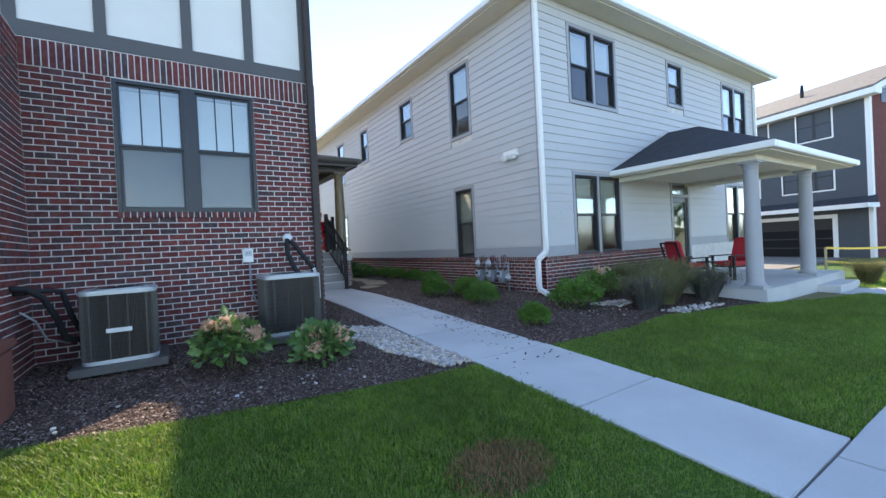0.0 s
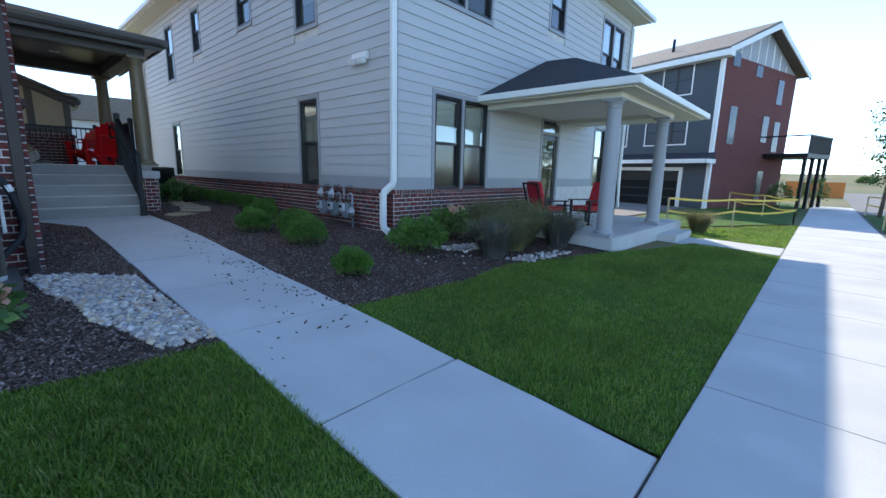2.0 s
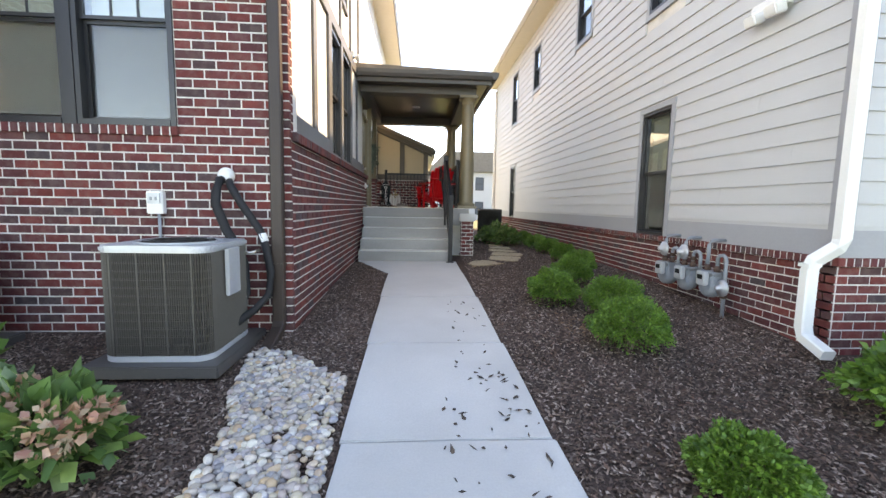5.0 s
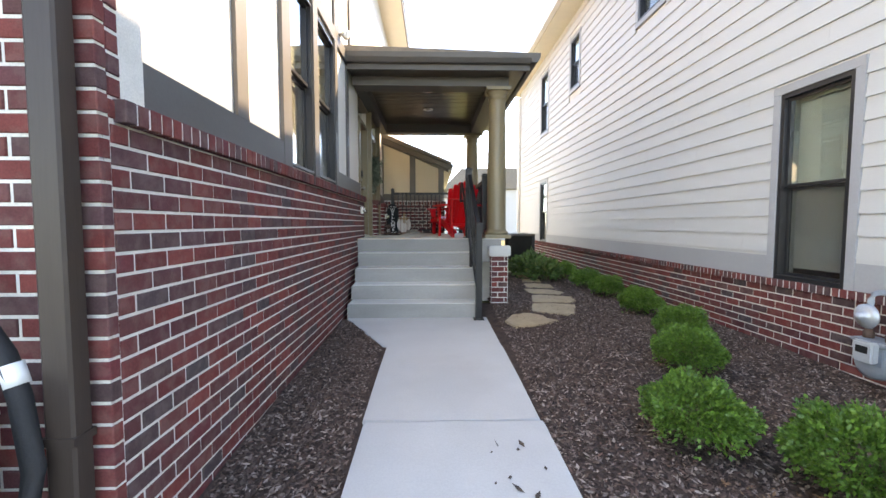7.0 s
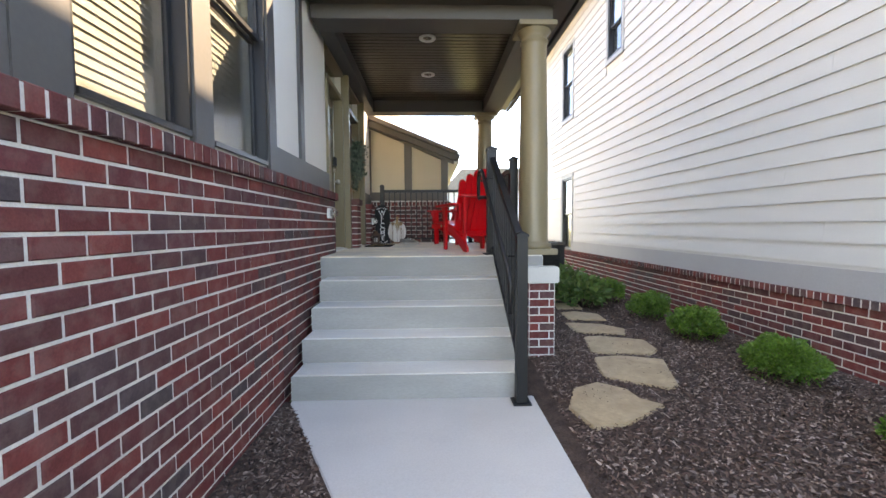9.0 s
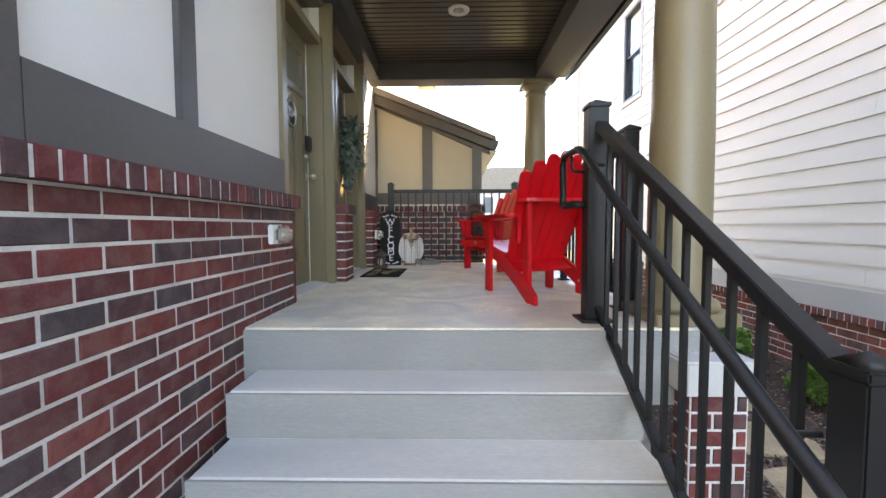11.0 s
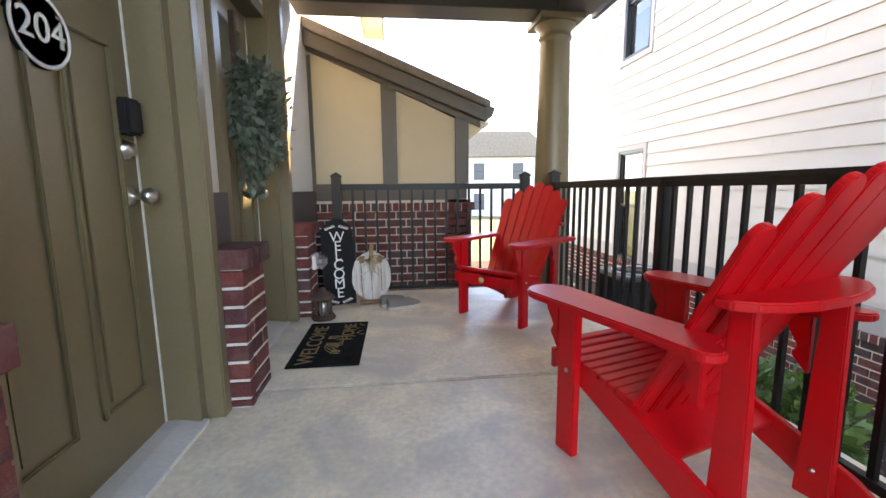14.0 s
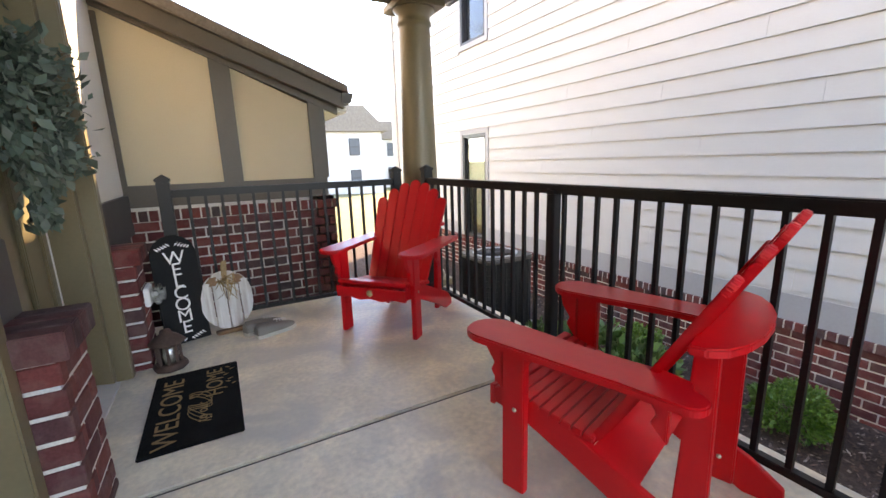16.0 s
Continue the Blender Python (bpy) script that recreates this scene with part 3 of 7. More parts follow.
def slabs(name, pieces, label, mat=concrete, gap=0.006):
    """A pavement: a dark bedding strip and one bevelled slab per piece, following the land."""
    xs = [v for p in pieces for v in (p[0], p[2])]
    ys = [v for p in pieces for v in (p[1], p[3])]
    own = thing(name, label, "pavement", kind="structure")
    for x0, y0, x1, y1 in pieces:
        g = gap
        nx, ny = max(1, round((x1 - x0) / 0.75)), max(1, round((y1 - y0) / 0.75))
        bm = bmesh.new()
        grid = [[bm.verts.new((x0 + g + (x1 - x0 - 2 * g) * i / nx, y0 + g + (y1 - y0 - 2 * g) * j / ny, 0)) for i in range(nx + 1)] for j in range(ny + 1)]
        for r in grid:
            for v in r:
                v.co.z = height(v.co.x, v.co.y) + 0.03
        faces = [bm.faces.new((grid[j][i], grid[j][i + 1], grid[j + 1][i + 1], grid[j + 1][i])) for j in range(ny) for i in range(nx)]
        rim = [e for e in bm.edges if e.is_boundary]
        ret = bmesh.ops.extrude_edge_only(bm, edges=rim)
        for v in ret["geom"]:
            if isinstance(v, bmesh.types.BMVert):
                v.co.z -= 0.1
        bmesh.ops.bevel(bm, geom=rim, offset=0.008, segments=2, affect="EDGES")
        part("slab", bm, mat, own)
    return own


JY = [0.97, 2.46, 3.95, 5.33, 6.72, 8.2, 9.72]
slabs("pavement_1", [(3.06 - 0.012 * i, JY[i], 4.30 - 0.018 * i, JY[i + 1]) for i in range(6)], "pale concrete front walk with scored joints")
landing = slabs("pavement_2", [], "pale concrete landing before the porch steps")
bm = prism([(2.97, 9.73), (4.2, 9.73), (4.2, 10.95), (2.36, 10.95), (2.36, 10.9)], 0.28, 0.365, "z", bevel=0.006)
for v in bm.verts:
    v.co.z += (v.co.y - 10.95) * 0.022 - 0.003
part("slab", bm, concrete, landing)
slabs("pavement_3", [(-11.61 + 1.55 * i, -1.0, -10.06 + 1.55 * i, 0.965) for i in range(32)], "pale concrete street pavement with scored joints")
slabs("pavement_4", [(13.0, 0.97, 14.25, 2.6)], "short concrete walk to the white porch")
bed("garage_apron", [(17, 6.4), (28.2, 6.0), (30.5, 14), (19, 30), (17, 30)], asphalt, 0.02, "pale concrete garage apron", "driveway", step=1.0)

# ---- brick house ----
BRICK_F, SIDE_F = Face("-y", 7.03), Face("+x", 2.30)
FH = [(-0.41, 1.32, 2.07, 3.85)]
wall_front = wall("wall_front", Face("-y", 7.03), -1.3, 2.288, 0.0, 4.22, 0.25, FH, mortar, "dark red brick front wall with pale mortar")
pieces = courses(-1.3, 2.302, 0.12, 3.87, [(-0.41, 1.32, 2.02, 3.87)])
lay(BRICK_F, wall_front, pieces, 1.6)
ledge(BRICK_F, wall_front, -1.3, 2.302, 3.876, 0.33, 0.5, 0, 0.012)
ledge(BRICK_F, wall_front, -0.43, 1.34, 1.99, 0.08, 0.5, 0, 0.03)
ret = wall("wall_return", Face("+x", -1.3), 4.6, 7.03, 0.0, 4.22, 0.25, [], mortar, "brick return wall beside the condensers")
lay(Face("+x", -1.3), ret, courses(4.6, 7.03, 0.1, 4.2), 7.0, 150)
ret2 = wall("wall_bay", Face("-y", 4.6), -6.0, -1.3, 0.0, 4.22, 0.25, [], far_brick, "brick bay front")
SH = []
wall_side = wall("wall_side", Face("+x", 2.29), 7.05, 12.78, 0.0, 1.98, 0.25, SH, mortar, "dark red brick side wall with rowlock ledge")
lay(Face("+x", 2.29), wall_side, courses(7.076, 12.785, 0.2, 1.98, shift=0.1), 9.2)
ledge(Face("+x", 2.29), wall_side, 7.1, 12.79, 1.984, 0.084, 9.5, 80, 0.045)
lay(Face("+x", 2.288), wall_side, [(7.11, 2.03 + 0.0813 * i, 0.062, 0.0678) for i in range(27)], 9, 0)
part("quoin", boxes((2.0, 7.05, 1.98, 2.287, 7.138, 4.22)), mortar, wall_side)
UP = Face("+x", 2.2)
SW = [(9.28, 10.0, 2.13, 3.88), (10.18, 10.98, 2.13, 3.88), (12.8, 13.68, 1.37, 3.75), (14.08, 14.94, 1.37, 3.75), (8.97, 10.68, 4.6, 6.1)]
upper_side = wall("wall_side_upper", UP, 7.14, 25.0, 1.98, 6.9, 0.2, SW, panel_white, "off-white panelled upper side wall")
upper_front = wall("wall_front_upper", Face("-y", 7.06), -6.0, 2.2, 4.22, 6.9, 0.2, [], panel_white, "off-white panelled upper front wall")
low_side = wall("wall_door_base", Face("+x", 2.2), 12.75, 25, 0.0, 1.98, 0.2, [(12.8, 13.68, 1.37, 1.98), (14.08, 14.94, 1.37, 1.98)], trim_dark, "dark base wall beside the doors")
wall("wall_house_back", Face("+y", 25.0), -6, 2.2, 0, 6.9, 0.2, [], panel_white, "plain rear wall")
wall("wall_house_west", Face("-x", -6.0), 4.6, 25, 0, 6.9, 0.2, [], panel_white, "plain far wall")
setting("house_floor", boxes((-6, 7.3, 0.9, 1.9, 24.8, 1.0)), room_dark, "house floor", "floor")
trims = thing("timber_trim", "dark taupe flat timber trim on the panels", "trim", kind="structure")


def batten(face, u0, u1, z0, z1, d=0.03, mat=trim_dark, parent=None):
    part("trim_board", boxes(face.box(u0, 0.0, z0, u1, d, z1), bevel=0.003), mat, parent or trims)


batten(UP, 7.142, 7.25, 2.3, 6.7)
batten(UP, 7.142, 9.07, 2.045, 2.3, 0.034)
batten(UP, 11.12, 12.785, 2.045, 2.3, 0.034)
for a, b in ((8.25, 8.42), (11.76, 11.87)):
    batten(UP, a, b, 2.3, 3.9)
for a, b in ((9.07, 9.28), (10.0, 10.18), (10.98, 11.12)):
    batten(UP, a, b, 2.045, 3.95, 0.036, trim_dark)
batten(UP, 7.25, 12.7, 3.95, 4.12, 0.034)
for u in (8.0, 9.0, 10.0, 11.0, 12.0):
    batten(UP, u, u + 0.13, 4.12, 6.7)
TF = Face("-y", 7.06)
batten(TF, -6, 2.2, 4.222, 4.42, 0.04)
for u in (-1.42, -0.56, 0.42, 1.24, 2.08):
    batten(TF, u, u + 0.13, 4.42, 6.7)
part("corner_board", boxes((2.2, 7.02, 4.22, 2.26, 7.14, 6.7)), trim_dark, trims)
window(BRICK_F, -0.41, 1.32, 2.07, 3.85, "black twin double-hung window with blinds in brick", trim=0.0, sashes=2, blind=0.98, bars=2)
for a, b in ((9.28, 10.0), (10.18, 10.98)):
    window(UP, a, b, 2.13, 3.88, "black double-hung window above the brick ledge", trim=0.0, blind=0.97, split=0.51, f=0.026)
window(UP, 8.97, 10.68, 4.6, 6.1, "upper twin window with dark casing", trim=0.08, trim_mat=trim_dark, sashes=2, blind=0.5)
roof_main = thing("roof_1", "main roof with cream soffit and dark fascia", "roof", kind="structure")
part("soffit", boxes((-6.5, 6.5, 6.86, 2.75, 25.5, 6.9)), cream_soffit, roof_main)
part("fascia", boxes((2.75, 6.5, 6.84, 2.78, 25.5, 7.02), (-6.5, 6.47, 6.84, 2.78, 6.5, 7.02)), trim_dark, roof_main)
part("shingles", prism([(-6.5, 7.0), (2.8, 7.0), (-1.8, 9.3)], 6.45, 25.5, "y"), roof_taupe, roof_main)


def downspout(name, label, pts, w, mat, gutterless=True):
    """A square-section rain pipe along points, with straps."""
    own = thing(name, label, "downspout", group="rain pipes")
    bm = bmesh.new()
    rings = []
    P = [Vector(p) for p in pts]
    for i, p in enumerate(P):
        d = (P[min(i + 1, len(P) - 1)] - P[max(i - 1, 0)]).normalized()
        sx = Vector((1, 0, 0)) if abs(d.x) < 0.8 else Vector((0, 1, 0))
        a = (sx - d * sx.dot(d)).normalized()
        b = d.cross(a)
        rings.append([bm.verts.new(p + w / 2 * (s * a + t * 0.8 * b)) for s, t in ((-1, -0.8), (-0.8, -1), (0.8, -1), (1, -0.8), (1, 0.8), (0.8, 1), (-0.8, 1), (-1, 0.8))])
    for r, q in zip(rings, rings[1:]):
        for i in range(8):
            bm.faces.new((r[i], r[(i + 1) % 8], q[(i + 1) % 8], q[i]))
    bm.faces.new(rings[0]), bm.faces.new(rings[-1][::-1])
    bmesh.ops.recalc_face_normals(bm, faces=bm.faces[:])
    part("pipe", bm, mat, own)
    zs = [p.z for p in P]
    for z in (min(zs) + 0.7, (min(zs) + max(zs)) / 2, max(zs) - 0.4):
        q = min(P, key=lambda v: abs(v.z - z))
        part("strap", boxes((q.x - w * 0.56, q.y - w * 0.46, z, q.x + w * 0.56, q.y + w * 0.46, z + 0.03)), mat, own)
    return own


downspout("downspout", "dark bronze downspout at the brick corner", [(2.2, 6.95, 6.8), (2.2, 6.95, 4.6), (2.2, 6.96, 2.5), (2.19, 6.96, 0.34), (2.19, 6.9, 0.26), (2.18, 6.6, 0.14)], 0.105, bronze)
downspout("downspout", "white downspout with a kicked elbow on the house corner", [(7.0, 6.36, 6.65), (7.0, 6.36, 4.0), (7.0, 6.36, 1.2), (6.98, 6.37, 1.13), (6.86, 6.45, 1.0), (6.84, 6.46, 0.92), (6.84, 6.46, 0.42), (6.84, 6.43, 0.33), (6.82, 6.2, 0.25)], 0.11, white_trim)

# ---- steps and porch ----
PZ = 1.37
stairs = thing("porch_stairs", "five pale concrete porch steps beside the brick wall", "stairs", kind="structure")
for i in range(4):
    z1 = 0.35 + (PZ - 0.35) / 5 * (i + 1)
    y0 = 10.93 + 0.285 * i
    part("step", boxes((2.36, y0, 0.2, 4.12, y0 + 0.285 + (0.03 if i < 4 else 0.006), z1), bevel=0.012), concrete_step, stairs)
    # Thin facing whose darker colour holds the shade below each tread.
    part("riser", boxes((2.358, y0 - 0.004, z1 - 0.2, 4.122, y0 + 0.01, z1 - 0.009)), concrete_riser_shaded, stairs)
porch = thing("porch_floor", "mottled concrete porch floor with a control joint", "floor", kind="structure")
# Top riser, with the same shade in its colour.
part("riser", boxes((2.3, 12.055, 1.0, 4.57, 12.068, PZ - 0.009)), concrete_riser_shaded, porch)
part("slab", boxes((2.24, 12.07, 1.0, 4.58, 13.89, PZ), bevel=0.01), concrete_porch, porch)
part("slab", boxes((2.24, 13.906, 1.0, 4.58, 15.8, PZ), bevel=0.008), concrete_porch, porch)
part("joint_filler", boxes((2.25, 13.88, 1.05, 4.57, 13.915, PZ - 0.012)), concrete_dark, porch)
part("footing", boxes((2.25, 12.4, 0.1, 4.46, 15.7, 1.02)), mortar, porch)


def column(x, y, z0, z1, mat, label, r=0.15):
    c = thing("column", label, "column", pose(x, y, z0), group="porch columns")
    h = z1 - z0
    part("base", boxes((-r * 1.35, -r * 1.35, 0, r * 1.35, r * 1.35, 0.06), bevel=0.006), mat, c)
    part("shaft", lathe([(r * 1.25, 0.06), (r * 1.28, 0.085), (r * 1.22, 0.11), (r * 1.05, 0.12), (r, 0.16), (r * 0.98, h * 0.4), (r * 0.84, h - 0.2), (r * 0.84, h - 0.18), (r * 0.92, h - 0.17), (r * 0.92, h - 0.15), (r * 0.86, h - 0.14), (r * 0.87, h - 0.1), (r * 1.12, h - 0.06), (r * 1.12, h - 0.05)], 32), mat, c)
    part("capital", boxes((-r * 1.25, -r * 1.25, h - 0.05, r * 1.25, r * 1.25, h), bevel=0.004), mat, c)
    return c


CZ = 3.86
column(4.53, 12.3, PZ, CZ - 0.1, trim_olive, "round olive-brown porch column on a stone-capped pier", 0.155)
column(4.45, 15.7, PZ, CZ - 0.1, trim_olive, "round olive-brown porch column behind the railing", 0.155)
pier = thing("brick_pier", "brick pier with a pale stone cap beside the steps", "pier")
part("core", boxes((4.4, 11.93, 0.1, 4.66, 12.06, 1.12)), mortar, pier)
part("cap", boxes((4.36, 11.9, 1.1, 4.7, 12.068, 1.26), bevel=0.012), concrete, pier)
lay(Face("-y", 11.93), pier, courses(4.4, 4.66, 0.3, 1.1), 4.5)
lay(Face("-x", 4.4), pier, courses(11.93, 12.06, 0.3, 1.1), 12.0)
proof = thing("porch_roof", "dark brown porch roof with gutter and beadboard ceiling", "roof", pose(0, 0, -0.1), kind="structure")
R0, R1 = 11.72, 16.15
part("beam", boxes((2.24, 12.12, CZ, 4.68, 12.44, 4.1), bevel=0.004), trim_dark, proof)
part("beam", boxes((4.4, 12.44, CZ, 4.7, 15.78, 4.1), bevel=0.004), trim_dark, proof)
part("beam", boxes((2.24, 15.5, CZ, 4.4, 15.78, 4.1), bevel=0.004), trim_dark, proof)
part("beam", boxes((2.24, 12.44, CZ, 2.4, 15.5, 4.1), bevel=0.004), trim_dark, proof)
y = 12.44
vs, fs = [], []
while y < 15.5:
    k = len(vs)
    for yy, zz in ((y, 3.975), (y + 0.012, 3.96), (y + 0.078, 3.96), (y + 0.09, 3.975)):
        vs += [(2.4, yy, zz), (4.4, yy, zz)]
    fs += [(k, k + 1, k + 3, k + 2), (k + 2, k + 3, k + 5, k + 4), (k + 4, k + 5, k + 7, k + 6)]
    y += 0.09
tagged(part("ceiling", join_mesh("ceiling", vs, fs), soffit_brown), "dark brown grooved beadboard porch ceiling", "ceiling", kind="structure")
part("soffit", boxes((2.24, R0 + 0.1, 4.0, 4.88, 12.12, 4.03), (4.7, 12.12, 4.0, 4.88, 15.9, 4.03)), soffit_brown, proof)
part("fascia", boxes((2.22, R0 + 0.06, 3.98, 4.94, R0 + 0.1, 4.2), (4.9, R0 + 0.1, 3.98, 4.94, 15.95, 4.2)), trim_dark, proof)
part("gutter", prism([(R0 + 0.06, 4.06), (R0 - 0.02, 4.06), (R0 - 0.06, 4.12), (R0 - 0.07, 4.19), (R0 + 0.06, 4.19)], 2.22, 5.02, "x", bevel=0.003), trim_dark, proof)
part("gutter", prism([(4.94, 4.06), (5.02, 4.06), (5.06, 4.12), (5.07, 4.19), (4.94, 4.19)], R0 - 0.06, 16.0, "y", bevel=0.003), trim_dark, proof)
part("shingles", prism([(2.2, 4.195), (5.04, 4.195), (5.04, 4.215), (2.2, 4.3)], R0, 15.95, "y"), roof_taupe, proof)
for y in (13.0, 14.2):
    lamp = thing("recessed_light", "round white recessed ceiling light, switched off", "light", pose(3.4, y, 3.96), group="porch ceiling lights")
    part("ring", lathe([(0.055, -0.001), (0.09, -0.014), (0.1, -0.012), (0.105, 0.0)], 24), plastic_white, lamp)
    part("lens", lathe([(0.054, -0.004), (0.02, -0.003)], 24), lamp_lens, lamp)

# doors and their surrounds
def entry_door(y0, y1, label):
    COUNT["door"] += 1
    d = thing("door_%d" % COUNT["door"], label, "door", kind="structure")
    F = Face("+x", 2.1)
    part("leaf", boxes(F.box(y0 + 0.03, -0.04, PZ + 0.03, y1 - 0.03, 0.0, PZ + 2.03), bevel=0.002), door_paint, d)
    mid, w = (y0 + y1) / 2, (y1 - y0 - 0.06)
    for a, b in ((y0 + 0.12, mid - 0.05), (mid + 0.05, y1 - 0.12)):
        for c, e in ((PZ + 0.22, PZ + 1.42),):
            p = part("panel", boxes(F.box(a + 0.04, 0.0, c + 0.04, b - 0.04, 0.008, e - 0.04), bevel=0.005), door_paint, d)
            part("moulding", boxes(F.box(a, 0.0, c, a + 0.018, 0.014, e), F.box(b - 0.018, 0.0, c, b, 0.014, e), F.box(a, 0.0, c, b, 0.0142, c + 0.018), F.box(a, 0.0, e - 0.018, b, 0.0142, e), bevel=0.004), door_paint, d)
    part("lite_frame", boxes(F.box(y0 + 0.12, 0, PZ + 1.55, y1 - 0.12, 0.016, PZ + 1.6), F.box(y0 + 0.12, 0, PZ + 1.88, y1 - 0.12, 0.016, PZ + 1.93), F.box(y0 + 0.12, 0, PZ + 1.6, y0 + 0.17, 0.0158, PZ + 1.88), F.box(y1 - 0.17, 0, PZ + 1.6, y1 - 0.12, 0.0158, PZ + 1.88), bevel=0.003), door_paint, d)
    part("pane", boxes(F.box(y0 + 0.17, 0.0, PZ + 1.6, y1 - 0.17, 0.006, PZ + 1.88)), glass, d)
    part("weatherstrip", boxes(F.box(y1 - 0.03, -0.02, PZ + 0.03, y1 - 0.022, 0.004, PZ + 2.03)), plastic_white, d)
    part("jamb", boxes(F.box(y0 - 0.05, -0.04, PZ, y0 + 0.026, 0.13, PZ + 2.1), bevel=0.004), trim_olive, d)
    part("jamb", boxes(F.box(y1 - 0.022, -0.04, PZ, y1 + 0.05, 0.13, PZ + 2.1), bevel=0.004), trim_olive, d)
    part("casing", boxes(F.box(y1 + 0.03, 0.1, PZ, y1 + 0.095, 0.205, PZ + 2.42), bevel=0.006), trim_olive, d)
    part("header", boxes(F.box(y0 - 0.05, -0.04, PZ + 2.03, y1 + 0.05, 0.12, PZ + 2.1), F.box(y0 - 0.05, -0.04, PZ + 2.36, y1 + 0.05, 0.14, PZ + 2.48), bevel=0.004), trim_olive, d)
    part("transom_pane", boxes(F.box(y0, 0.02, PZ + 2.1, y1, 0.026, PZ + 2.36)), glass, d)
    part("threshold", prism([(2.06, PZ), (2.25, PZ), (2.25, PZ + 0.015), (2.16, PZ + 0.03), (2.06, PZ + 0.032)], y0, y1, "y"), concrete_step, d)
    h = part("handle", turned(blend(lathe([(0.033, 0), (0.033, 0.008), (0.02, 0.014), (0.012, 0.02), (0.012, 0.045), (0.02, 0.05), (0.028, 0.06), (0.03, 0.075), (0.022, 0.09), (0.0, 0.094)], 20)), Matrix.Translation((2.1, y1 - 0.1, PZ + 0.92)) @ pose(0, 0, 0, 0, 90, 0)), steel, d)
    part("deadbolt", turned(lathe([(0.034, 0), (0.034, 0.012), (0.026, 0.02), (0.024, 0.034), (0.0, 0.036)], 20), Matrix.Translation((2.1, y1 - 0.1, PZ + 1.08)) @ pose(0, 0, 0, 0, 90, 0)), steel, d)
    part("lock_box", boxes(F.box(y1 - 0.13, 0, PZ + 1.13, y1 - 0.05, 0.05, PZ + 1.25), bevel=0.008), rail_black, d)
    return d


door_a = entry_door(12.84, 13.64, "olive-brown panelled entry door numbered 204, closed")
door_b = entry_door(14.1, 14.92, "olive-brown panelled entry door with a wreath, closed")
plate = thing("number_plate", "round black house number plate with white 204", "sign", pose(2.102, 13.24, PZ + 1.36, 90, 0, 90))
part("disc", turned(lathe([(0.1, 0), (0.1, 0.008), (0.094, 0.012), (0.0, 0.012)], 32), pose(0, 0, 0)), board_black, plate)
part("rim", lathe([(0.088, 0.012), (0.09, 0.015), (0.096, 0.015), (0.1, 0.012)], 32), plastic_white, plate)


def text(name, words, size, mat, parent, m, depth=0.0015, squeeze=1.0):
    cu = bpy.data.curves.new(name, "FONT")
    cu.body, cu.size, cu.extrude, cu.align_x, cu.align_y = words, size, depth, "CENTER", "CENTER"
    cu.space_character = squeeze
    tmp = bpy.data.objects.new(name, cu)
    scene.collection.objects.link(tmp)
    me = bpy.data.meshes.new_from_object(tmp.evaluated_get(bpy.context.evaluated_depsgraph_get()))
    bpy.data.objects.remove(tmp)
    me.materials.clear()
    ob = part(name, me, mat, parent)
    ob.matrix_basis = m
    return ob


text("digits", "204", 0.105, plastic_white, plate, pose(0, 0, 0.0135))
for y0, y1 in ((13.745, 14.02), (15.03, 15.32)):
    p = thing("brick_pilaster", "short brick pilaster with rowlock cap between the doors", "pilaster", group="brick pilasters", kind="structure")
    part("core", boxes((2.19, y0, PZ - 0.2, 2.38, y1, 1.982)), mortar, p)
    for F, a, b in ((Face("+x", 2.38), y0, y1), (Face("-y", y0), 2.17, 2.396)):
        lay(F, p, courses(a, b, PZ, 1.982), a)
    part("cap_bed", boxes((2.19, y0 - 0.02, 1.985, 2.41, y1, 2.06)), mortar, p)
    n = 4
    for k in range(n):
        w = (y1 - y0 + 0.03) / n
        part("cap_brick", boxes((2.19, y0 - 0.03 + k * w + 0.004, 1.984, 2.42, y0 - 0.03 + (k + 1) * w - 0.006, 2.068), bevel=0.004), brick_one, p)
    batten(UP, y0 - 0.03, y1, 2.045, 2.3, 0.05)
end_face = Face("+y", 12.78)
lay(end_face, wall_side, courses(2.06, 2.3, PZ, 1.955), 2.2, 0)
batten(UP, 15.34, 16.25, 2.0, 2.3, 0.034)
for y, F, z in ((12.43, 2.3, 1.825), (15.18, 2.39, 1.77)):
    s = thing("wall_light", "small clear bulkhead wall light on the brick", "light", pose(F, y, z, 0, 90, 0), group="brick wall lights")
    part("back_box", boxes((-0.055, -0.075, 0, 0.055, 0.075, 0.028), bevel=0.006), plastic_white, s)
    part("lens", boxes((-0.05, -0.07, 0.028, 0.05, 0.07, 0.095), bevel=0.02), lamp_lens, s)
    part("bulb", lathe([(0.012, 0.026), (0.018, 0.04), (0.012, 0.056), (0.0, 0.06)], 12), plastic_white, s)

# low wing behind the porch
WG = Face("-y", 16.25)
wing = wall("wall_wing", WG, 2.2, 3.8, 0.2, 2.2, 0.25, [], mortar, "brick base of the low rear wing")
lay(WG, wing, courses(2.2, 3.8, 0.9, 2.09), 3.2)
ledge(WG, wing, 2.2, 3.84, 2.093, 0.08, 3, 60, 0.035)
wing_side = wall("wall_wing_side", Face("+x", 3.8), 16.25, 22, 0.2, 2.2, 0.25, [], mortar, "brick side of the low rear wing")
lay(Face("+x", 3.8), wing_side, courses(16.25, 19, 0.9, 2.1), 16.3, 60)
setting("wall_wing_upper", prism([(2.2, 2.2), (3.76, 2.2), (3.74, 2.98), (2.2, 3.66)], 16.3, 22, "y"), panel_tan, "tan stucco gable wall of the rear wing", "wall")
WU = Face("-y", 16.3)
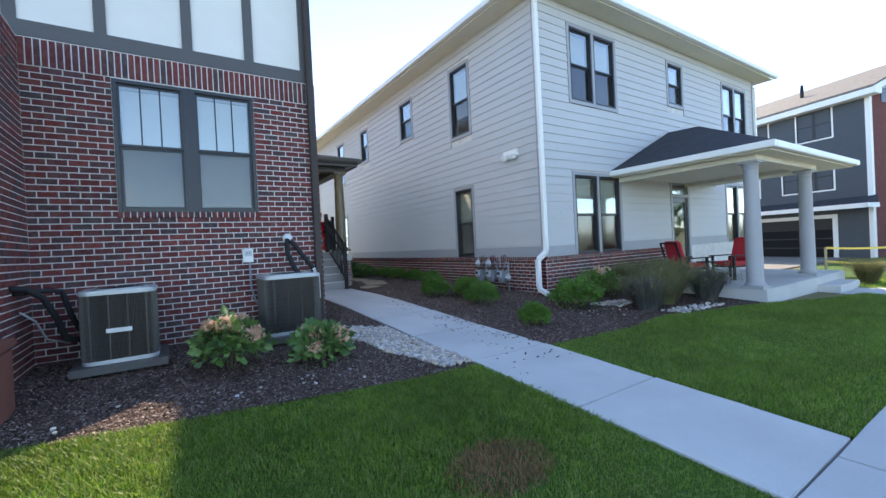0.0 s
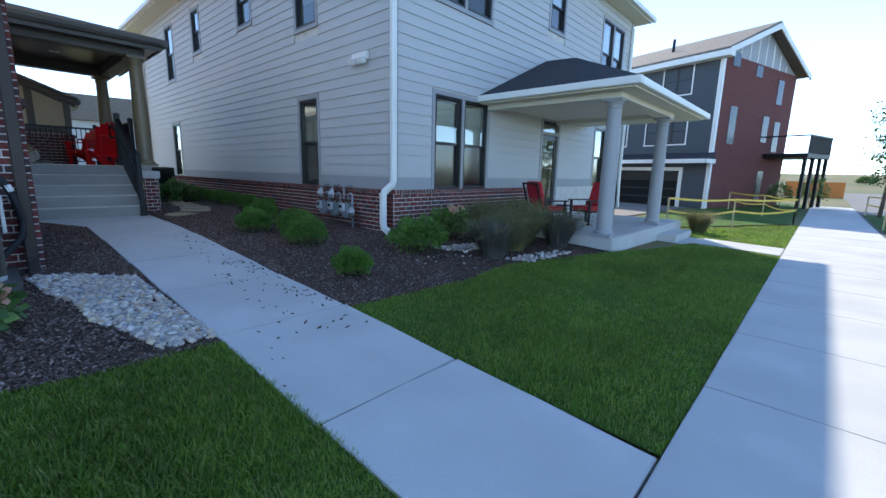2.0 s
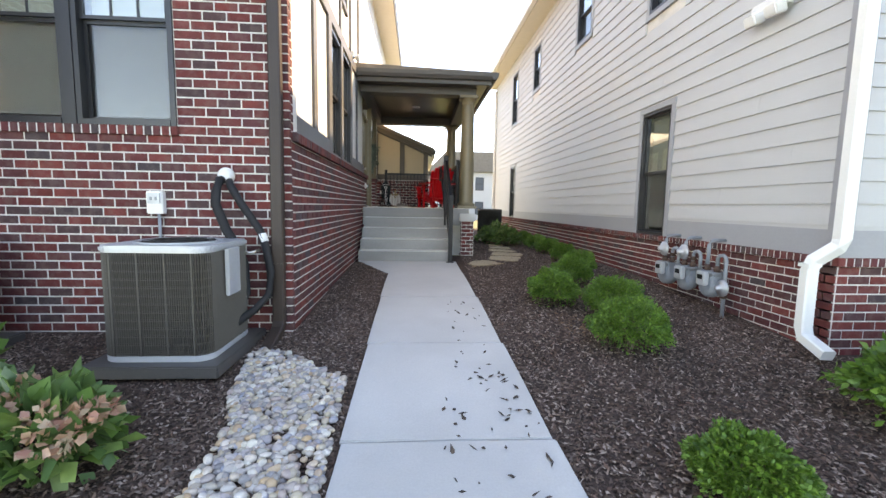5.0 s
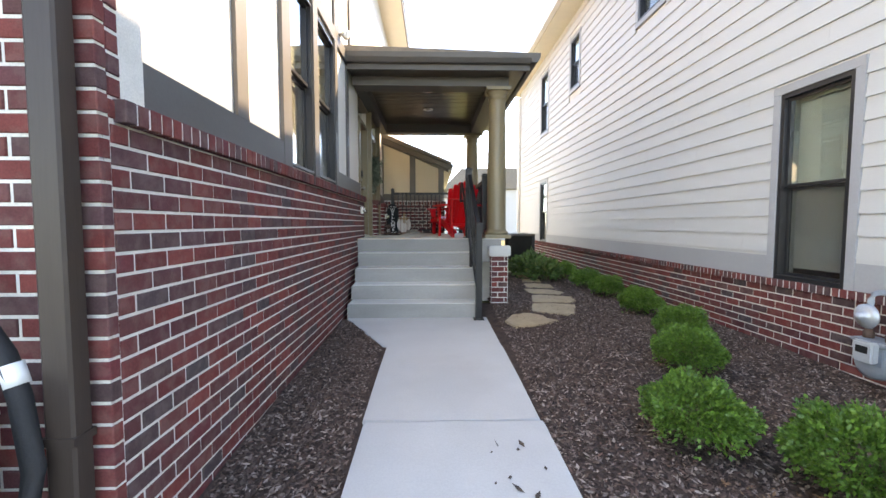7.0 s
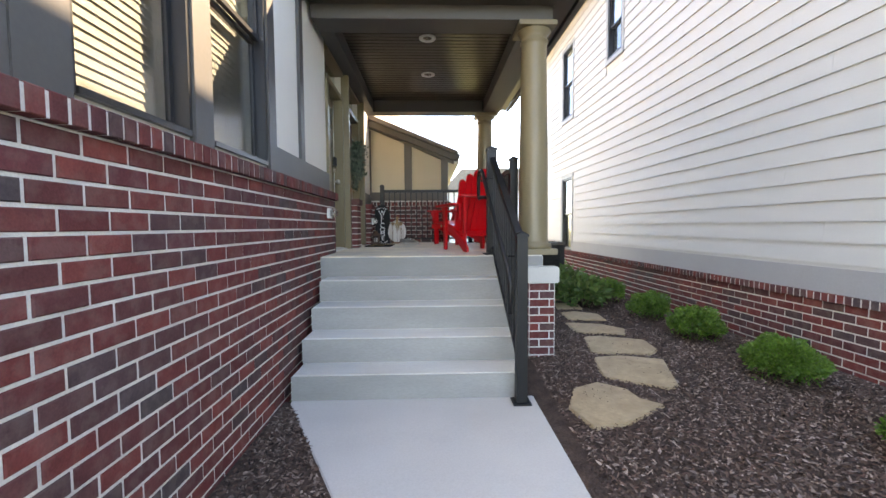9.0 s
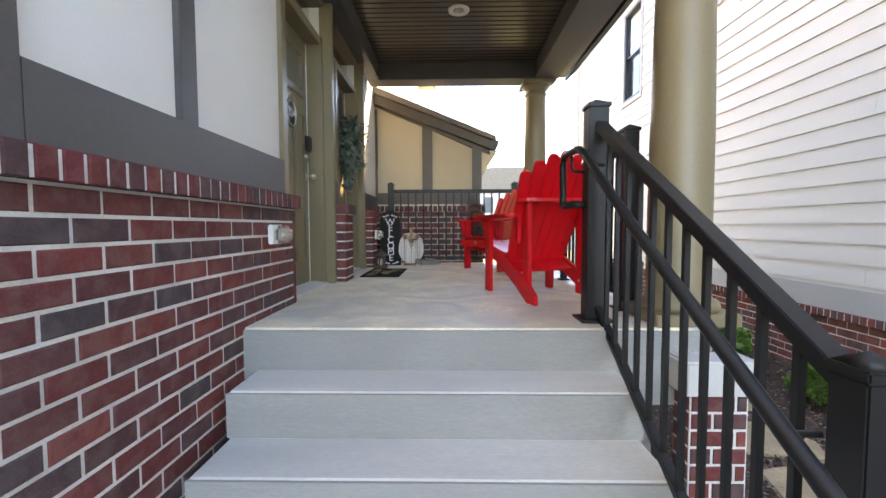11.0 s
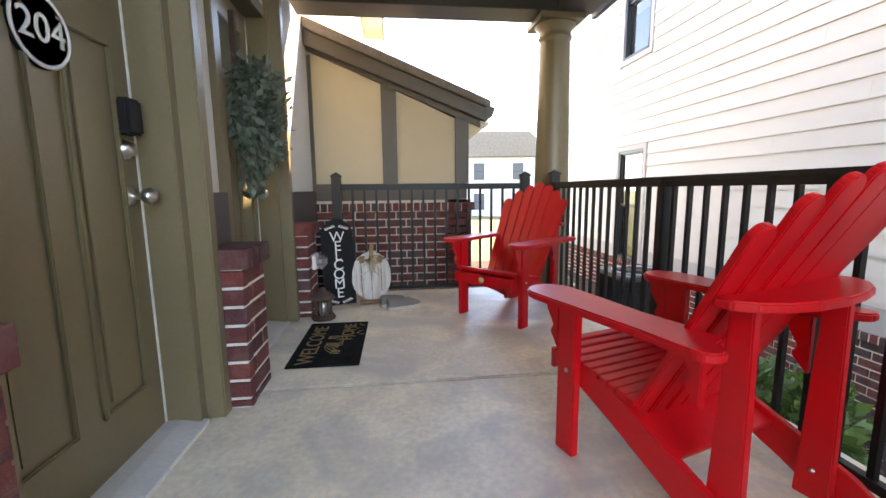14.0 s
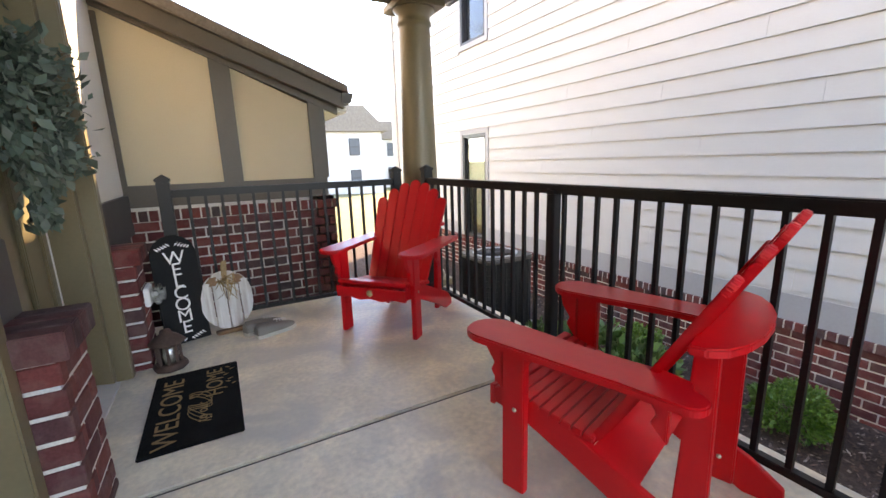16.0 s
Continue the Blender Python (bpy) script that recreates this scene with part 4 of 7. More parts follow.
batten(WU, 2.2, 3.76, 2.2, 2.37, 0.03, trim_brown)
batten(WU, 3.64, 3.78, 2.37, 3.06, 0.032, trim_brown)
batten(WU, 2.2, 2.235, 2.37, 3.6, 0.028, trim_brown)
part("trim_board", prism([(2.9, 2.37), (3.05, 2.37), (3.05, 3.32), (2.9, 3.38)], 16.3, 16.27, "y"), trim_brown, trims)
part("rake_board", prism([(2.2, 3.64), (3.9, 2.93), (3.9, 3.06), (2.2, 3.78)], 16.3, 16.262, "y"), trim_brown, trims)
wroof = thing("roof_2", "brown lean-to roof of the rear wing", "roof", kind="structure")
part("shingles", prism([(2.2, 3.8), (3.98, 3.1), (3.98, 3.17), (2.2, 3.9)], 16.12, 22, "y", bevel=0.01), roof_taupe, wroof)
part("rake_trim", prism([(2.2, 3.66), (3.94, 2.98), (3.94, 3.1), (2.2, 3.795)], 16.16, 16.24, "y"), trim_brown, wroof)
part("gutter", prism([(3.92, 3.02), (4.0, 3.02), (4.03, 3.11), (3.92, 3.11)], 16.14, 22, "y"), trim_dark, wroof)
part("soffit", boxes((3.76, 16.3, 2.96, 4.0, 22, 3.0)), white_trim, wroof)

# ---- white house ----
WS, WF = Face("-x", 7.10), Face("-y", 6.46)
BT = 1.03
SHOLES = [(8.92, 9.85, BT, 3.01), (8.88, 9.87, 4.37, 6.42), (12.0, 12.95, 5.02, 6.42), (15.7, 16.5, 4.95, 6.37), (18.42, 19.36, 4.42, 6.42), (18.42, 19.36, BT, 3.03)]
FHOLES = [(8.08, 10.0, BT, 3.0), (8.1, 10.0, 4.6, 6.5), (12.45, 13.4, 5.14, 6.5), (15.9, 17.85, 4.3, 6.45), (12.4, 13.5, 0.45, 2.95), (15.93, 17.8, BT, 3.05)]
ins = lambda hs, t=0.0: [(a + t, b - t, c + (t if c > BT else 0), d - t) for a, b, c, d in hs]
w_side = wall("wall_white_side", WS, 6.48, 22.6, -0.1, 6.88, 0.2, ins(SHOLES, 0.08), mortar, "white lap-sided long wall on a brick base")
w_front = wall("wall_white_front", WF, 7.1, 18.5, -0.4, 6.88, 0.2, ins(FHOLES, 0.08), mortar, "white lap-sided front wall on a brick base")
wall("wall_white_east", Face("+x", 18.5), 6.46, 22.6, -0.6, 6.88, 0.2, [], siding_white, "plain white end wall")
wall("wall_white_back", Face("+y", 22.6), 7.1, 18.5, -0.2, 6.88, 0.2, [], siding_white, "plain white rear wall")
setting("white_house_floor", boxes((7.3, 6.66, 0.6, 18.3, 22.4, 0.7), (7.3, 6.66, 3.5, 18.3, 22.4, 3.7)), room_dark, "floors of the white house", "floor")
lay(Face("-x", 7.098), w_side, courses(6.46, 22.6, 0.1, 0.955), 9.0)
ledge(Face("-x", 7.098), w_side, 6.41, 22.6, 0.957, 0.075, 9.0, 0, 0.048)
lay(Face("-y", 6.458), w_front, courses(7.1, 12.3, -0.1, 0.955), 7.3, 200)
ledge(Face("-y", 6.458), w_front, 7.05, 12.3, 0.957, 0.075, 7.3, 0, 0.048)
SB, FIRST, REVEAL = 1.27, 1.305, 0.1928
grow = lambda hs: [(a, b, c - 0.02, d) for a, b, c, d in hs]
siding(WS, w_side, 6.56, 22.5, FIRST, 6.88, grow(SHOLES), REVEAL)
siding(WF, w_front, 7.18, 18.42, FIRST, 6.88, grow(FHOLES) + [(10.4, 15.2, 2.95, 3.1)], REVEAL)
wt = thing("house_trim", "grey corner and band boards on the white house", "trim", kind="structure")
for a, b in ((6.56, 8.92), (9.85, 18.42), (19.36, 22.6)):
    part("band_board", boxes(WS.box(a, 0, BT, b, 0.026, SB), bevel=0.003), siding_trim, wt)
    part("starter_strip", boxes(WS.box(a, 0, SB, b, 0.018, FIRST)), siding_white, wt)
for a, b in ((7.18, 8.08), (10.0, 12.4), (13.5, 15.93), (17.8, 18.42)):
    part("band_board", boxes(WF.box(a, 0, BT, b, 0.026, SB), bevel=0.003), siding_trim, wt)
    part("starter_strip", boxes(WF.box(a, 0, SB, b, 0.018, FIRST)), siding_white, wt)
part("corner_board", boxes((7.07, 6.43, BT, 7.1, 6.56, 6.86), (7.1, 6.43, BT, 7.18, 6.46, 6.86)), siding_trim, wt)
part("corner_board", boxes((18.42, 6.42, BT, 18.53, 6.46, 6.86)), siding_trim, wt)
part("corner_board", boxes(WS.box(22.5, 0, BT, 22.6, 0.03, 6.86)), siding_trim, wt)
for i, (a, b, c, d) in enumerate(SHOLES):
    window(WS, a, b, c, d, "black double-hung window with grey casing in white siding", base=c > BT, blind=(0.97, 0.75, 0.6, 0.6, 0.6, 0.9)[i], trim=0.085)
for i, (a, b, c, d) in enumerate(FHOLES):
    if i != 4:
        window(WF, a, b, c, d, "twin double-hung window with grey casing in white siding" if b - a > 1.2 else "small double-hung window in white siding", base=c > BT, sashes=2 if b - a > 1.2 else 1, blind=(0.5, 0.5, 0.5, 0.5, 0, 0.4)[i], trim=0.085)
wd = thing("door_3", "dark glazed storm door with transom on the white porch", "door", kind="structure")
part("casing", boxes(WF.box(12.4, 0, 0.45, 12.5, 0.03, 2.95), WF.box(13.4, 0, 0.45, 13.5, 0.03, 2.95), WF.box(12.5, 0, 2.85, 13.4, 0.03, 2.95), WF.box(12.5, 0, 2.48, 13.4, 0.03, 2.56)), siding_trim, wd)
part("leaf", boxes(WF.box(12.5, -0.06, 0.45, 12.62, -0.02, 2.48), WF.box(13.28, -0.06, 0.45, 13.4, -0.02, 2.48), WF.box(12.62, -0.06, 2.34, 13.28, -0.02, 2.48), WF.box(12.62, -0.06, 0.45, 13.28, -0.02, 0.7)), black_vinyl, wd)
part("pane", boxes(WF.box(12.62, -0.045, 0.7, 13.28, -0.04, 2.34)), glass, wd)
part("transom_pane", boxes(WF.box(12.5, -0.045, 2.56, 13.4, -0.04, 2.85)), glass, wd)
wr = thing("roof_3", "low hipped roof with cream soffit and white gutter", "roof", kind="structure")
E0, E1, N0, N1, EZ = 6.55, 19.05, 5.9, 23.1, 6.88
part("soffit", boxes((E0 + 0.05, N0 + 0.05, EZ, E1 - 0.05, N1 - 0.05, EZ + 0.03)), cream_soffit, wr)
part("gutter", boxes((E0 - 0.08, N0 - 0.08, EZ + 0.03, E0 + 0.05, N1, EZ + 0.17), (E0 + 0.05, N0 - 0.08, EZ + 0.03, E1 + 0.05, N0 + 0.05, EZ + 0.17), bevel=0.012), white_trim, wr)
bm = bmesh.new()
q = [bm.verts.new(p) for p in ((E0, N0, EZ + 0.16), (E1, N0, EZ + 0.16), (E1, N1, EZ + 0.16), (E0, N1, EZ + 0.16), (12.8, N0 + 6.2, EZ + 2.2), (12.8, N1 - 6.2, EZ + 2.2))]
for f in ((0, 1, 4), (1, 2, 5, 4), (2, 3, 5), (3, 0, 4, 5), (3, 2, 1, 0)):
    bm.faces.new([q[i] for i in f])
part("shingles", bm, roof_taupe, wr)
downspout("downspout", "white downspout on the far house corner", [(18.45, 6.38, 6.65), (18.45, 6.38, 4.0), (18.45, 6.38, 1.2), (18.45, 6.34, 0.2)], 0.1, white_trim)
downspout("downspout", "white downspout at the rear corner", [(7.02, 22.5, 6.65), (7.02, 22.5, 4.0), (7.02, 22.5, 0.6)], 0.1, white_trim)

# white house porch
FZ = 0.2
wp = thing("white_porch_floor", "pale concrete porch slab with steps", "porch", kind="structure")
part("slab", boxes((9.9, 3.35, -0.4, 15.1, 6.44, FZ), bevel=0.015), concrete, wp)
part("step", boxes((12.9, 2.95, -0.4, 14.5, 3.35, FZ - 0.18), bevel=0.012), concrete, wp)
part("step", boxes((12.9, 2.58, -0.5, 14.5, 2.95, FZ - 0.36), bevel=0.012), concrete, wp)
column(10.08, 3.6, FZ, 2.8, siding_trim, "round grey porch column of the white house", 0.15)
column(13.3, 3.62, FZ, 2.8, siding_trim, "round grey porch column of the white house", 0.15)
wpr = thing("white_porch_roof", "hipped charcoal-shingled porch roof with white gutter", "roof", kind="structure")
A0, A1, B0 = 9.55, 15.1, 3.05
part("beam", boxes((9.9, 3.44, 2.8, 13.5, 3.76, 2.9), (9.9, 3.76, 2.8, 10.2, 6.43, 2.9), (13.2, 3.76, 2.8, 13.5, 6.43, 2.9)), cream_soffit, wpr)
part("ceiling_board", boxes((A0 + 0.06, B0 + 0.06, 2.9, A1 - 0.06, 6.43, 2.93)), cream_soffit, wpr)
part("gutter", boxes((A0 - 0.06, B0 - 0.06, 2.93, A0 + 0.06, 6.43, 3.06), (A0 + 0.06, B0 - 0.06, 2.93, A1 + 0.06, B0 + 0.06, 3.06), (A1 - 0.06, B0 + 0.06, 2.93, A1 + 0.06, 6.43, 3.06), bevel=0.012), white_trim, wpr)
bm = bmesh.new()
q = [bm.verts.new(p) for p in ((A0, B0, 3.07), (A1, B0, 3.07), (A1, 6.43, 3.07), (A0, 6.43, 3.07), (12.42, 5.6, 4.32), (12.42, 6.43, 4.36))]
for f in ((0, 1, 4), (1, 2, 5, 4), (3, 0, 4, 5), (2, 3, 5), (3, 2, 1, 0)):
    bm.faces.new([q[i] for i in f])
part("shingles", bm, roof_dark, wpr)

# ---- porch things ----
def arc(cx, cy, r, a0, a1, n):
    return [(cx + r * math.cos(radians(a0 + (a1 - a0) * i / n)), cy + r * math.sin(radians(a0 + (a1 - a0) * i / n))) for i in range(n + 1)]


def adirondack(m, label):
    c = thing("adirondack_chair", label, "chair", m, group="red porch chairs")
    for s in (-1, 1):
        x = s * 0.235
        rail = [(0.40, 0.28), (0.41, 0.335), (0.36, 0.36), (0.12, 0.30), (-0.12, 0.20), (-0.28, 0.13), (-0.375, 0.06), (-0.38, 0.0), (-0.27, 0.0), (-0.10, 0.09), (0.14, 0.20), (0.30, 0.265)]
        part("side_rail", prism(rail, x - 0.0125, x + 0.0125, "x", bevel=0.003), red_paint, c)
        xo = s * 0.265
        part("front_leg", boxes((xo - 0.016, 0.265, 0, xo + 0.016, 0.35, 0.555), bevel=0.004), red_paint, c)
        part("arm_bracket", prism([(0.355, 0.555), (0.43, 0.555), (0.42, 0.50), (0.385, 0.45), (0.40, 0.42), (0.355, 0.36)], xo - 0.012, xo + 0.012, "x", bevel=0.003), red_paint, c)
        xi = s * 0.207
        part("rear_post", prism([(-0.245, 0.03), (-0.155, 0.03), (-0.18, 0.657), (-0.235, 0.657)], xi - 0.015, xi + 0.015, "x", bevel=0.004), red_paint, c)
        part("rear_bracket", prism([(-0.145, 0.555), (-0.075, 0.555), (-0.09, 0.50), (-0.115, 0.46), (-0.1, 0.43), (-0.145, 0.38)], xi - 0.012 + s * 0.03, xi + 0.012 + s * 0.03, "x", bevel=0.003), red_paint, c)
        arm = arc(0.33, -0.2, 0.045, 180, 360, 8) + [(0.368, -0.05), (0.372, 0.1), (0.375, 0.3)] + arc(0.29, 0.38, 0.085, 0, 180, 10) + [(0.212, 0.25), (0.23, 0.05), (0.226, -0.12), (0.245, -0.19)]
        arm = arm if s > 0 else [(-px, py) for px, py in reversed(arm)]
        part("arm", prism(arm, 0.555, 0.58, "z", bevel=0.005), red_paint, c)
        for x, y, z, way in ((s * 0.1905, -0.2, 0.12, -s), (xo + s * 0.0165, 0.3, 0.31, s)):
            part("screw", turned(lathe([(0.008, 0), (0.008, 0.003), (0, 0.005)], 10), Matrix.Translation((x, y, z)) @ pose(0, 0, 0, 0, 90 * way, 0)), steel, c)
    n = 10
    for i in range(n):
        t = i / (n - 1)
        y = 0.39 - 0.325 * t
        z = 0.36 - 0.068 * t - 0.008 * math.sin(math.pi * t)
        b = turned(boxes((-0.25, -0.0165, 0.0, 0.25, 0.0165, 0.022), bevel=0.003), Matrix.Translation((0, y, z)) @ pose(0, 0, 0, 11 - 22 * max(0, 0.25 - t), 0, 0))
        part("seat_slat", b, red_paint, c)
    part("lower_back_rail", turned(boxes((-0.2215, -0.075, 0.0, 0.2215, 0.075, 0.02), bevel=0.003), Matrix.Translation((0, 0.0, 0.205)) @ pose(0, 0, 0, 20, 0, 0)), red_paint, c)
    part("front_apron", prism([(-0.25, 0.27), (-0.25, 0.345), (0.25, 0.345), (0.25, 0.27), (0.16, 0.28), (0.08, 0.262), (0, 0.275), (-0.08, 0.262), (-0.16, 0.28)], 0.405, 0.425, "y", bevel=0.003), red_paint, c)
    part("badge", turned(lathe([(0.022, 0), (0.022, 0.002), (0, 0.003)], 16), Matrix.Translation((0, 0.427, 0.312)) @ pose(0, 0, 0, -90, 0, 0)), post_wood, c)
    tilt = Matrix.Translation((0, 0.07, 0.235)) @ pose(0, 0, 0, 29, 0, 0)
    hs = [0.7, 0.775, 0.825, 0.85, 0.825, 0.775, 0.7]
    for i, h in enumerate(hs):
        k = i - 3
        w0, w1 = 0.031, 0.041
        fan = k * 0.082
        o = [(-w0, 0), (w0, 0), (w1, h - w1)] + arc(0, h - w1, w1, 0, 180, 8)[1:]
        o = [(px + k * 0.064 + fan * 0.24 * (pz / 0.8), pz) for px, pz in o]
        b = prism(o, -0.011, 0.011, "y", bevel=0.004)
        bow = 0.0016 * k * k
        turned(b, tilt @ Matrix.Translation((0, bow, 0)))
        part("back_slat", b, red_paint, c)
    half = [(-0.275, 0.01), (0.275, 0.01), (0.272, -0.03), (0.24, -0.07), (0.18, -0.1), (0.1, -0.118), (0, -0.125), (-0.1, -0.118), (-0.18, -0.1), (-0.24, -0.07), (-0.272, -0.03)]
    part("back_rail", prism([(x, y - 0.185) for x, y in half], 0.657, 0.681, "z", bevel=0.005), red_paint, c)
    return c


adirondack(pose(3.96, 13.07, PZ, 0, 0, 17.5), "glossy red Adirondack chair beside the railing")
adirondack(pose(3.925, 15.0, PZ, 0, 0, 130), "glossy red Adirondack chair in the porch corner")


def rail_post(parent, x, y, z0, z1, w=0.075, foot=True):
    p = part("post", boxes((x - w / 2, y - w / 2, z0, x + w / 2, y + w / 2, z1 - 0.03), bevel=0.004), rail_black, parent)
    part("cap", blend(boxes((x - w * 0.58, y - w * 0.58, z1 - 0.03, x + w * 0.58, y + w * 0.58, z1 - 0.008), bevel=0.004), turned(lathe([(w * 0.7, 0), (0.004, 0.025)], 4), Matrix.Translation((x, y, z1 - 0.008)) @ pose(0, 0, 0, 0, 0, 45))), rail_black, p)
    if foot:
        part("base_plate", boxes((x - w * 0.85, y - w * 0.85, z0, x + w * 0.85, y + w * 0.85, z0 + 0.014), bevel=0.003), rail_black, p)
    return p


RX, RT, RB = 4.365, 2.355, 1.47
side_rail = thing("porch_railing", "black metal railing with square balusters along the porch", "railing", group="porch railings")
for y, w in ((12.55, 0.085), (13.92, 0.055), (15.4, 0.075)):
    rail_post(side_rail, RX, y, PZ, 2.445 if w > 0.06 else RT - 0.02, w)
part("top_rail", blend(boxes((RX - 0.028, 12.59, RT - 0.025, RX + 0.028, 15.37, RT), bevel=0.006), boxes((RX - 0.018, 12.59, RT - 0.05, RX + 0.018, 15.37, RT - 0.024))), rail_black, side_rail)
part("bottom_rail", boxes((RX - 0.018, 12.59, RB - 0.03, RX + 0.018, 15.37, RB), bevel=0.003), rail_black, side_rail)
n = 26
bal = part("baluster", boxes((-0.0095, -0.0095, RB - 0.003, 0.0095, 0.0095, RT - 0.045)), rail_black, side_rail)
bal.location = (RX, 12.7, 0)
for i in range(1, n):
    y = 12.7 + i * 2.6 / (n - 1)
    if abs(y - 13.92) > 0.05:
        b = new("baluster", bal.data)
        b.parent, b.location = side_rail, (RX, y, 0)
back_rail = thing("porch_railing", "black metal railing with square balusters across the porch end", "railing", group="porch railings")
BY = 15.57
for x in (2.53, 4.16):
    rail_post(back_rail, x, BY, PZ, 2.44, 0.075)
part("top_rail", blend(boxes((2.56, BY - 0.028, RT - 0.025, 4.13, BY + 0.028, RT), bevel=0.006), boxes((2.56, BY - 0.018, RT - 0.05, 4.13, BY + 0.018, RT - 0.024))), rail_black, back_rail)
part("bottom_rail", boxes((2.56, BY - 0.018, RB - 0.03, 4.13, BY + 0.018, RB), bevel=0.003), rail_black, back_rail)
for i in range(15):
    b = new("baluster", bal.data)
    b.parent, b.location = back_rail, (2.66 + i * 0.1, BY, 0)
SX = 4.08
stair_rail = thing("stair_railing", "black metal stair railing with a looped handrail", "railing", group="porch railings")
rail_post(stair_rail, SX, 10.83, 0.36, 1.62, 0.08)
rail_post(stair_rail, 4.07, 12.26, PZ, 2.5, 0.1)


def slope(y):
    return 1.555 + (y - 10.83) * 0.595


def slant(name, y0, y1, dz0, dz1, hw, x=SX, mat=rail_black):
    part(name, prism([(y0, slope(y0) + dz0), (y1, slope(y1) + dz0), (y1, slope(y1) + dz1), (y0, slope(y0) + dz1)], x - hw, x + hw, "x", bevel=0.003), mat, stair_rail)


slant("top_rail", 10.86, 12.24, -0.03, 0.02, 0.028)
slant("bottom_rail", 10.86, 12.24, -0.96, -0.92, 0.018)
for i in range(11):
    y = 10.98 + i * 0.112
    part("baluster", boxes((SX - 0.0095, y - 0.0095, slope(y) - 0.94, SX + 0.0095, y + 0.0095, slope(y) - 0.02)), rail_black, stair_rail)
HX = SX - 0.125
part("handrail", tube([(HX, 10.62, slope(10.62) - 0.36), (HX, 10.62, slope(10.62) - 0.15), (HX, 10.64, slope(10.64) - 0.12), (HX, 10.7, slope(10.7) - 0.1), (HX, 11.5, slope(11.5) - 0.11), (HX, 12.1, slope(12.1) - 0.09), (HX, 12.15, 2.243), (HX, 12.21, 2.253), (HX, 12.4, 2.256), (HX, 12.435, 2.248), (HX, 12.45, 2.215), (HX, 12.45, 2.015), (HX, 12.44, 1.985), (HX, 12.41, 1.975), (HX, 12.27, 1.978), (HX + 0.02, 12.255, 1.978), (HX + 0.065, 12.255, 1.978)], 0.019, 12), rail_black, stair_rail)
part("bracket", tube([(HX, 12.29, 2.25), (HX, 12.29, 2.18), (HX + 0.01, 12.285, 2.155), (HX + 0.065, 12.28, 2.15)], 0.009, 8), rail_black, stair_rail)
for y in (10.9, 12.1):
    part("bracket", tube([(HX, y, slope(y) - 0.11), (HX + 0.02, y, slope(y) - 0.15), (SX - 0.02, y, slope(y) - 0.15)], 0.008, 8), rail_black, stair_rail)

door_mat = thing("door_mat", "black coir door mat lettered welcome to our home", "mat", pose(2.615, 14.485, PZ))
part("coir_pad", boxes((-0.195, -0.365, 0, 0.195, 0.365, 0.014), bevel=0.004), mat_black, door_mat)
text("lettering", "WELCOME", 0.13, mat_tan, door_mat, pose(-0.1, -0.03, 0.0145, 0, 0, 90), 0.001, 1.0)
text("lettering", "to our", 0.07, mat_tan, door_mat, pose(0.03, -0.12, 0.0145, 0, 0, 90), 0.001)
text("lettering", "HOME", 0.11, mat_tan, door_mat, pose(0.085, 0.16, 0.0145, 0, 0, 90), 0.001)
curls = [[(0.02 + 0.05 * math.sin(a * 1.7 + k), -0.2 + 0.045 * a + 0.03 * math.cos(2.3 * a + k), 0.0155) for a in np.linspace(0, 6.5, 26)] for k in range(3)]
part("flourish", blend(*[tube(cu, 0.0022, 4) for cu in curls]), mat_tan, door_mat)
for lf in ([turned(prism([(0, 0), (0.006, 0.014), (0, 0.032), (-0.006, 0.014)], 0.0143, 0.0153, "z"), Matrix.Translation((0.14 + 0.02 * math.sin(i), 0.06 + 0.03 * i, 0)) @ pose(0, 0, 0, 0, 0, 60 * (-1) ** i)) for i in range(9)]):
    part("leaf", lf, mat_tan, door_mat)

sign = thing("welcome_sign", "tall black wooden sign with white vertical WELCOME lettering", "sign", pose(2.555, 15.36, PZ, -6, 0, 18))
o = [(-0.13, 0), (0.13, 0), (0.13, 0.58)] + arc(0, 0.58, 0.13, 0, 180, 12)[1:-1] + [(-0.13, 0.58)]
part("board", prism(o, 0, 0.018, "y", bevel=0.003), board_black, sign)
for i, ch in enumerate("WELCOME"):
    text("letter", ch, 0.118, plastic_white, sign, pose(0.0, -0.001, 0.56 - i * 0.077, 90, 0, 0), 0.001)
for base, up in ((0.61, 1), (0.06, -1)):
    lv = []
    for s in (-1, 1):
        for i in range(5):
            lv.append(turned(prism([(0, 0), (0.006, 0.012), (0, 0.032), (-0.006, 0.012)], -0.003, -0.001, "y"), Matrix.Translation((s * (0.012 + 0.016 * i), 0, base + up * (0.03 - 0.006 * i))) @ pose(0, 0, 0, 0, s * (50 if up > 0 else 130), 0)))
    for lf in lv:
        part("leaf", lf, plastic_white, sign)

pump = thing("pumpkin_decoration", "whitewashed plank pumpkin with raffia bow leaning on the rail", "decoration", pose(2.81, 15.40, PZ, -9, 0, 8))
RXP, RZP, CZP = 0.165, 0.19, 0.225
for i in range(4):
    x0, x1 = -RXP + i * 2 * RXP / 4 + 0.003, -RXP + (i + 1) * 2 * RXP / 4 - 0.003
    q = [x0 + (x1 - x0) * k / 6 for k in range(7)]
    rim = lambda v: RZP * math.sqrt(max(0.0, 1 - (v / RXP) ** 2)) + 0.012
    part("plank", prism([(v, CZP - rim(v)) for v in q] + [(v, CZP + rim(v)) for v in reversed(q)], 0, 0.02, "y", bevel=0.003), wood_white, pump)
part("backing", boxes((-0.14, 0.02, 0.12, 0.14, 0.03, 0.16), (-0.14, 0.02, 0.3, 0.14, 0.03, 0.34)), wood_brown, pump)
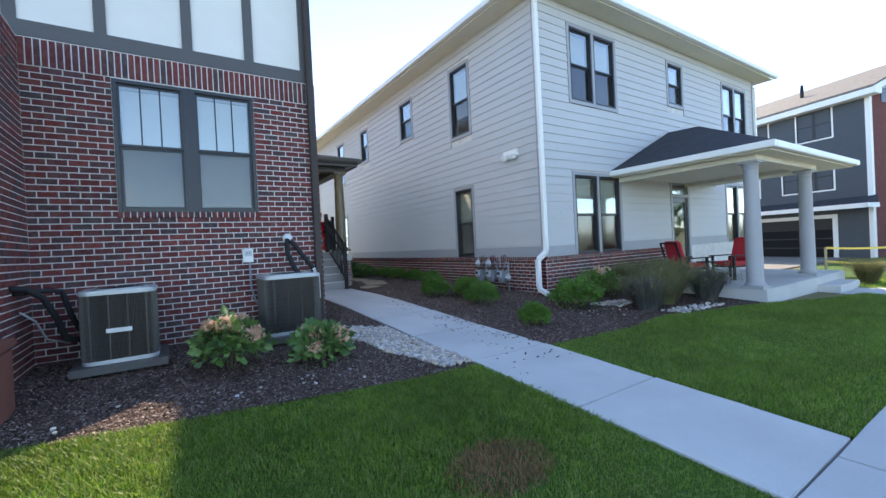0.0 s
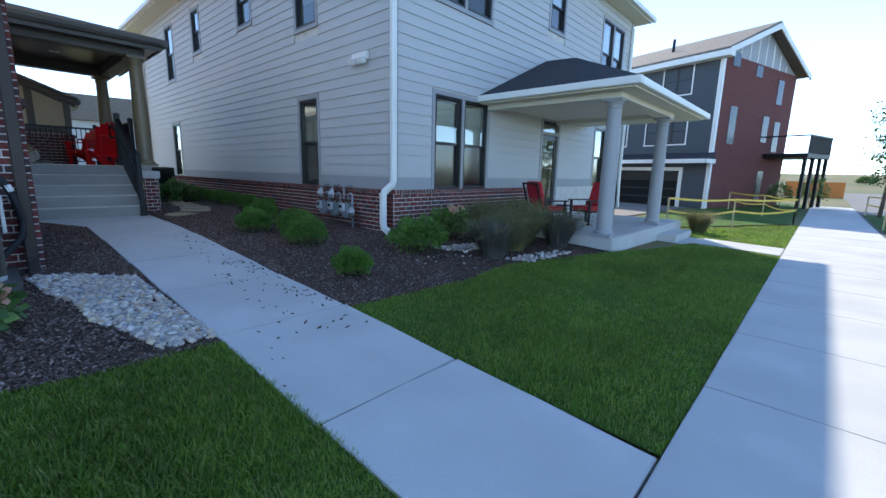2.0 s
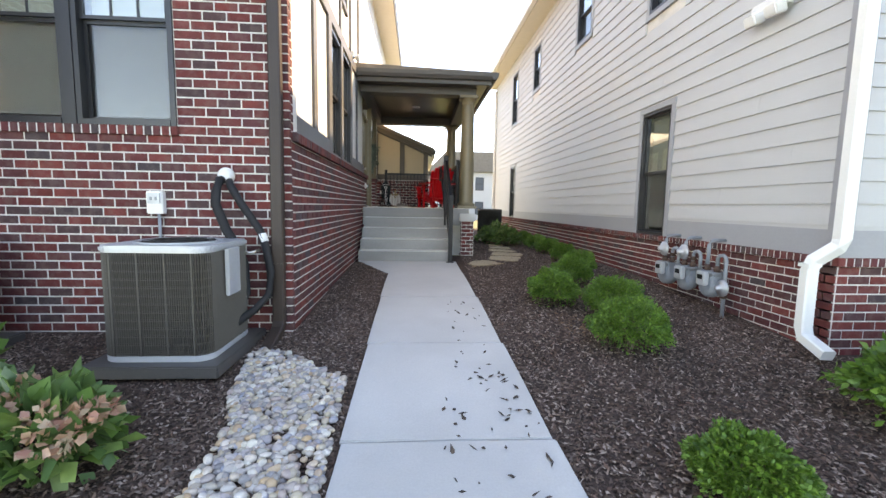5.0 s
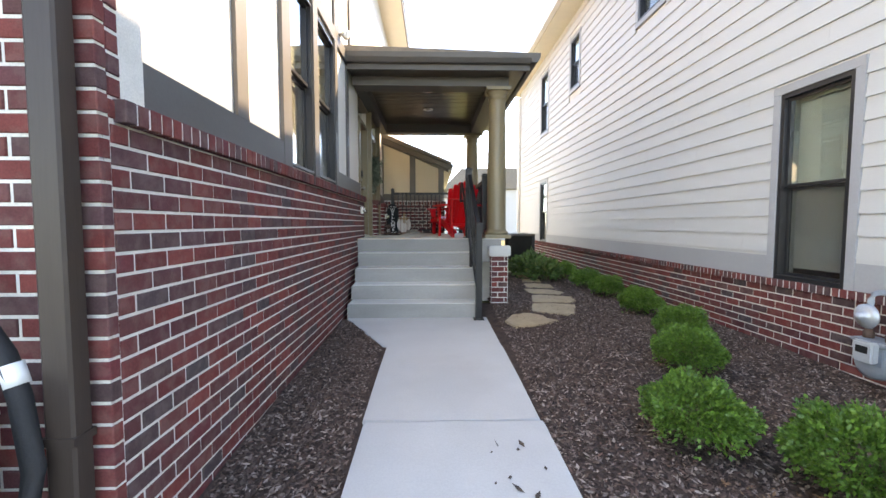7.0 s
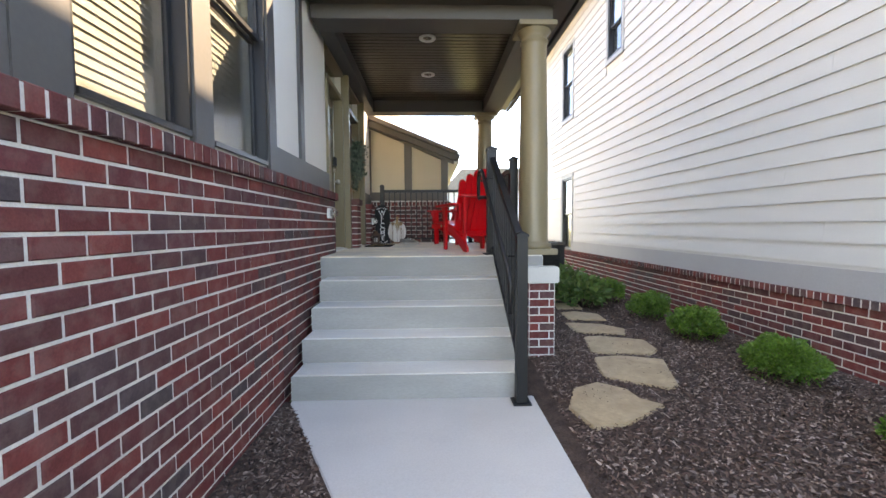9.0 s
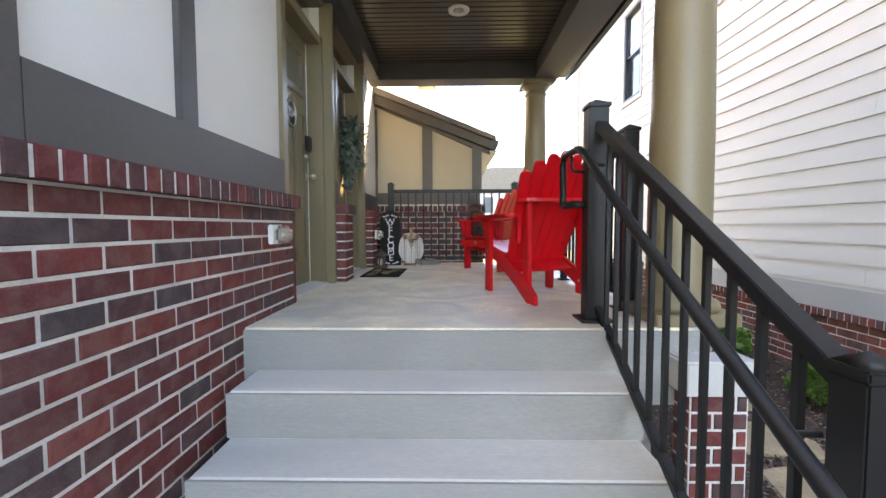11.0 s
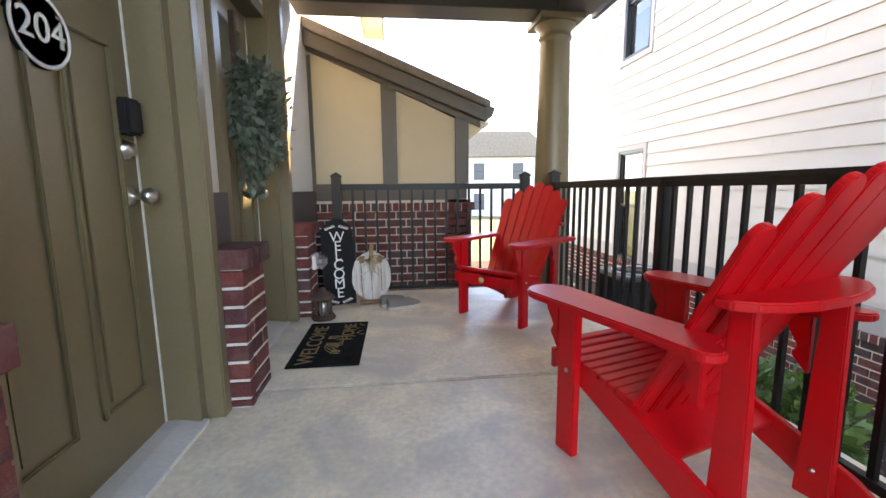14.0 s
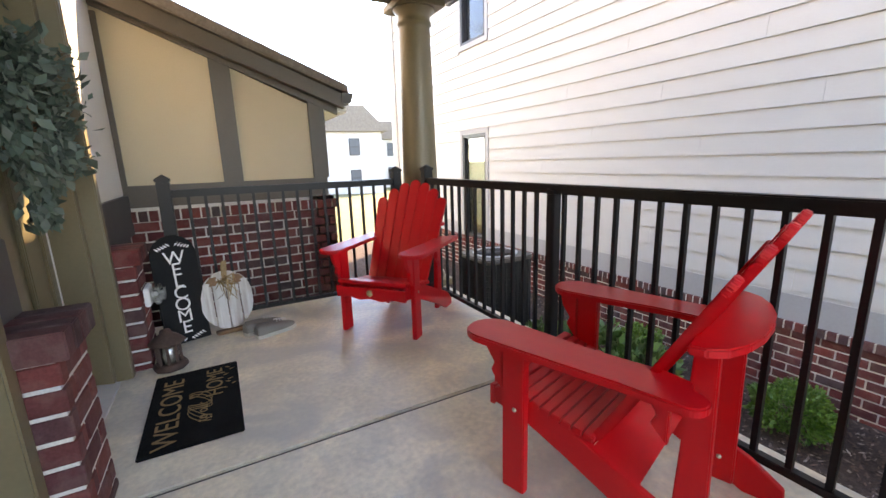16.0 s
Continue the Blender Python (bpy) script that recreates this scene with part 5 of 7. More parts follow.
part("foot", boxes((-0.1, -0.06, 0.0, 0.1, 0.03, 0.022), bevel=0.003), wood_brown, pump)
part("stem", prism([(-0.02, 0.38), (0.02, 0.38), (0.03, 0.5), (-0.005, 0.49)], -0.005, 0.02, "y", bevel=0.005), burlap, pump)
rb = random.Random(4)
part("raffia_bow", blend(*[tube([(0, -0.012, 0.375), (rb.uniform(-0.05, 0.07), -0.03, 0.36 + rb.uniform(-0.03, 0.05)), (rb.uniform(-0.07, 0.09), -0.02, 0.3 + rb.uniform(-0.09, 0.05))], 0.004, 5, 0.002) for _ in range(22)]), burlap, pump)
for k in (-1, 1):
    part("felt_leaf", turned(prism([(0, -0.03), (0.035, -0.012), (0.02, 0.0), (0.04, 0.02), (0, 0.035), (-0.04, 0.02), (-0.02, 0.0), (-0.035, -0.012)], -0.014, -0.01, "y"), Matrix.Translation((k * 0.075, 0, 0.36)) @ pose(0, 0, 0, 0, 25 * k, 0)), wood_brown, pump)


def shoe(m):
    s = thing("sneaker", "grey knit sneaker with a white sole", "shoe", m, group="pair of shoes")
    sole = [(-0.035, -0.13), (-0.04, -0.05), (-0.045, 0.05), (-0.04, 0.11), (-0.015, 0.145), (0.02, 0.145), (0.045, 0.1), (0.045, 0.03), (0.035, -0.06), (0.035, -0.13), (0.0, -0.145)]
    part("sole", prism(sole, 0, 0.027, "z", bevel=0.006), shoe_sole, s)
    bm = bmesh.new()
    rings = []
    for y, w, h, hollow in ((-0.135, 0.025, 0.075, 0), (-0.11, 0.034, 0.095, 1), (-0.05, 0.035, 0.088, 1), (0.0, 0.04, 0.08, 0.4), (0.05, 0.042, 0.065, 0), (0.1, 0.036, 0.05, 0), (0.135, 0.015, 0.036, 0)):
        ring = [(-w, 0.026), (-w * 1.02, 0.026 + h * 0.4), (-w * 0.72, h), (-w * 0.3, h + 0.008 - 0.045 * hollow), (w * 0.3, h + 0.008 - 0.045 * hollow), (w * 0.72, h), (w * 1.02, 0.026 + h * 0.4), (w, 0.026)]
        rings.append([bm.verts.new((x, y, z)) for x, z in ring])
    for a, b in zip(rings, rings[1:]):
        for i in range(7):
            bm.faces.new((a[i], a[i + 1], b[i + 1], b[i])).smooth = True
    bm.faces.new(rings[0][::-1]), bm.faces.new(rings[-1])
    part("upper", bm, shoe_grey, s)
    part("laces", blend(*[tube([(-0.022, y, 0.088 - 0.2 * (y + 0.0)), (0, y + 0.01, 0.1 - 0.2 * y), (0.022, y, 0.088 - 0.2 * y)], 0.003, 5) for y in (0.0, 0.022, 0.044, 0.064)]), plastic_white, s)


shoe(pose(3.0, 15.3, PZ, 0, 0, -62))
shoe(pose(3.07, 15.2, PZ, 0, 0, -68))
lant = thing("lantern", "small dark metal candle lantern beside the pilaster", "lantern", pose(2.475, 15.0, PZ) @ Matrix.Scale(1.15, 4))
part("base", lathe([(0.075, 0), (0.078, 0.015), (0.07, 0.03), (0.066, 0.032)], 8), iron, lant)
part("glass_body", lathe([(0.05, 0.033), (0.05, 0.13)], 8), lamp_lens, lant)
for i in range(8):
    a = math.pi / 4 * i
    part("bar", boxes((0.05 * math.cos(a) - 0.006, 0.05 * math.sin(a) - 0.006, 0.03, 0.05 * math.cos(a) + 0.006, 0.05 * math.sin(a) + 0.006, 0.135)), iron, lant)
part("roof", lathe([(0.08, 0.132), (0.082, 0.14), (0.055, 0.165), (0.03, 0.178), (0.022, 0.2), (0.0, 0.205)], 8), iron, lant)
part("candle", lathe([(0.026, 0.034), (0.026, 0.1), (0.0, 0.102)], 14), blind_mat, lant)

# ---- leaves, one generator for every plant ----
def leaves(points, normals, size, rng, wide=0.45, droop=0.0):
    """A mesh of folded four-cornered leaves at points."""
    n = len(points)
    pts = np.asarray(points)
    d = np.asarray(normals) + rng.normal(0, 0.55, (n, 3))
    d[:, 2] -= droop
    d /= np.linalg.norm(d, axis=1)[:, None] + 1e-6
    side = np.cross(d, rng.normal(0, 1, (n, 3)))
    side /= np.linalg.norm(side, axis=1)[:, None] + 1e-6
    up = np.cross(side, d)
    L = (size * rng.uniform(0.6, 1.3, n))[:, None]
    W = L * wide
    v = np.stack([pts, pts + d * L * 0.5 + side * W * 0.5 + up * L * 0.08, pts + d * L, pts + d * L * 0.5 - side * W * 0.5 + up * L * 0.08], 1).reshape(-1, 3)
    k = np.arange(n)[:, None] * 4
    f = np.concatenate([k + [0, 1, 2], k + [0, 2, 3]], 1).reshape(-1, 3)
    return raw_mesh("leaves", v, f, 3)


def raw_mesh(name, v, f, corners):
    me = bpy.data.meshes.new(name)
    me.vertices.add(len(v)), me.loops.add(f.size), me.polygons.add(len(f))
    me.vertices.foreach_set("co", np.ascontiguousarray(v, dtype=np.float32).ravel())
    me.loops.foreach_set("vertex_index", np.ascontiguousarray(f, dtype=np.int32).ravel())
    me.polygons.foreach_set("loop_start", np.arange(0, f.size, corners, dtype=np.int32))
    me.update(calc_edges=True)
    me.validate()
    return me


def shell(n, rx, ry, rz, rng, lump=0.22, inner=0.6):
    """Points in the outer part of an uneven rounded mass, with outward ways."""
    d = rng.normal(0, 1, (n, 3))
    d[:, 2] = np.abs(d[:, 2]) * 0.9 - 0.25
    d /= np.linalg.norm(d, axis=1)[:, None]
    ph = rng.uniform(0, 6.28, 6)
    bump = 1 + lump * (np.sin(3 * d[:, 0] * 2 + ph[0]) * np.sin(4 * d[:, 1] * 2 + ph[1]) + 0.6 * np.sin(7 * d[:, 2] + ph[2] + 5 * d[:, 0]))
    r = bump * (inner + (1 - inner) * np.sqrt(rng.uniform(0, 1, n)))
    return d * r[:, None] * [rx, ry, rz], d


def shrub(name, x, y, r, h, mat, label, count, leaf, seed, wide=0.5, group="clipped shrubs", flowers=None, lump=0.2):
    rng = np.random.default_rng(seed)
    s = thing(name, label, "shrub", pose(x, y, height(x, y) + 0.01), group=group)
    p, d = shell(count, r, r, h * 0.6, rng, lump, 0.5)
    p[:, 2] += h * 0.42
    p[:, 2] = np.maximum(p[:, 2], 0.02)
    part("foliage", leaves(p, d, leaf, rng, wide), mat, s)
    st = []
    for i in range(9):
        a = i * 0.7
        st.append(tube([(0.03 * math.cos(a), 0.03 * math.sin(a), -0.02), (r * 0.3 * math.cos(a), r * 0.3 * math.sin(a), h * 0.4), (r * 0.6 * math.cos(a + 0.3), r * 0.6 * math.sin(a + 0.3), h * 0.75)], 0.007, 5, 0.003))
    part("stem", blend(*st), bark, s)
    if flowers:
        for i in range(flowers):
            a, b = rng.uniform(0, 6.28), rng.uniform(0.15, 1.2)
            c = np.array([r * 0.95 * math.cos(a) * math.cos(b), r * 0.95 * math.sin(a) * math.cos(b), h * 0.42 + h * 0.62 * math.sin(b)])
            q = rng.normal(0, 1, (60, 3))
            q /= np.linalg.norm(q, axis=1)[:, None]
            rr = rng.uniform(0.05, 0.085)
            part("bloom", leaves(c + q * rr * [0.8, 0.8, 0.65], q, 0.05, rng, 0.9), flower_mat, s)
    return s


for i, (x, y, r, h) in enumerate(((4.98, 4.82, 0.24, 0.36), (5.35, 6.62, 0.34, 0.46), (5.62, 7.45, 0.33, 0.46), (5.1, 7.95, 0.3, 0.42), (5.75, 9.05, 0.29, 0.4), (6.2, 9.9, 0.28, 0.38), (6.4, 11.2, 0.28, 0.37), (6.5, 12.5, 0.28, 0.37), (6.5, 13.55, 0.28, 0.37), (6.5, 14.9, 0.28, 0.37))):
    shrub("boxwood_shrub", x, y, r * 0.95, h * 0.98, boxwood_leaf, "rounded bright green boxwood shrub in bark mulch", 9500 if i < 7 else 5000, 0.027 if i < 7 else 0.034, 40 + i, 0.62, "boxwood shrubs", None, 0.13)
for i, (x, y, r, h, f) in enumerate(((0.66, 5.45, 0.36, 0.58, 15), (1.62, 5.15, 0.3, 0.42, 9))):
    shrub("hydrangea_shrub", x, y, r, h, hydrangea_leaf, "hydrangea shrub with faded pink and cream blooms", 520, 0.125, 70 + i, 0.62, "flowering shrubs", f)
shrub("hydrangea_shrub", 6.62, 5.3, 0.42, 0.55, boxwood_leaf, "loose green leafy shrub at the white house corner", 2600, 0.06, 81, 0.6, "flowering shrubs")
shrub("hydrangea_shrub", 7.95, 5.75, 0.42, 0.6, boxwood_leaf, "loose yellow-green leafy shrub before the brick base", 2200, 0.06, 82, 0.6, "flowering shrubs", 6)
for i, (x, y, r, h) in enumerate(((5.75, 14.9, 0.4, 0.55), (5.6, 15.35, 0.3, 0.4), (5.95, 14.5, 0.32, 0.42))):
    shrub("leafy_perennial", x, y, r, h, dark_leaf, "broad-leaved green perennial below the railing", 700, 0.11, 90 + i, 0.6, "perennials")


def grass_clump(x, y, r, h, mat, label, count, seed, plumes=False):
    rng = np.random.default_rng(seed)
    g = thing("ornamental_grass", label, "grass clump", pose(x, y, height(x, y)), group="ornamental grasses")
    n = count
    a, q = rng.uniform(0, 6.28, n), np.sqrt(rng.uniform(0, 1, n)) * 0.35 * r
    base = np.stack([q * np.cos(a), q * np.sin(a), np.zeros(n)], 1)
    lean = rng.uniform(0.1, 1.0, n) * r
    hh = h * rng.uniform(0.55, 1.1, n)
    out = np.stack([np.cos(a + rng.normal(0, 0.5, n)), np.sin(a + rng.normal(0, 0.5, n)), np.zeros(n)], 1)
    side = np.stack([-out[:, 1], out[:, 0], np.zeros(n)], 1) * 0.006
    mid = base + out * (lean * 0.35)[:, None] + np.stack([np.zeros(n), np.zeros(n), hh * 0.65], 1)
    tip = base + out * lean[:, None] + np.stack([np.zeros(n), np.zeros(n), hh * 0.95], 1)
    v = np.stack([base - side, base + side, mid + side, mid - side, tip], 1).reshape(-1, 3)
    k = np.arange(n)[:, None] * 5
    f = np.concatenate([k + [0, 1, 2], k + [0, 2, 3], k + [3, 2, 4]], 1).reshape(-1, 3)
    part("blades", raw_mesh("blades", v, f, 3), mat, g)
    if plumes:
        tips = tip[:: 5]
        pp = np.repeat(tips, 7, 0) + rng.normal(0, 0.02, (len(tips) * 7, 3))
        part("seed_heads", leaves(pp, np.tile([0, 0, 1.0], (len(pp), 1)), 0.035, rng, 0.3), plume_leaf, g)


for i, (x, y, r, h, mat, pl) in enumerate(((7.4, 4.35, 0.5, 0.62, sage_leaf, 1), (8.2, 4.5, 0.6, 0.72, plume_leaf, 1), (8.9, 4.75, 0.6, 0.75, plume_leaf, 1), (9.35, 4.2, 0.5, 0.7, sage_leaf, 1), (9.5, 5.2, 0.5, 0.8, plume_leaf, 1), (8.9, 5.7, 0.45, 0.7, plume_leaf, 1), (15.6, 3.0, 0.45, 0.6, plume_leaf, 1))):
    grass_clump(x, y, r, h, mat, ("tawny ornamental grass clump with seed heads" if mat is plume_leaf else "grey-violet sage-like flowering clump"), 1500, 110 + i, pl)

# wreath on the second door
wreath = thing("door_wreath", "grey-green eucalyptus wreath on the second door", "wreath", pose(2.19, 14.46, PZ + 1.345))
rng = np.random.default_rng(7)
a = rng.uniform(0, 6.28, 1900)
q = rng.normal(0, 0.04, (1900, 3))
pp = np.stack([np.abs(q[:, 0]) + 0.01, np.cos(a) * 0.2, np.sin(a) * 0.2], 1) + q * [0.5, 1, 1]
dd = np.stack([0.5 + 0 * a, np.cos(a + 0.9), np.sin(a + 0.9)], 1)
t2 = rng.uniform(0, 1, 260)
tail = np.stack([0.03 + rng.normal(0, 0.02, 260), rng.normal(0.03, 0.05, 260), -0.17 - 0.24 * t2], 1)
pp = np.concatenate([pp + np.stack([np.abs(rng.normal(0, 0.03, 1900)), 0 * a, 0 * a], 1), tail])
dd = np.concatenate([dd, np.tile([0.1, 0, -1.0], (260, 1))])
part("foliage", leaves(pp, dd, 0.056, rng, 0.55, 0.25), eucalyptus, wreath)
part("ring", tube([(0.012, 0.2 * math.cos(a), 0.2 * math.sin(a)) for a in np.linspace(0, 6.283, 24)], 0.014, 6), wood_brown, wreath)
part("hanger", boxes((-0.03, -0.015, 0.19, 0.0, 0.015, 0.55)), iron, wreath)

# ---- condensers, meters and pipes ----
def condenser(x0, y0, w, z0, h, label, mat=ac_metal, badge=False, dark=False):
    c = thing("air_conditioner", label, "air conditioner", pose(x0 + w / 2, y0 + w / 2, z0), group="condenser units")
    r = w / 2
    part("pad", boxes((-r - 0.09, -r - 0.09, -0.09, r + 0.09, r + 0.09, 0.0), bevel=0.01), trim_dark if not dark else concrete, c)
    def sq(rr, ro=0.12, n=5):
        return arc(rr - ro, rr - ro, ro, 0, 90, n) + arc(-rr + ro, rr - ro, ro, 90, 180, n) + arc(-rr + ro, -rr + ro, ro, 180, 270, n) + arc(rr - ro, -rr + ro, ro, 270, 360, n)
    part("base_pan", prism(sq(r), 0.0, 0.045, "z", bevel=0.005), ac_top, c)
    part("coil", prism(sq(r - 0.03), 0.045, h - 0.05, "z"), ac_coil, c)
    outer = sq(r - 0.006)
    lv = []
    per = outer + outer[:1]
    for k in range(13):
        z = 0.06 + k * (h - 0.13) / 12
        lv.append(prism(sq(r - 0.004), z, z + 0.009, "z"))
    for i, l in enumerate(lv):
        part("guard_hoop", l, mat, c)
    vs, fs = [], []
    dens = 46
    tot = [math.dist(a, b) for a, b in zip(per, per[1:])]
    run = 0
    step = sum(tot) / (4 * dens)
    acc = 0
    for (a, b), L in zip(zip(per, per[1:]), tot):
        while acc < L:
            t = acc / L
            px, py = a[0] + (b[0] - a[0]) * t, a[1] + (b[1] - a[1]) * t
            dx, dy = (b[0] - a[0]) / L * 0.0058, (b[1] - a[1]) / L * 0.0058
            k = len(vs)
            nx, ny = dy, -dx
            vs += [(px - dx, py - dy, 0.045), (px + dx, py + dy, 0.045), (px + dx, py + dy, h - 0.05), (px - dx, py - dy, h - 0.05), (px + nx * 1.5, py + ny * 1.5, 0.045), (px + nx * 1.5, py + ny * 1.5, h - 0.05)]
            fs += [(k, k + 4, k + 5, k + 3), (k + 4, k + 1, k + 2, k + 5), (k, k + 3, k + 2, k + 1)]
            acc += step
        acc -= L
    part("louvre_guard", join_mesh("louvres", vs, fs), mat, c)
    for q in (-0.72, -0.24, 0.24, 0.72):
        part("upright", boxes((q * r - 0.006, -r - 0.001, 0.045, q * r + 0.006, -r + 0.01, h - 0.05)), mat, c)
    top = prism(sq(r + 0.01), h - 0.05, h, "z", bevel=0.014)
    part("top_cover", top, ac_top if not dark else ac_metal, c)
    part("fan_ring", lathe([(r * 0.78, h), (r * 0.8, h + 0.012), (r * 0.72, h + 0.012), (r * 0.7, h + 0.002)], 32), ac_top, c)
    part("fan_grille", blend(*[tube([(rr * math.cos(t), rr * math.sin(t), h + 0.012) for t in np.linspace(0, 6.283, 26)], 0.003, 5) for rr in (r * 0.2, r * 0.35, r * 0.5, r * 0.64)]), ac_coil, c)
    part("fan_well", lathe([(r * 0.69, h + 0.0035), (0.01, h + 0.0045)], 32), ac_coil, c)
    if badge:
        part("badge", boxes((-0.12, -r - 0.008, h * 0.42, 0.12, -r - 0.002, h * 0.42 + 0.05), bevel=0.004), plastic_white, c)
    return c


condenser(-0.75, 6.05, 0.72, 0.26, 0.83, "brown-grey condenser unit with a pale badge against brick", badge=True)
condenser(1.2, 6.12, 0.77, 0.26, 0.84, "brown-grey condenser unit on a black pad by the downspout")
condenser(5.45, 16.1, 0.7, 0.42, 0.92, "dark condenser unit behind the porch railing", ac_coil, dark=True)
lines = thing("refrigerant_lines", "black insulated refrigerant lines dropping from the wall", "pipes", group="refrigerant lines")
part("suction_line", tube([(1.72, 7.02, 1.62), (1.71, 6.94, 1.61), (1.69, 6.9, 1.5), (1.69, 6.88, 1.4), (1.78, 6.87, 1.17), (1.87, 6.86, 1.03), (1.93, 6.85, 0.87), (1.95, 6.82, 0.61), (1.92, 6.78, 0.5), (1.85, 6.7, 0.44)], 0.04, 10), rubber, lines)
part("return_loop", tube([(1.75, 7.01, 1.62), (1.8, 6.93, 1.56), (1.91, 6.9, 1.39), (2.06, 6.89, 1.17), (2.11, 6.88, 1.03), (2.15, 6.87, 0.79), (2.14, 6.84, 0.6), (2.05, 6.76, 0.49), (1.94, 6.62, 0.4), (1.88, 6.5, 0.36)], 0.034, 10), rubber, lines)
part("pipe_wrap", tube([(2.075, 6.89, 1.14), (2.1, 6.885, 1.07)], 0.037, 10), plastic_white, lines)
part("bare_pipe", tube([(1.9, 6.85, 0.95), (1.93, 6.8, 1.0), (2.0, 6.8, 0.98), (2.07, 6.85, 1.0)], 0.012, 8), steel, lines)
part("cable", tube([(1.96, 6.8, 0.6), (1.95, 6.74, 0.45), (1.9, 6.66, 0.36), (1.82, 6.6, 0.36)], 0.008, 6), plastic_white, lines)
part("wall_boot", turned(lathe([(0.075, 0), (0.075, 0.02), (0.06, 0.05), (0.045, 0.075), (0.0, 0.08)], 20), Matrix.Translation((1.73, 7.03, 1.65)) @ pose(0, 0, 0, 90, 0, 0)), plastic_white, lines)
part("disconnect_box", boxes((1.99, 6.35, 0.7, 2.02, 6.55, 1.06), bevel=0.004), ac_top, lines)
lines2 = thing("refrigerant_lines", "black insulated refrigerant lines from the return wall", "pipes", group="refrigerant lines")
part("suction_line", tube([(-1.3, 6.2, 1.18), (-1.2, 6.3, 1.16), (-1.08, 6.4, 1.05), (-0.98, 6.45, 0.8), (-0.92, 6.5, 0.55), (-0.78, 6.55, 0.5)], 0.034, 10), rubber, lines2)
part("drain_line", tube([(-1.3, 6.3, 1.12), (-1.1, 6.5, 1.12), (-0.95, 6.6, 1.1), (-0.88, 6.62, 0.8), (-0.8, 6.62, 0.6)], 0.03, 10), rubber, lines2)
part("conduit", tube([(-1.28, 6.45, 0.9), (-1.18, 6.55, 0.78), (-1.1, 6.6, 0.55), (-0.9, 6.6, 0.48)], 0.012, 8), grey_metal, lines2)
outlet = thing("outlet_box", "white weatherproof outlet box with conduit on brick", "outlet", pose(1.13, 7.02, 1.3))
part("box", boxes((-0.07, -0.06, 0.0, 0.07, 0, 0.2), bevel=0.006), plastic_white, outlet)
part("cover", boxes((-0.055, -0.072, 0.09, 0.055, -0.06, 0.185), bevel=0.004), ac_top, outlet)
part("socket", boxes((-0.03, -0.076, 0.12, -0.012, -0.072, 0.15), (0.012, -0.076, 0.12, 0.03, -0.072, 0.15)), meter_grey, outlet)
part("conduit", tube([(0.02, -0.03, 0.0), (0.02, -0.03, -0.25), (0.025, -0.035, -0.4), (0.07, -0.05, -0.6), (0.2, -0.1, -0.78), (0.3, -0.3, -0.85)], 0.014, 8), meter_grey, outlet)

for i, y in enumerate((7.68, 8.1, 8.52)):
    g = thing("gas_meter", "grey gas meter with pipework on the brick base", "gas meter", pose(6.88, y, 0.42), group="gas meters")
    part("body", turned(blend(lathe([(0.0, -0.085), (0.1, -0.08), (0.13, -0.055), (0.14, 0.0), (0.13, 0.055), (0.1, 0.08), (0.0, 0.085)], 20), boxes((-0.125, -0.04, -0.085, 0.125, 0.15, 0.085), bevel=0.025)), pose(0, 0, 0.13, 90, 0, 90)), meter_grey, g)
    part("top_plate", boxes((-0.1, -0.14, 0.275, 0.1, 0.14, 0.3), bevel=0.01), meter_grey, g)
    part("index_box", boxes((-0.155, -0.09, 0.14, -0.09, 0.06, 0.3), bevel=0.012), ac_top, g)
    part("dial", boxes((-0.159, -0.06, 0.21, -0.154, 0.03, 0.265), bevel=0.002), board_black, g)
    part("union", turned(lathe([(0.034, 0), (0.034, 0.05), (0.026, 0.055), (0.026, 0.07), (0.0, 0.072)], 8), pose(0.0, -0.08, 0.3)), iron, g)
    part("union", turned(lathe([(0.034, 0), (0.034, 0.05), (0.026, 0.055), (0.026, 0.07), (0.0, 0.072)], 8), pose(0.0, 0.08, 0.3)), iron, g)
    part("inlet_pipe", tube([(0.0, -0.08, 0.36), (0.0, -0.08, 0.46), (0.0, -0.1, 0.49), (0.0, -0.16, 0.5), (0.0, -0.2, 0.48), (0.0, -0.21, 0.44), (0.0, -0.21, -0.28 if i == 0 else 0.3)], 0.021, 10), meter_grey, g)
    part("outlet_pipe", tube([(0.0, 0.08, 0.36), (0.0, 0.08, 0.6), (0.02, 0.08, 0.64), (0.06, 0.08, 0.65), (0.2, 0.08, 0.65)], 0.021, 10), meter_grey, g)
    part("regulator", turned(lathe([(0.0, 0), (0.08, 0.004), (0.095, 0.02), (0.095, 0.032), (0.065, 0.05), (0.03, 0.065), (0.03, 0.1), (0.0, 0.102)], 20), pose(0.0, -0.21 if i == 0 else 0.08, 0.14 if i == 0 else 0.47, 0, -90, 0)), grey_metal, g)
    part("valve", boxes((-0.028, -0.24, 0.02, 0.028, -0.18, 0.075) if i == 0 else (-0.028, -0.11, 0.38, 0.028, -0.05, 0.43), bevel=0.008), iron, g)
em = thing("emergency_light", "white twin-head emergency light on the siding", "light", pose(7.08, 7.37, 3.42))
part("housing", boxes((-0.07, -0.24, 0.02, 0.0, 0.24, 0.17), bevel=0.012), plastic_white, em)
for s in (-1, 1):
    part("lamp_head", turned(boxes((-0.16, -0.075, -0.06, -0.03, 0.075, 0.05), bevel=0.012), pose(-0.02, s * 0.13, 0.03, 0, -18, 0)), plastic_white, em)
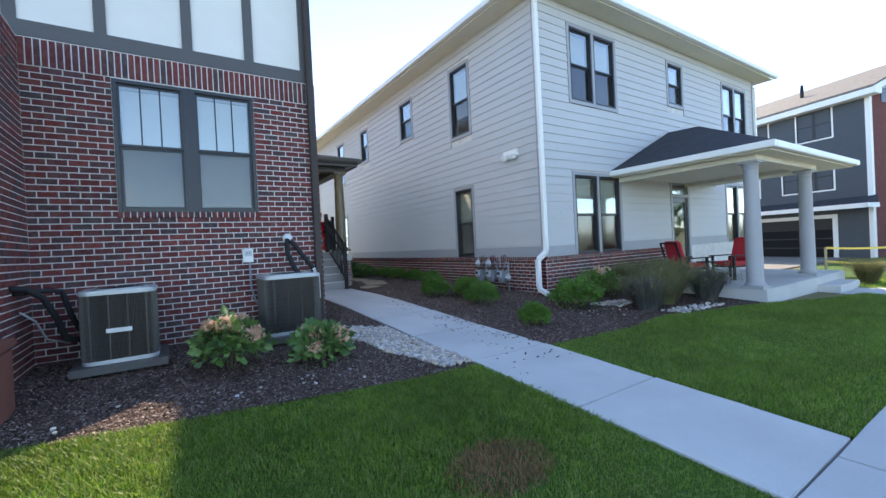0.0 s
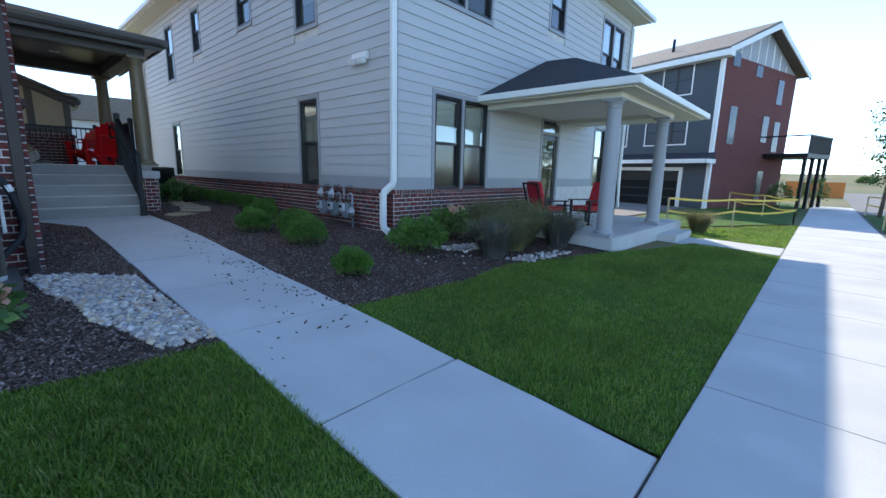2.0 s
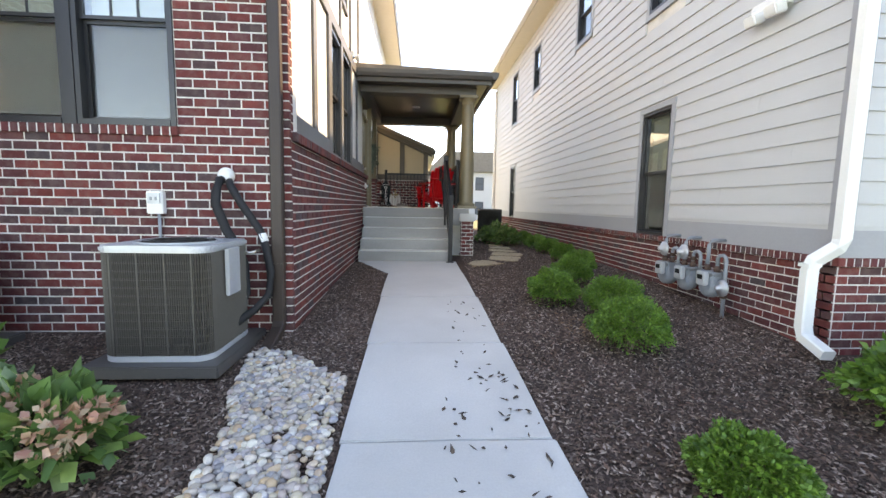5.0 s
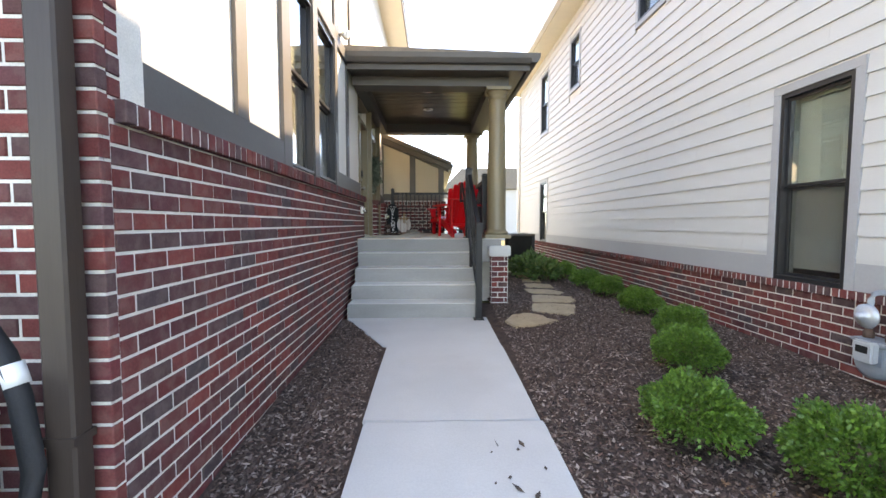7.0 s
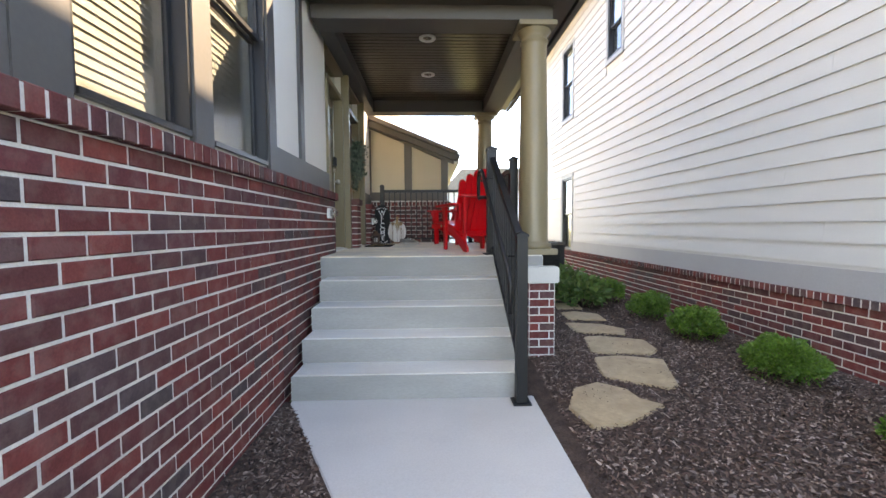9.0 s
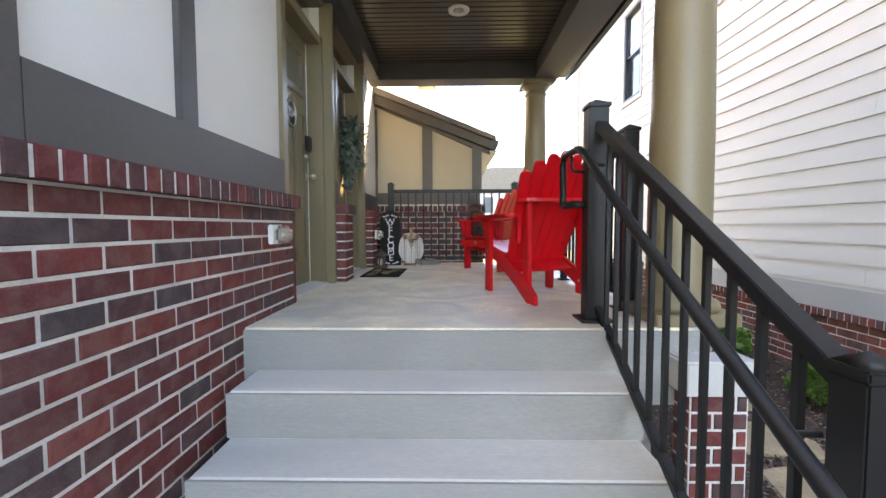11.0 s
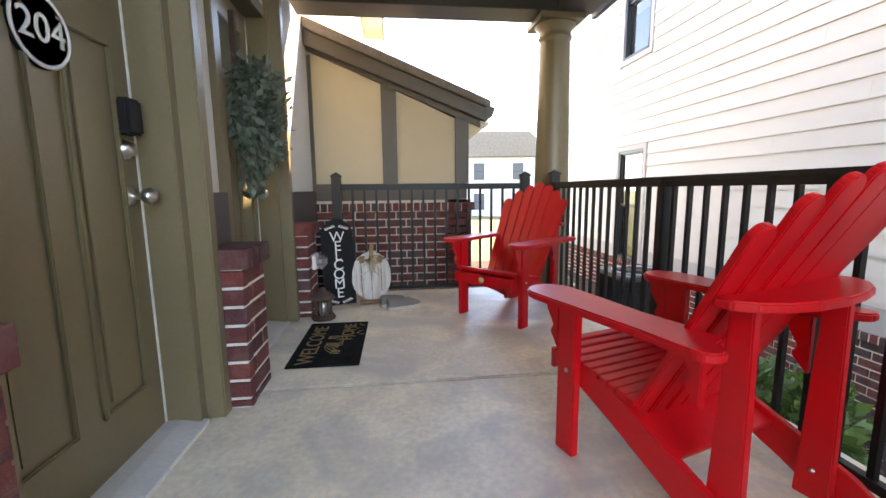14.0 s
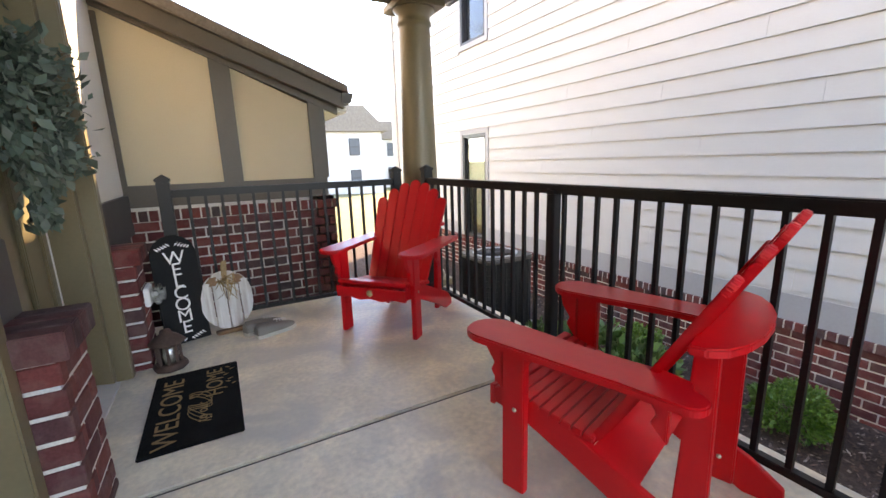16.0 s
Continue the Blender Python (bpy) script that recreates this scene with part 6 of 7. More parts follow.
tub = thing("planter_tub", "terracotta-brown resin planter beside the brick return", "planter", pose(-1.32, 5.15, height(-1, 5.1)))
part("tub", boxes((-0.25, -0.3, 0, 0.2, 0.3, 0.62), bevel=0.03), terracotta, tub)
part("rim", boxes((-0.28, -0.33, 0.62, 0.23, 0.33, 0.7), bevel=0.02), terracotta, tub)

# chairs on the white porch
def patio_chair(m):
    c = thing("patio_chair", "dark-framed patio chair with red cushions", "chair", m, group="white porch chairs")
    part("seat_frame", boxes((-0.3, -0.28, 0.3, 0.3, 0.3, 0.34), bevel=0.006), rail_black, c)
    for sx in (-1, 1):
        for sy in (-1, 1):
            part("leg", boxes((sx * 0.3 - 0.025, sy * 0.27 - 0.025, 0, sx * 0.3 + 0.025, sy * 0.27 + 0.025, 0.6 if sy > 0 else 0.55), bevel=0.004), rail_black, c)
        part("arm", boxes((sx * 0.3 - 0.04, -0.3, 0.57, sx * 0.3 + 0.04, 0.36, 0.6), bevel=0.008), rail_black, c)
    part("seat_cushion", boxes((-0.27, -0.26, 0.34, 0.27, 0.3, 0.45), bevel=0.03), cushion_red, c)
    part("back_cushion", turned(boxes((-0.26, -0.06, 0, 0.26, 0.06, 0.62), bevel=0.035), pose(0, -0.26, 0.42, 16, 0, 0)), cushion_red, c)
    part("back_frame", turned(boxes((-0.3, -0.1, 0.0, -0.25, -0.07, 0.7), (0.25, -0.1, 0.0, 0.3, -0.07, 0.7), (-0.25, -0.1, 0.66, 0.25, -0.07, 0.7), bevel=0.008), pose(0, -0.26, 0.34, 16, 0, 0)), rail_black, c)


patio_chair(pose(10.9, 5.3, FZ, 0, 0, -115))
patio_chair(pose(11.95, 4.75, FZ, 0, 0, 70))
tbl = thing("side_table", "small black side table between the patio chairs", "table", pose(11.4, 5.1, FZ))
part("tabletop", lathe([(0.22, 0.44), (0.23, 0.45), (0.23, 0.465), (0.22, 0.47)], 24), rail_black, tbl)
for i in range(3):
    part("leg", tube([(0.05 * math.cos(2.1 * i), 0.05 * math.sin(2.1 * i), 0.44), (0.2 * math.cos(2.1 * i), 0.2 * math.sin(2.1 * i), 0)], 0.012, 6), rail_black, tbl)

flood = thing("security_light", "small white floodlight on the upper side wall", "light", pose(2.23, 11.3, 4.2))
part("mount", boxes((-0.03, -0.06, -0.06, 0.02, 0.06, 0.06), bevel=0.008), plastic_white, flood)
part("head", turned(lathe([(0.03, 0), (0.06, 0.05), (0.06, 0.09), (0.0, 0.092)], 18), pose(0.03, 0, -0.02, 0, 115, 0)), plastic_white, flood)

# ---- townhouse along the street ----
def town_window(parent, F, u0, u1, z0, z1, n=2):
    w = part("window", boxes(F.box(u0 - 0.07, 0, z0 - 0.07, u1 + 0.07, 0.05, z0), F.box(u0 - 0.07, 0, z1, u1 + 0.07, 0.05, z1 + 0.09), F.box(u0 - 0.07, 0, z0, u0, 0.05, z1), F.box(u1, 0, z0, u1 + 0.07, 0.05, z1)), white_trim, parent)
    k = (u1 - u0) / n
    for i in range(n):
        a, b = u0 + i * k, u0 + (i + 1) * k
        m = (z0 + z1) / 2
        part("sash", boxes(F.box(a, 0.01, z0, a + 0.06, 0.04, z1), F.box(b - 0.06, 0.01, z0, b, 0.04, z1), F.box(a, 0.01, z0, b, 0.041, z0 + 0.06), F.box(a, 0.01, z1 - 0.06, b, 0.041, z1), F.box(a, 0.01, m - 0.03, b, 0.042, m + 0.03)), black_vinyl, w)
        part("pane", boxes(F.box(a + 0.06, 0.005, z0 + 0.06, b - 0.06, 0.012, z1 - 0.06)), far_glass, w)


far_glass = material("far_window_glass", (0.08, 0.095, 0.11), 0.2, vary=0.05, bump=0, spec=0.25)
town = thing("townhouse", "three-storey townhouse in charcoal boards and red brick", "house", pose(28.4, 5.2, -0.32, 0, 0, -16))
L, D, H = 9.0, 13.0, 8.1
part("brick_wall", boxes((0, 0, 0, L, D, H)), far_brick, town)
TW = Face("-x", -0.01)
part("board_wall", boxes((-0.03, 0.12, 0, 0.0, D, H)), navy, town)
part("gable_wall", prism([(0, H), (L, H), (L / 2, H + 1.9)], 0.05, 0.3, "y"), siding_trim, town)
for i in range(9):
    x = 0.8 + i * 0.95
    top = H + 1.9 - abs(x - L / 2) * 0.5 - 0.05
    part("batten", boxes((x - 0.04, 0.02, H, x + 0.04, 0.05, top)), white_trim, town)
part("corner_board", boxes((-0.06, -0.02, 0, 0.0, 0.14, H), (-0.035, -0.04, 0, 0.14, -0.001, H)), white_trim, town)
part("roof", blend(prism([(-0.6, H - 0.05), (-0.6, H + 0.1), (L / 2, H + 2.24), (L / 2, H + 2.02)], -0.5, D + 0.4, "y"), prism([(L + 0.6, H - 0.05), (L + 0.6, H + 0.1), (L / 2, H + 2.24), (L / 2, H + 2.02)], -0.5, D + 0.4, "y")), roof_taupe, town)
part("rake_board", blend(prism([(-0.6, H - 0.25), (-0.6, H + 0.02), (L / 2, H + 2.12), (L / 2, H + 1.82)], -0.56, -0.5, "y"), prism([(L + 0.6, H - 0.25), (L + 0.6, H + 0.02), (L / 2, H + 2.12), (L / 2, H + 1.82)], -0.56, -0.5, "y")), white_trim, town)
part("eave_board", boxes((-0.62, -0.5, H - 0.3, -0.02, D, H - 0.02)), white_trim, town)
town_window(town, TW, 1.5, 3.1, 6.3, 7.8)
town_window(town, TW, 4.6, 6.2, 6.3, 7.8)
town_window(town, TW, 1.5, 3.9, 3.6, 5.0, 3)
town_window(town, TW, 5.2, 6.8, 3.6, 5.0)
part("skirt_roof", prism([(0.0, 3.1), (-0.9, 2.75), (-0.9, 2.65), (0, 2.65)], -0.2, D, "y"), roof_dark, town)
part("skirt_fascia", boxes((-0.96, -0.25, 2.5, -0.88, D, 2.72), (-0.96, -0.25, 2.5, 0.0, -0.18, 2.72)), white_trim, town)
gd = part("garage_door", boxes((-0.07, 1.6, 0.05, -0.035, 6.2, 2.1)), ac_coil, town)
for z in (0.55, 1.05, 1.55):
    part("panel_groove", boxes((-0.085, 1.62, z - 0.45, -0.07, 6.18, z - 0.03), bevel=0.008), board_black, gd)
part("garage_casing", boxes((-0.09, 1.4, 0, -0.03, 1.6, 2.3), (-0.09, 6.2, 0, -0.03, 6.4, 2.3), (-0.09, 1.6, 2.1, -0.03, 6.2, 2.3)), white_trim, town)
for x, z0, z1 in ((0.9, 7.6, 8.3), (3.6, 7.4, 8.0), (6.6, 6.2, 7.6), (1.3, 3.6, 5.6), (5.3, 3.9, 5.4), (6.9, 3.4, 5.2), (5.6, 0.5, 2.2)):
    part("window", boxes((x, -0.03, z0, x + 0.75, -0.004, z1)), dim_pane, town)
deck = part("deck", boxes((6.0, -2.2, 3.0, 9.4, 0, 3.25)), rail_black, town)
for x in (6.1, 7.2, 8.3, 9.3):
    part("deck_post", boxes((x - 0.08, -2.15, 0, x + 0.08, -1.99, 3.0)), rail_black, deck)
for i in range(28):
    part("baluster", boxes((6.0 + i * 0.125, -2.19, 3.25, 6.03 + i * 0.125, -2.16, 4.2)), rail_black, deck)
part("deck_rail", boxes((6.0, -2.22, 4.2, 9.4, -2.14, 4.28), (5.98, -2.2, 4.2, 6.04, 0, 4.28)), rail_black, deck)
part("roof_vent", tube([(2.0, 4.0, H + 0.9), (2.0, 4.0, H + 1.9)], 0.09, 8), rail_black, town)

# far white houses behind the porch
def far_house(x, y, w, d, h, rise, turn, label):
    f = thing("far_house", label, "house", pose(x, y, -0.3, 0, 0, turn), group="far white houses")
    part("wall", boxes((-w / 2, 0, 0, w / 2, d, h)), siding_white, f)
    part("roof", prism([(-w / 2 - 0.5, h), (w / 2 + 0.5, h), (w / 2 - 1.5, h + rise), (-w / 2 + 1.5, h + rise)], -0.5, d + 0.5, "y"), roof_taupe, f)
    for k in range(int(w // 3.4)):
        u = -w / 2 + 1.4 + k * 3.4
        for z in (0.9, 3.5):
            wi = part("window", boxes((u - 0.05, -0.05, z - 0.05, u + 0.85, -0.01, z + 1.35)), black_vinyl, f)
            part("pane", boxes((u, -0.07, z, u + 0.8, -0.052, z + 0.62), (u, -0.07, z + 0.68, u + 0.8, -0.052, z + 1.3)), far_glass, wi)
    return f


far_house(10.5, 48, 11, 9, 5.4, 2.1, -6, "white two-storey house with grey-brown roof far behind")
far_house(19.5, 56, 9, 9, 5.2, 1.9, -6, "white two-storey house farther behind")
far_house(1.5, 62, 12, 9, 5.4, 2.0, 0, "white two-storey house far down the back lane")

# ---- trees ----
def tree(x, y, h, crown, count, leaf, seed, label, clear=0.32):
    rng = np.random.default_rng(seed)
    z0 = height(x, y)
    t = thing("tree", label, "tree", pose(x, y, z0), group="street trees")
    lean = rng.normal(0, 0.02, 2)
    part("trunk", tube([(lean[0] * k * h, lean[1] * k * h, h * k - (0.1 if k == 0 else 0)) for k in np.linspace(0, 0.95, 9)], 0.012 * h + 0.02, 10, 0.012), bark, t)
    limbs, pts, ways = [], [], []
    n = 26
    for i in range(n):
        k = clear + (0.93 - clear) * i / (n - 1)
        a = i * 2.4 + rng.uniform(-0.3, 0.3)
        reach = crown * (math.sin(math.pi * (0.18 + 0.8 * (k - clear) / (1 - clear))) ** 0.8) * rng.uniform(0.65, 1.1)
        p0 = np.array([0, 0, h * k])
        out = np.array([math.cos(a), math.sin(a), rng.uniform(0.25, 0.75)])
        p1, p2 = p0 + out * reach * 0.5, p0 + out * reach + [0, 0, -0.08 * reach]
        limbs.append(tube([p0, p1, p2], 0.018 + 0.012 * reach, 6, 0.004))
        for j in range(7):
            c = p0 + (p2 - p0) * rng.uniform(0.3, 1.08) + rng.normal(0, 0.14 * crown, 3)
            m = max(4, count // (n * 7))
            q = rng.normal(0, 0.085 * crown, (m, 3))
            pts.append(c + q)
            ways.append(q + out * 0.1)
    for limb in limbs:
        part("limb", limb, bark, t)
    part("crown", leaves(np.concatenate(pts), np.concatenate(ways), leaf, rng, 0.55, 0.3), tree_leaf, t)
    return t


tree(13.0, -3.0, 6.2, 2.0, 24000, 0.125, 5, "young street tree with green and yellowing leaves", 0.3)
tree(28.6, -1.95, 4.3, 1.0, 2600, 0.13, 6, "small staked sapling with yellow-green leaves")
tree(30.0, -1.6, 5.6, 1.15, 1500, 0.13, 8, "thin staked sapling with sparse leaves")
for i, (x, y, s) in enumerate(((74, -13, 1.2), (92, -20, 1.5), (110, -5, 1.6), (125, -24, 1.8))):
    shrub("field_bush", x, y, s * 0.7, s * 0.8, dark_leaf, "low dark bush on the far meadow slope", 700, 0.35, 200 + i, 0.7, "meadow bushes")
shrub("evergreen_shrub", 36.5, 1.0, 0.7, 1.9, dark_leaf, "upright dark evergreen beside the townhouse deck", 1500, 0.12, 231, 0.4, "townhouse shrubs")
shrub("evergreen_shrub", 33.5, 2.4, 0.6, 1.5, dark_leaf, "upright dark evergreen before the townhouse brick", 1300, 0.12, 232, 0.4, "townhouse shrubs")


def tape_fence(points, label):
    f = thing("tape_fence", label, "fence", group="tape fences")
    for x, y in points:
        z = height(x, y)
        part("stake", boxes((x - 0.025, y - 0.025, z - 0.05, x + 0.025, y + 0.025, z + 0.95), bevel=0.004), post_wood, f)
    for (a, b), (c, d) in zip(points, points[1:]):
        for hh, sag in ((0.9, 0.04), (0.52, 0.1)):
            vs, fs = [], []
            for i in range(13):
                t = i / 12
                x, y = a + (c - a) * t, b + (d - b) * t
                z = height(x, y) + hh - sag * math.sin(math.pi * t)
                vs += [(x, y - 0.03, z), (x, y - 0.03, z + 0.06)]
            fs = [(2 * i, 2 * i + 2, 2 * i + 3, 2 * i + 1) for i in range(12)]
            part("tape", join_mesh("tape", vs, fs), yellow_tape, f)


tape_fence([(15.8, 3.9), (18.6, 2.6), (21.6, 1.15)], "yellow tape strung between wooden stakes by the lawn")
tape_fence([(21.6, 1.15), (25.5, 2.4), (29.0, 4.2)], "yellow tape strung between wooden stakes to the townhouse")
tape_fence([(22.0, -1.15), (21.2, -2.4), (29.5, -2.5), (30.5, -1.15)], "yellow tape around the sapling island")
setting("safety_fence", boxes((58, -1.0, -0.3, 58.06, 3.5, 1.3)), orange_clay, "orange safety fence at the meadow edge", "fence")

# ---- fine ground cover ----
def inside(poly, x, y):
    ok = np.zeros(len(x), bool)
    px, py = np.array([p[0] for p in poly]), np.array([p[1] for p in poly])
    j = len(poly) - 1
    for i in range(len(poly)):
        hit = ((py[i] > y) != (py[j] > y)) & (x < (px[j] - px[i]) * (y - py[i]) / (py[j] - py[i] + 1e-9) + px[i])
        ok ^= hit
        j = i
    return ok


def scatter(poly, density, rng, x_lim=(-99, 99), y_lim=(-99, 99)):
    xs, ys = [p[0] for p in poly], [p[1] for p in poly]
    x0, x1, y0, y1 = max(min(xs), x_lim[0]), min(max(xs), x_lim[1]), max(min(ys), y_lim[0]), min(max(ys), y_lim[1])
    n = int((x1 - x0) * (y1 - y0) * density)
    x, y = rng.uniform(x0, x1, n), rng.uniform(y0, y1, n)
    k = inside(poly, x, y)
    return x[k], y[k]


def lie(x, y):
    return np.array([height(float(a), float(b)) for a, b in zip(x, y)])


def lawn_blades(name, poly, density, rng, tall, mat, label, lim=(-99, 99), ylim=(-99, 99), skip=None):
    x, y = scatter(poly, density, rng, lim, ylim)
    if skip:
        k = np.hypot(x - skip[0], y - skip[1]) > skip[2] * rng.uniform(0.6, 1.15, len(x))
        x, y = x[k], y[k]
    n = len(x)
    z = lie(x, y)
    a = rng.uniform(0, 6.28, n) + 0.6 * np.sin(x * 2.1) * np.cos(y * 1.7)
    patch = 0.85 + 0.4 * np.sin(x * 1.3 + 0.7 * y) * np.sin(y * 1.9 - 0.4 * x)
    h = tall * rng.uniform(0.55, 1.25, n) * patch
    ln = h * rng.uniform(0.2, 1.0, n)
    out = np.stack([np.cos(a), np.sin(a), np.zeros(n)], 1)
    side = np.stack([-out[:, 1], out[:, 0], np.zeros(n)], 1) * (0.0026 + 0.0012 * rng.uniform(0, 1, n))[:, None] * (1 if density > 1200 else 2.2)
    b = np.stack([x, y, z], 1)
    up = np.array([0, 0, 1.0])
    m = b + out * (ln * 0.35)[:, None] + up * (h * 0.6)[:, None]
    t = b + out * ln[:, None] + up * (h * 0.9)[:, None]
    v = np.stack([b - side, b + side, m + side * 0.8, m - side * 0.8, t], 1).reshape(-1, 3)
    k = np.arange(n)[:, None] * 5
    f = np.concatenate([k + [0, 1, 2], k + [0, 2, 3], k + [3, 2, 4]], 1).reshape(-1, 3)
    tagged(part(name, raw_mesh(name, v, f, 3), mat), label, "grass", kind="stuff")


rng = np.random.default_rng(21)
DRY = (1.93, 2.2, 0.4)
lawn_blades("lawn_grass", LAWN_L, 9000, rng, 0.056, grass_mat, "dense mown lawn blades beside the front walk", (-2.6, 3.2), skip=DRY)
lawn_blades("lawn_grass", LAWN_R, 5600, rng, 0.054, grass_mat, "dense mown lawn blades before the white house")
lawn_blades("lawn_grass", VERGE, 1100, rng, 0.07, grass_mat, "sunlit verge grass blades", (3.5, 16))
lawn_blades("lawn_grass", LAWN_E, 700, rng, 0.07, grass_mat, "sunlit lawn blades by the porch walk")
ring = [(DRY[0] + 0.42 * math.cos(a), DRY[1] + 0.3 * math.sin(a)) for a in np.linspace(0, 6.0, 16)]
lawn_blades("dry_grass", ring, 5000, rng, 0.055, dry_grass, "patch of dead brown grass in the lawn")

BED_1 = [(-1.3, 4.45), (0.4, 4.2), (2.2, 3.9), (3.05, 3.86), (2.98, 8.2), (2.95, 9.72), (2.4, 10.85), (2.32, 10.85), (2.32, 7.0), (-1.3, 7.0)]
BED_2 = [(4.28, 3.9), (6.0, 3.75), (7.2, 3.9), (9.6, 3.3), (9.7, 6.4), (7.05, 6.4), (7.05, 17), (4.65, 17), (4.35, 11), (4.22, 8.2)]


def chips(name, poly, density, rng, label, lim=(-99, 99), ylim=(-99, 99), lift=0.012, mat=None, size=1.0):
    x, y = scatter(poly, density, rng, lim, ylim)
    n = len(x)
    z = lie(x, y) + lift + rng.uniform(0, 0.014, n)
    a, tilt = rng.uniform(0, 6.28, n), rng.normal(0, 0.35, n)
    ln, w, th = size * rng.uniform(0.01, 0.048, n), size * rng.uniform(0.003, 0.01, n), size * rng.uniform(0.003, 0.007, n)
    d = np.stack([np.cos(a) * np.cos(tilt), np.sin(a) * np.cos(tilt), np.sin(tilt)], 1)
    s = np.stack([-np.sin(a), np.cos(a), np.zeros(n)], 1)
    c = np.stack([x, y, z], 1)
    up = np.array([0, 0, 1.0])
    v = np.stack([c - d * ln[:, None] / 2, c + s * w[:, None] - up * 0.002, c + d * ln[:, None] / 2, c - s * w[:, None] - up * 0.002, c + up * th[:, None]], 1).reshape(-1, 3)
    k = np.arange(n)[:, None] * 5
    f = np.concatenate([k + [0, 1, 4], k + [1, 2, 4], k + [2, 3, 4], k + [3, 0, 4]], 1).reshape(-1, 3)
    tagged(part(name, raw_mesh(name, v, f, 3), mat or mulch_mat), label, "mulch", kind="stuff")


chips("mulch_chips", BED_1, 3800, rng, "shredded dark bark mulch by the brick house", size=1.3)
chips("mulch_chips", BED_2, 3000, rng, "shredded dark bark mulch by the white house", ylim=(3.3, 13), size=1.3)
chips("mulch_chips", BED_2, 700, rng, "shredded dark bark mulch behind the porch", ylim=(13, 17), size=1.4)
WALK = [(3.5, 3.4), (4.22, 3.4), (4.17, 8.0), (3.75, 8.0)]
chips("bark_litter", WALK, 34, rng, "loose bark bits fallen on the front walk", lift=0.031, mat=litter_mat, size=1.7)
chips("bark_litter", [(3.95, 3.9), (4.22, 3.9), (4.17, 6.4), (4.0, 6.4)], 70, rng, "loose bark bits strewn beside the mulch edge", lift=0.031, mat=litter_mat, size=1.5)
chips("bark_litter", [(3.08, 2.6), (3.4, 2.6), (3.4, 4.2), (3.08, 4.2)], 12, rng, "loose bark bits along the lawn edge", lift=0.031, mat=litter_mat, size=1.5)


def pebbles(name, poly, density, rng, label, lo=0.018, hi=0.045):
    base = bmesh.new()
    bmesh.ops.create_icosphere(base, subdivisions=2, radius=1.0)
    bv = np.array([v.co[:] for v in base.verts])
    bf = np.array([[v.index for v in f.verts] for f in base.faces])
    base.free()
    x, y = scatter(poly, density, rng)
    n = len(x)
    r = rng.uniform(lo, hi, n)
    z = lie(x, y) + 0.012 + r * 0.3 + rng.uniform(0, 0.02, n)
    V, F = [], []
    for i in range(n):
        q = Euler(rng.uniform(-0.4, 0.4, 2).tolist() + [rng.uniform(0, 6.28)]).to_matrix()
        sc = np.array([1.0, rng.uniform(0.65, 0.95), rng.uniform(0.42, 0.7)]) * r[i]
        wob = 1 + 0.08 * np.sin(bv[:, :1] * 3 + rng.uniform(0, 6)) + 0.07 * np.sin(bv[:, 1:2] * 4 + rng.uniform(0, 6))
        V.append((bv * wob * sc) @ np.array(q).T + [x[i], y[i], z[i]])
        F.append(bf + i * len(bv))
    me = raw_mesh(name, np.concatenate(V), np.concatenate(F), 3)
    me.polygons.foreach_set("use_smooth", np.ones(len(me.polygons), bool))
    tagged(part(name, me, pebble_mat), label, "pebbles", kind="stuff")


pebbles("river_pebbles", [(2.1, 6.55), (2.3, 6.6), (2.6, 6.35), (2.94, 6.05), (3.0, 5.0), (3.03, 3.97), (2.66, 3.99), (2.56, 4.5), (2.4, 4.9), (2.36, 5.5), (2.2, 5.9)], 1900, rng, "mixed grey and tan river pebbles below the downspout", 0.013, 0.036)
pebbles("river_pebbles", [(7.0, 5.3), (7.8, 5.2), (7.9, 4.9), (7.2, 4.75)], 330, rng, "pale river pebbles before the shrubs", 0.02, 0.045)
pebbles("river_pebbles", [(7.4, 4.1), (8.8, 3.95), (8.9, 3.7), (7.6, 3.75)], 300, rng, "pale river pebbles along the lawn edge", 0.02, 0.045)
